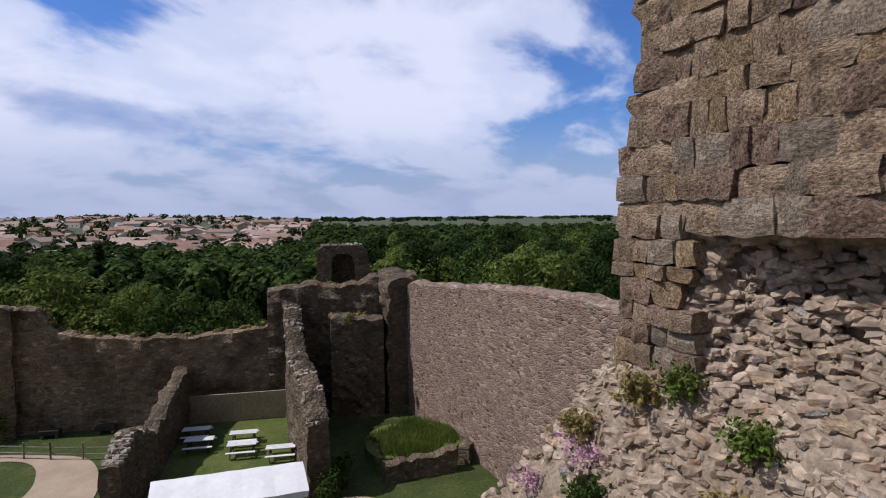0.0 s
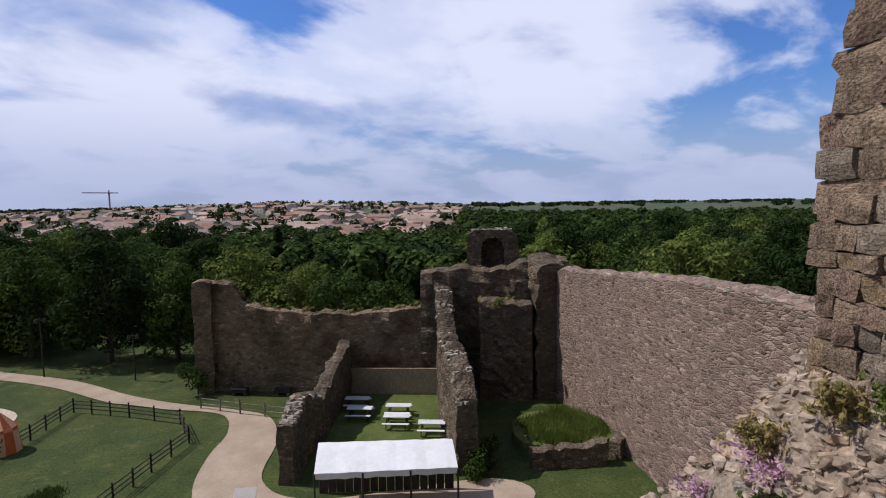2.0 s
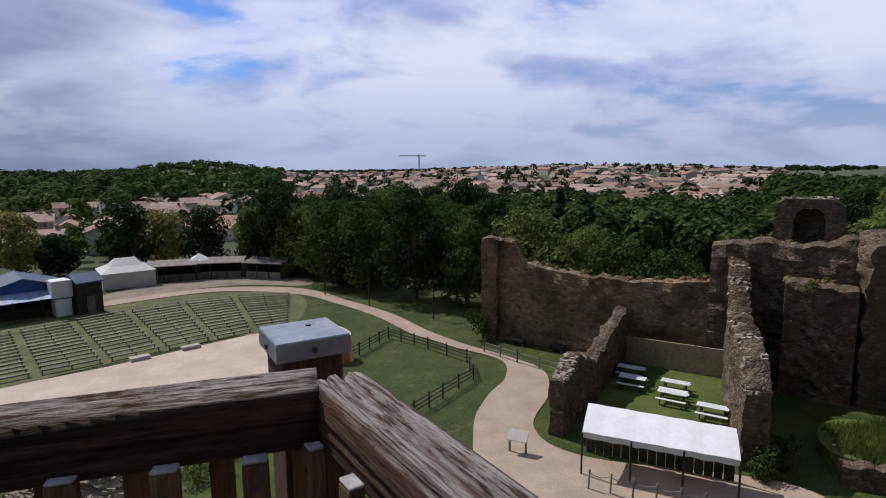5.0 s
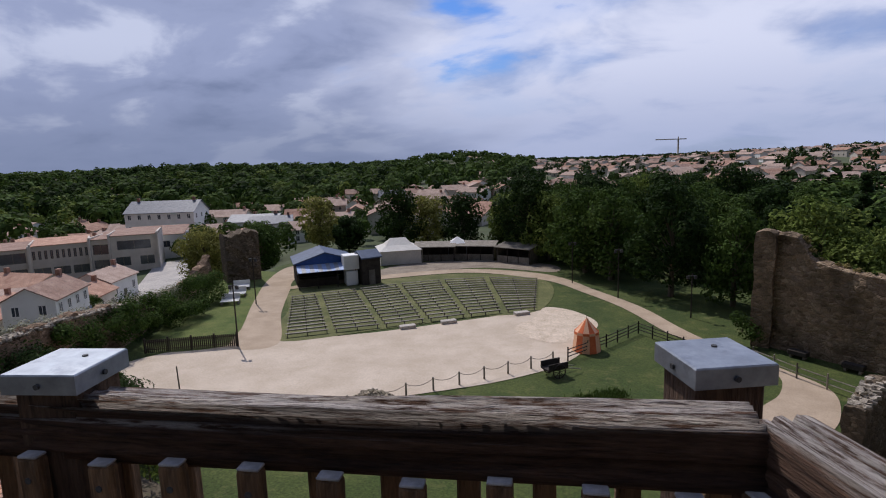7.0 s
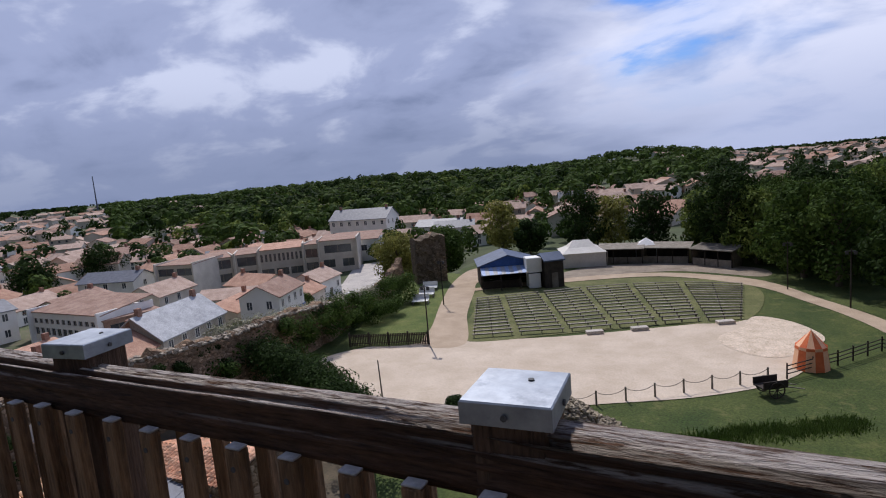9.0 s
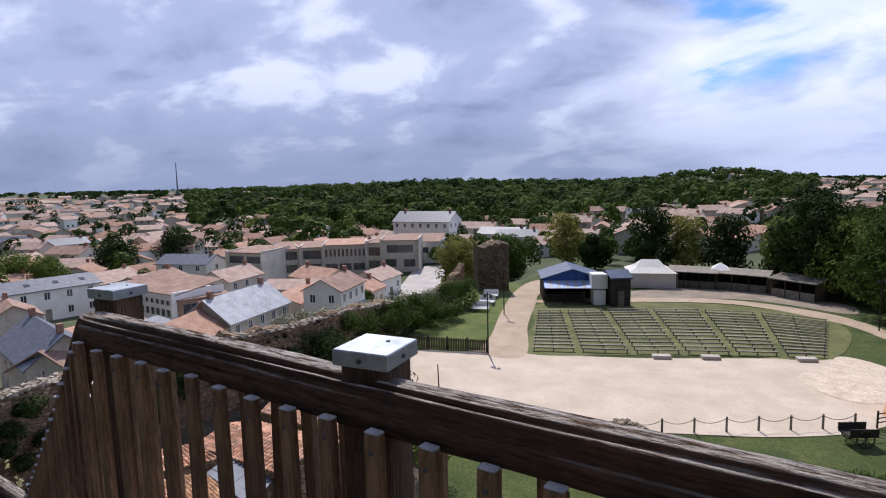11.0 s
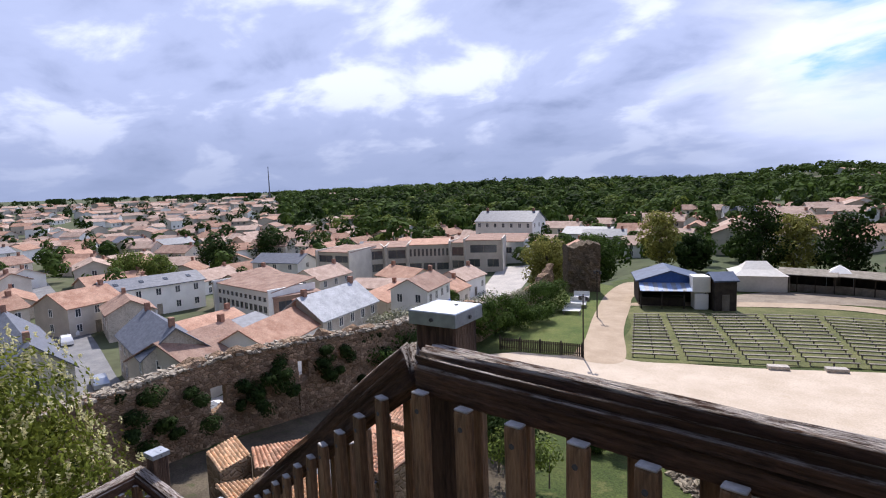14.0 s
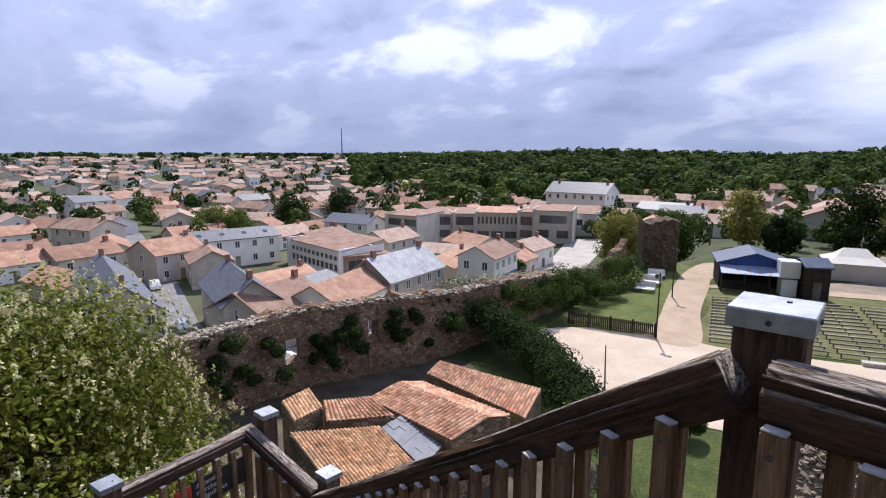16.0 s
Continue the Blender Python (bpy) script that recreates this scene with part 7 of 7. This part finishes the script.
def heap():
    o = tagged(new("rubble_heap"), "heap of broken stone beside the arena", "rubble heap")
    rr = random.Random(8)
    mb = MB()
    n = 22
    for i in range(n + 1):
        for j in range(n + 1):
            x, y = (i / n - 0.5) * 8.4, (j / n - 0.5) * 7.2
            r = math.hypot(x / 4.1, y / 3.5)
            mb.v.append((-7.6 + x, 30.6 + y, max(-0.2, 2.2 * (1 - ease(r)) + 0.3 * wobble(x, y, 3, 1.2) * (1 - clamp01(r)) - 0.1)))
    mb.f += [(i * (n + 1) + j, (i + 1) * (n + 1) + j, (i + 1) * (n + 1) + j + 1, i * (n + 1) + j + 1) for i in range(n) for j in range(n)]
    part("earth", mb, M["mortar"], o)
    st = MB()
    for _ in range(1300):
        a, r = rr.uniform(0, 6.3), rr.random() ** 0.6
        x, y = 3.9 * r * math.cos(a), 3.3 * r * math.sin(a)
        s = rr.uniform(0.10, 0.26)
        v, f = rr.choice(STONES)
        st.add(v, f, Matrix.Translation((-7.6 + x, 30.6 + y, 2.2 * (1 - ease(r)) + 0.02)) @ Euler((rr.uniform(-0.5, 0.5), rr.uniform(-0.5, 0.5), rr.uniform(0, 6))).to_matrix().to_4x4() @ Matrix.Diagonal((s * 1.5, s, s * 0.6, 1)))
    tagged(part("broken_rock", st, M["heap"], o), kind="stuff")


heap()
p = thing("leaning_pole", pose(-20.6, 31.2, 0), "bare leaning pole standing in the hedge", "pole")
part("pole", MB().tube((0, 0, 0), (-0.1, 0, 3.0), 0.06, 0.04), M["timber"], p)

kb = [(-3.5, 8.6, 6.2), (0.5, 9.2, 7.4), (4.6, 8.8, 7.0)]
ground("keep_outwork", ruin_wall(MB(), kb, 1.8, seed=95, step=0.4, rough=0.2, ragged=0.5), M["wall_grey"], "broken outwork wall at the foot of the keep", "ruined wall")
ground("keep_outwork_crest", crest(MB(), kb, 1.9, 0.42, rnd, 0.5), M["wall_top"], "pale loose stones on the outwork wall", "wall crest")
shrub("outwork_shrub", [(2.0 + 0.8 * i, 7.4 + 0.3 * (i % 2), 6.6, 0.8) for i in range(4)] + [(-3.0 + i, 7.2, 6.0, 0.8) for i in range(3)], M["leaf_mid"], "green shrubs growing at the foot of the keep", 420, 0.09, "shrub", 31)

# ---- sign on the lower landing ----
sg = thing("warning_sign", pose(-5.46, 2.70, 12.46, 0, 0, -72.7), "small black warning sign with a red shield on the railing", "sign")
part("board", MB().cbox(0.50, 0.02, 0.24, 0.004, pose(0.20, 0.13, 0.0)), M["sign_black"], sg)
part("shield", MB().cbox(0.14, 0.02, 0.22, 0.004, pose(0.53, 0.135, 0.0)), M["sign_red"], sg)
for i, (word, wz) in enumerate((("Attention", 0.055), ("marches", -0.005), ("irrégulières", -0.065))):
    cu = bpy.data.curves.new("lettering", "FONT")
    cu.body, cu.size, cu.extrude = word, 0.062, 0.001
    tx = new("lettering", cu)
    tx.data.materials.append(M["letter"])
    tx.parent = sg
    tx.matrix_basis = pose(0.42, 0.142, wz, 90, 0, 180)

# ---- far landmarks ----
az = radians(11.5)
cr = thing("tower_crane", pose(820 * math.sin(az), 820 * math.cos(az), gz(820 * math.sin(az), 820 * math.cos(az)), 0, 0, 10), "distant grey tower crane on the horizon", "crane")
part("mast", MB().box(-0.8, -0.8, 0, 0.8, 0.8, 26), M["stone_house"], cr)
part("jib", MB().box(-30, -0.6, 26, 11, 0.6, 27.2), M["stone_house"], cr)
part("cab", MB().box(-0.6, -0.6, 27, 0.6, 0.6, 30), M["stone_house"], cr)
az = radians(-60.8)
ms = thing("radio_mast", pose(700 * math.sin(az), 700 * math.cos(az), gz(700 * math.sin(az), 700 * math.cos(az))), "thin grey radio mast above the town", "mast")
part("mast", MB().tube((0, 0, 0), (0, 0, 42), 0.9, 0.35, 6), M["slate"], ms)
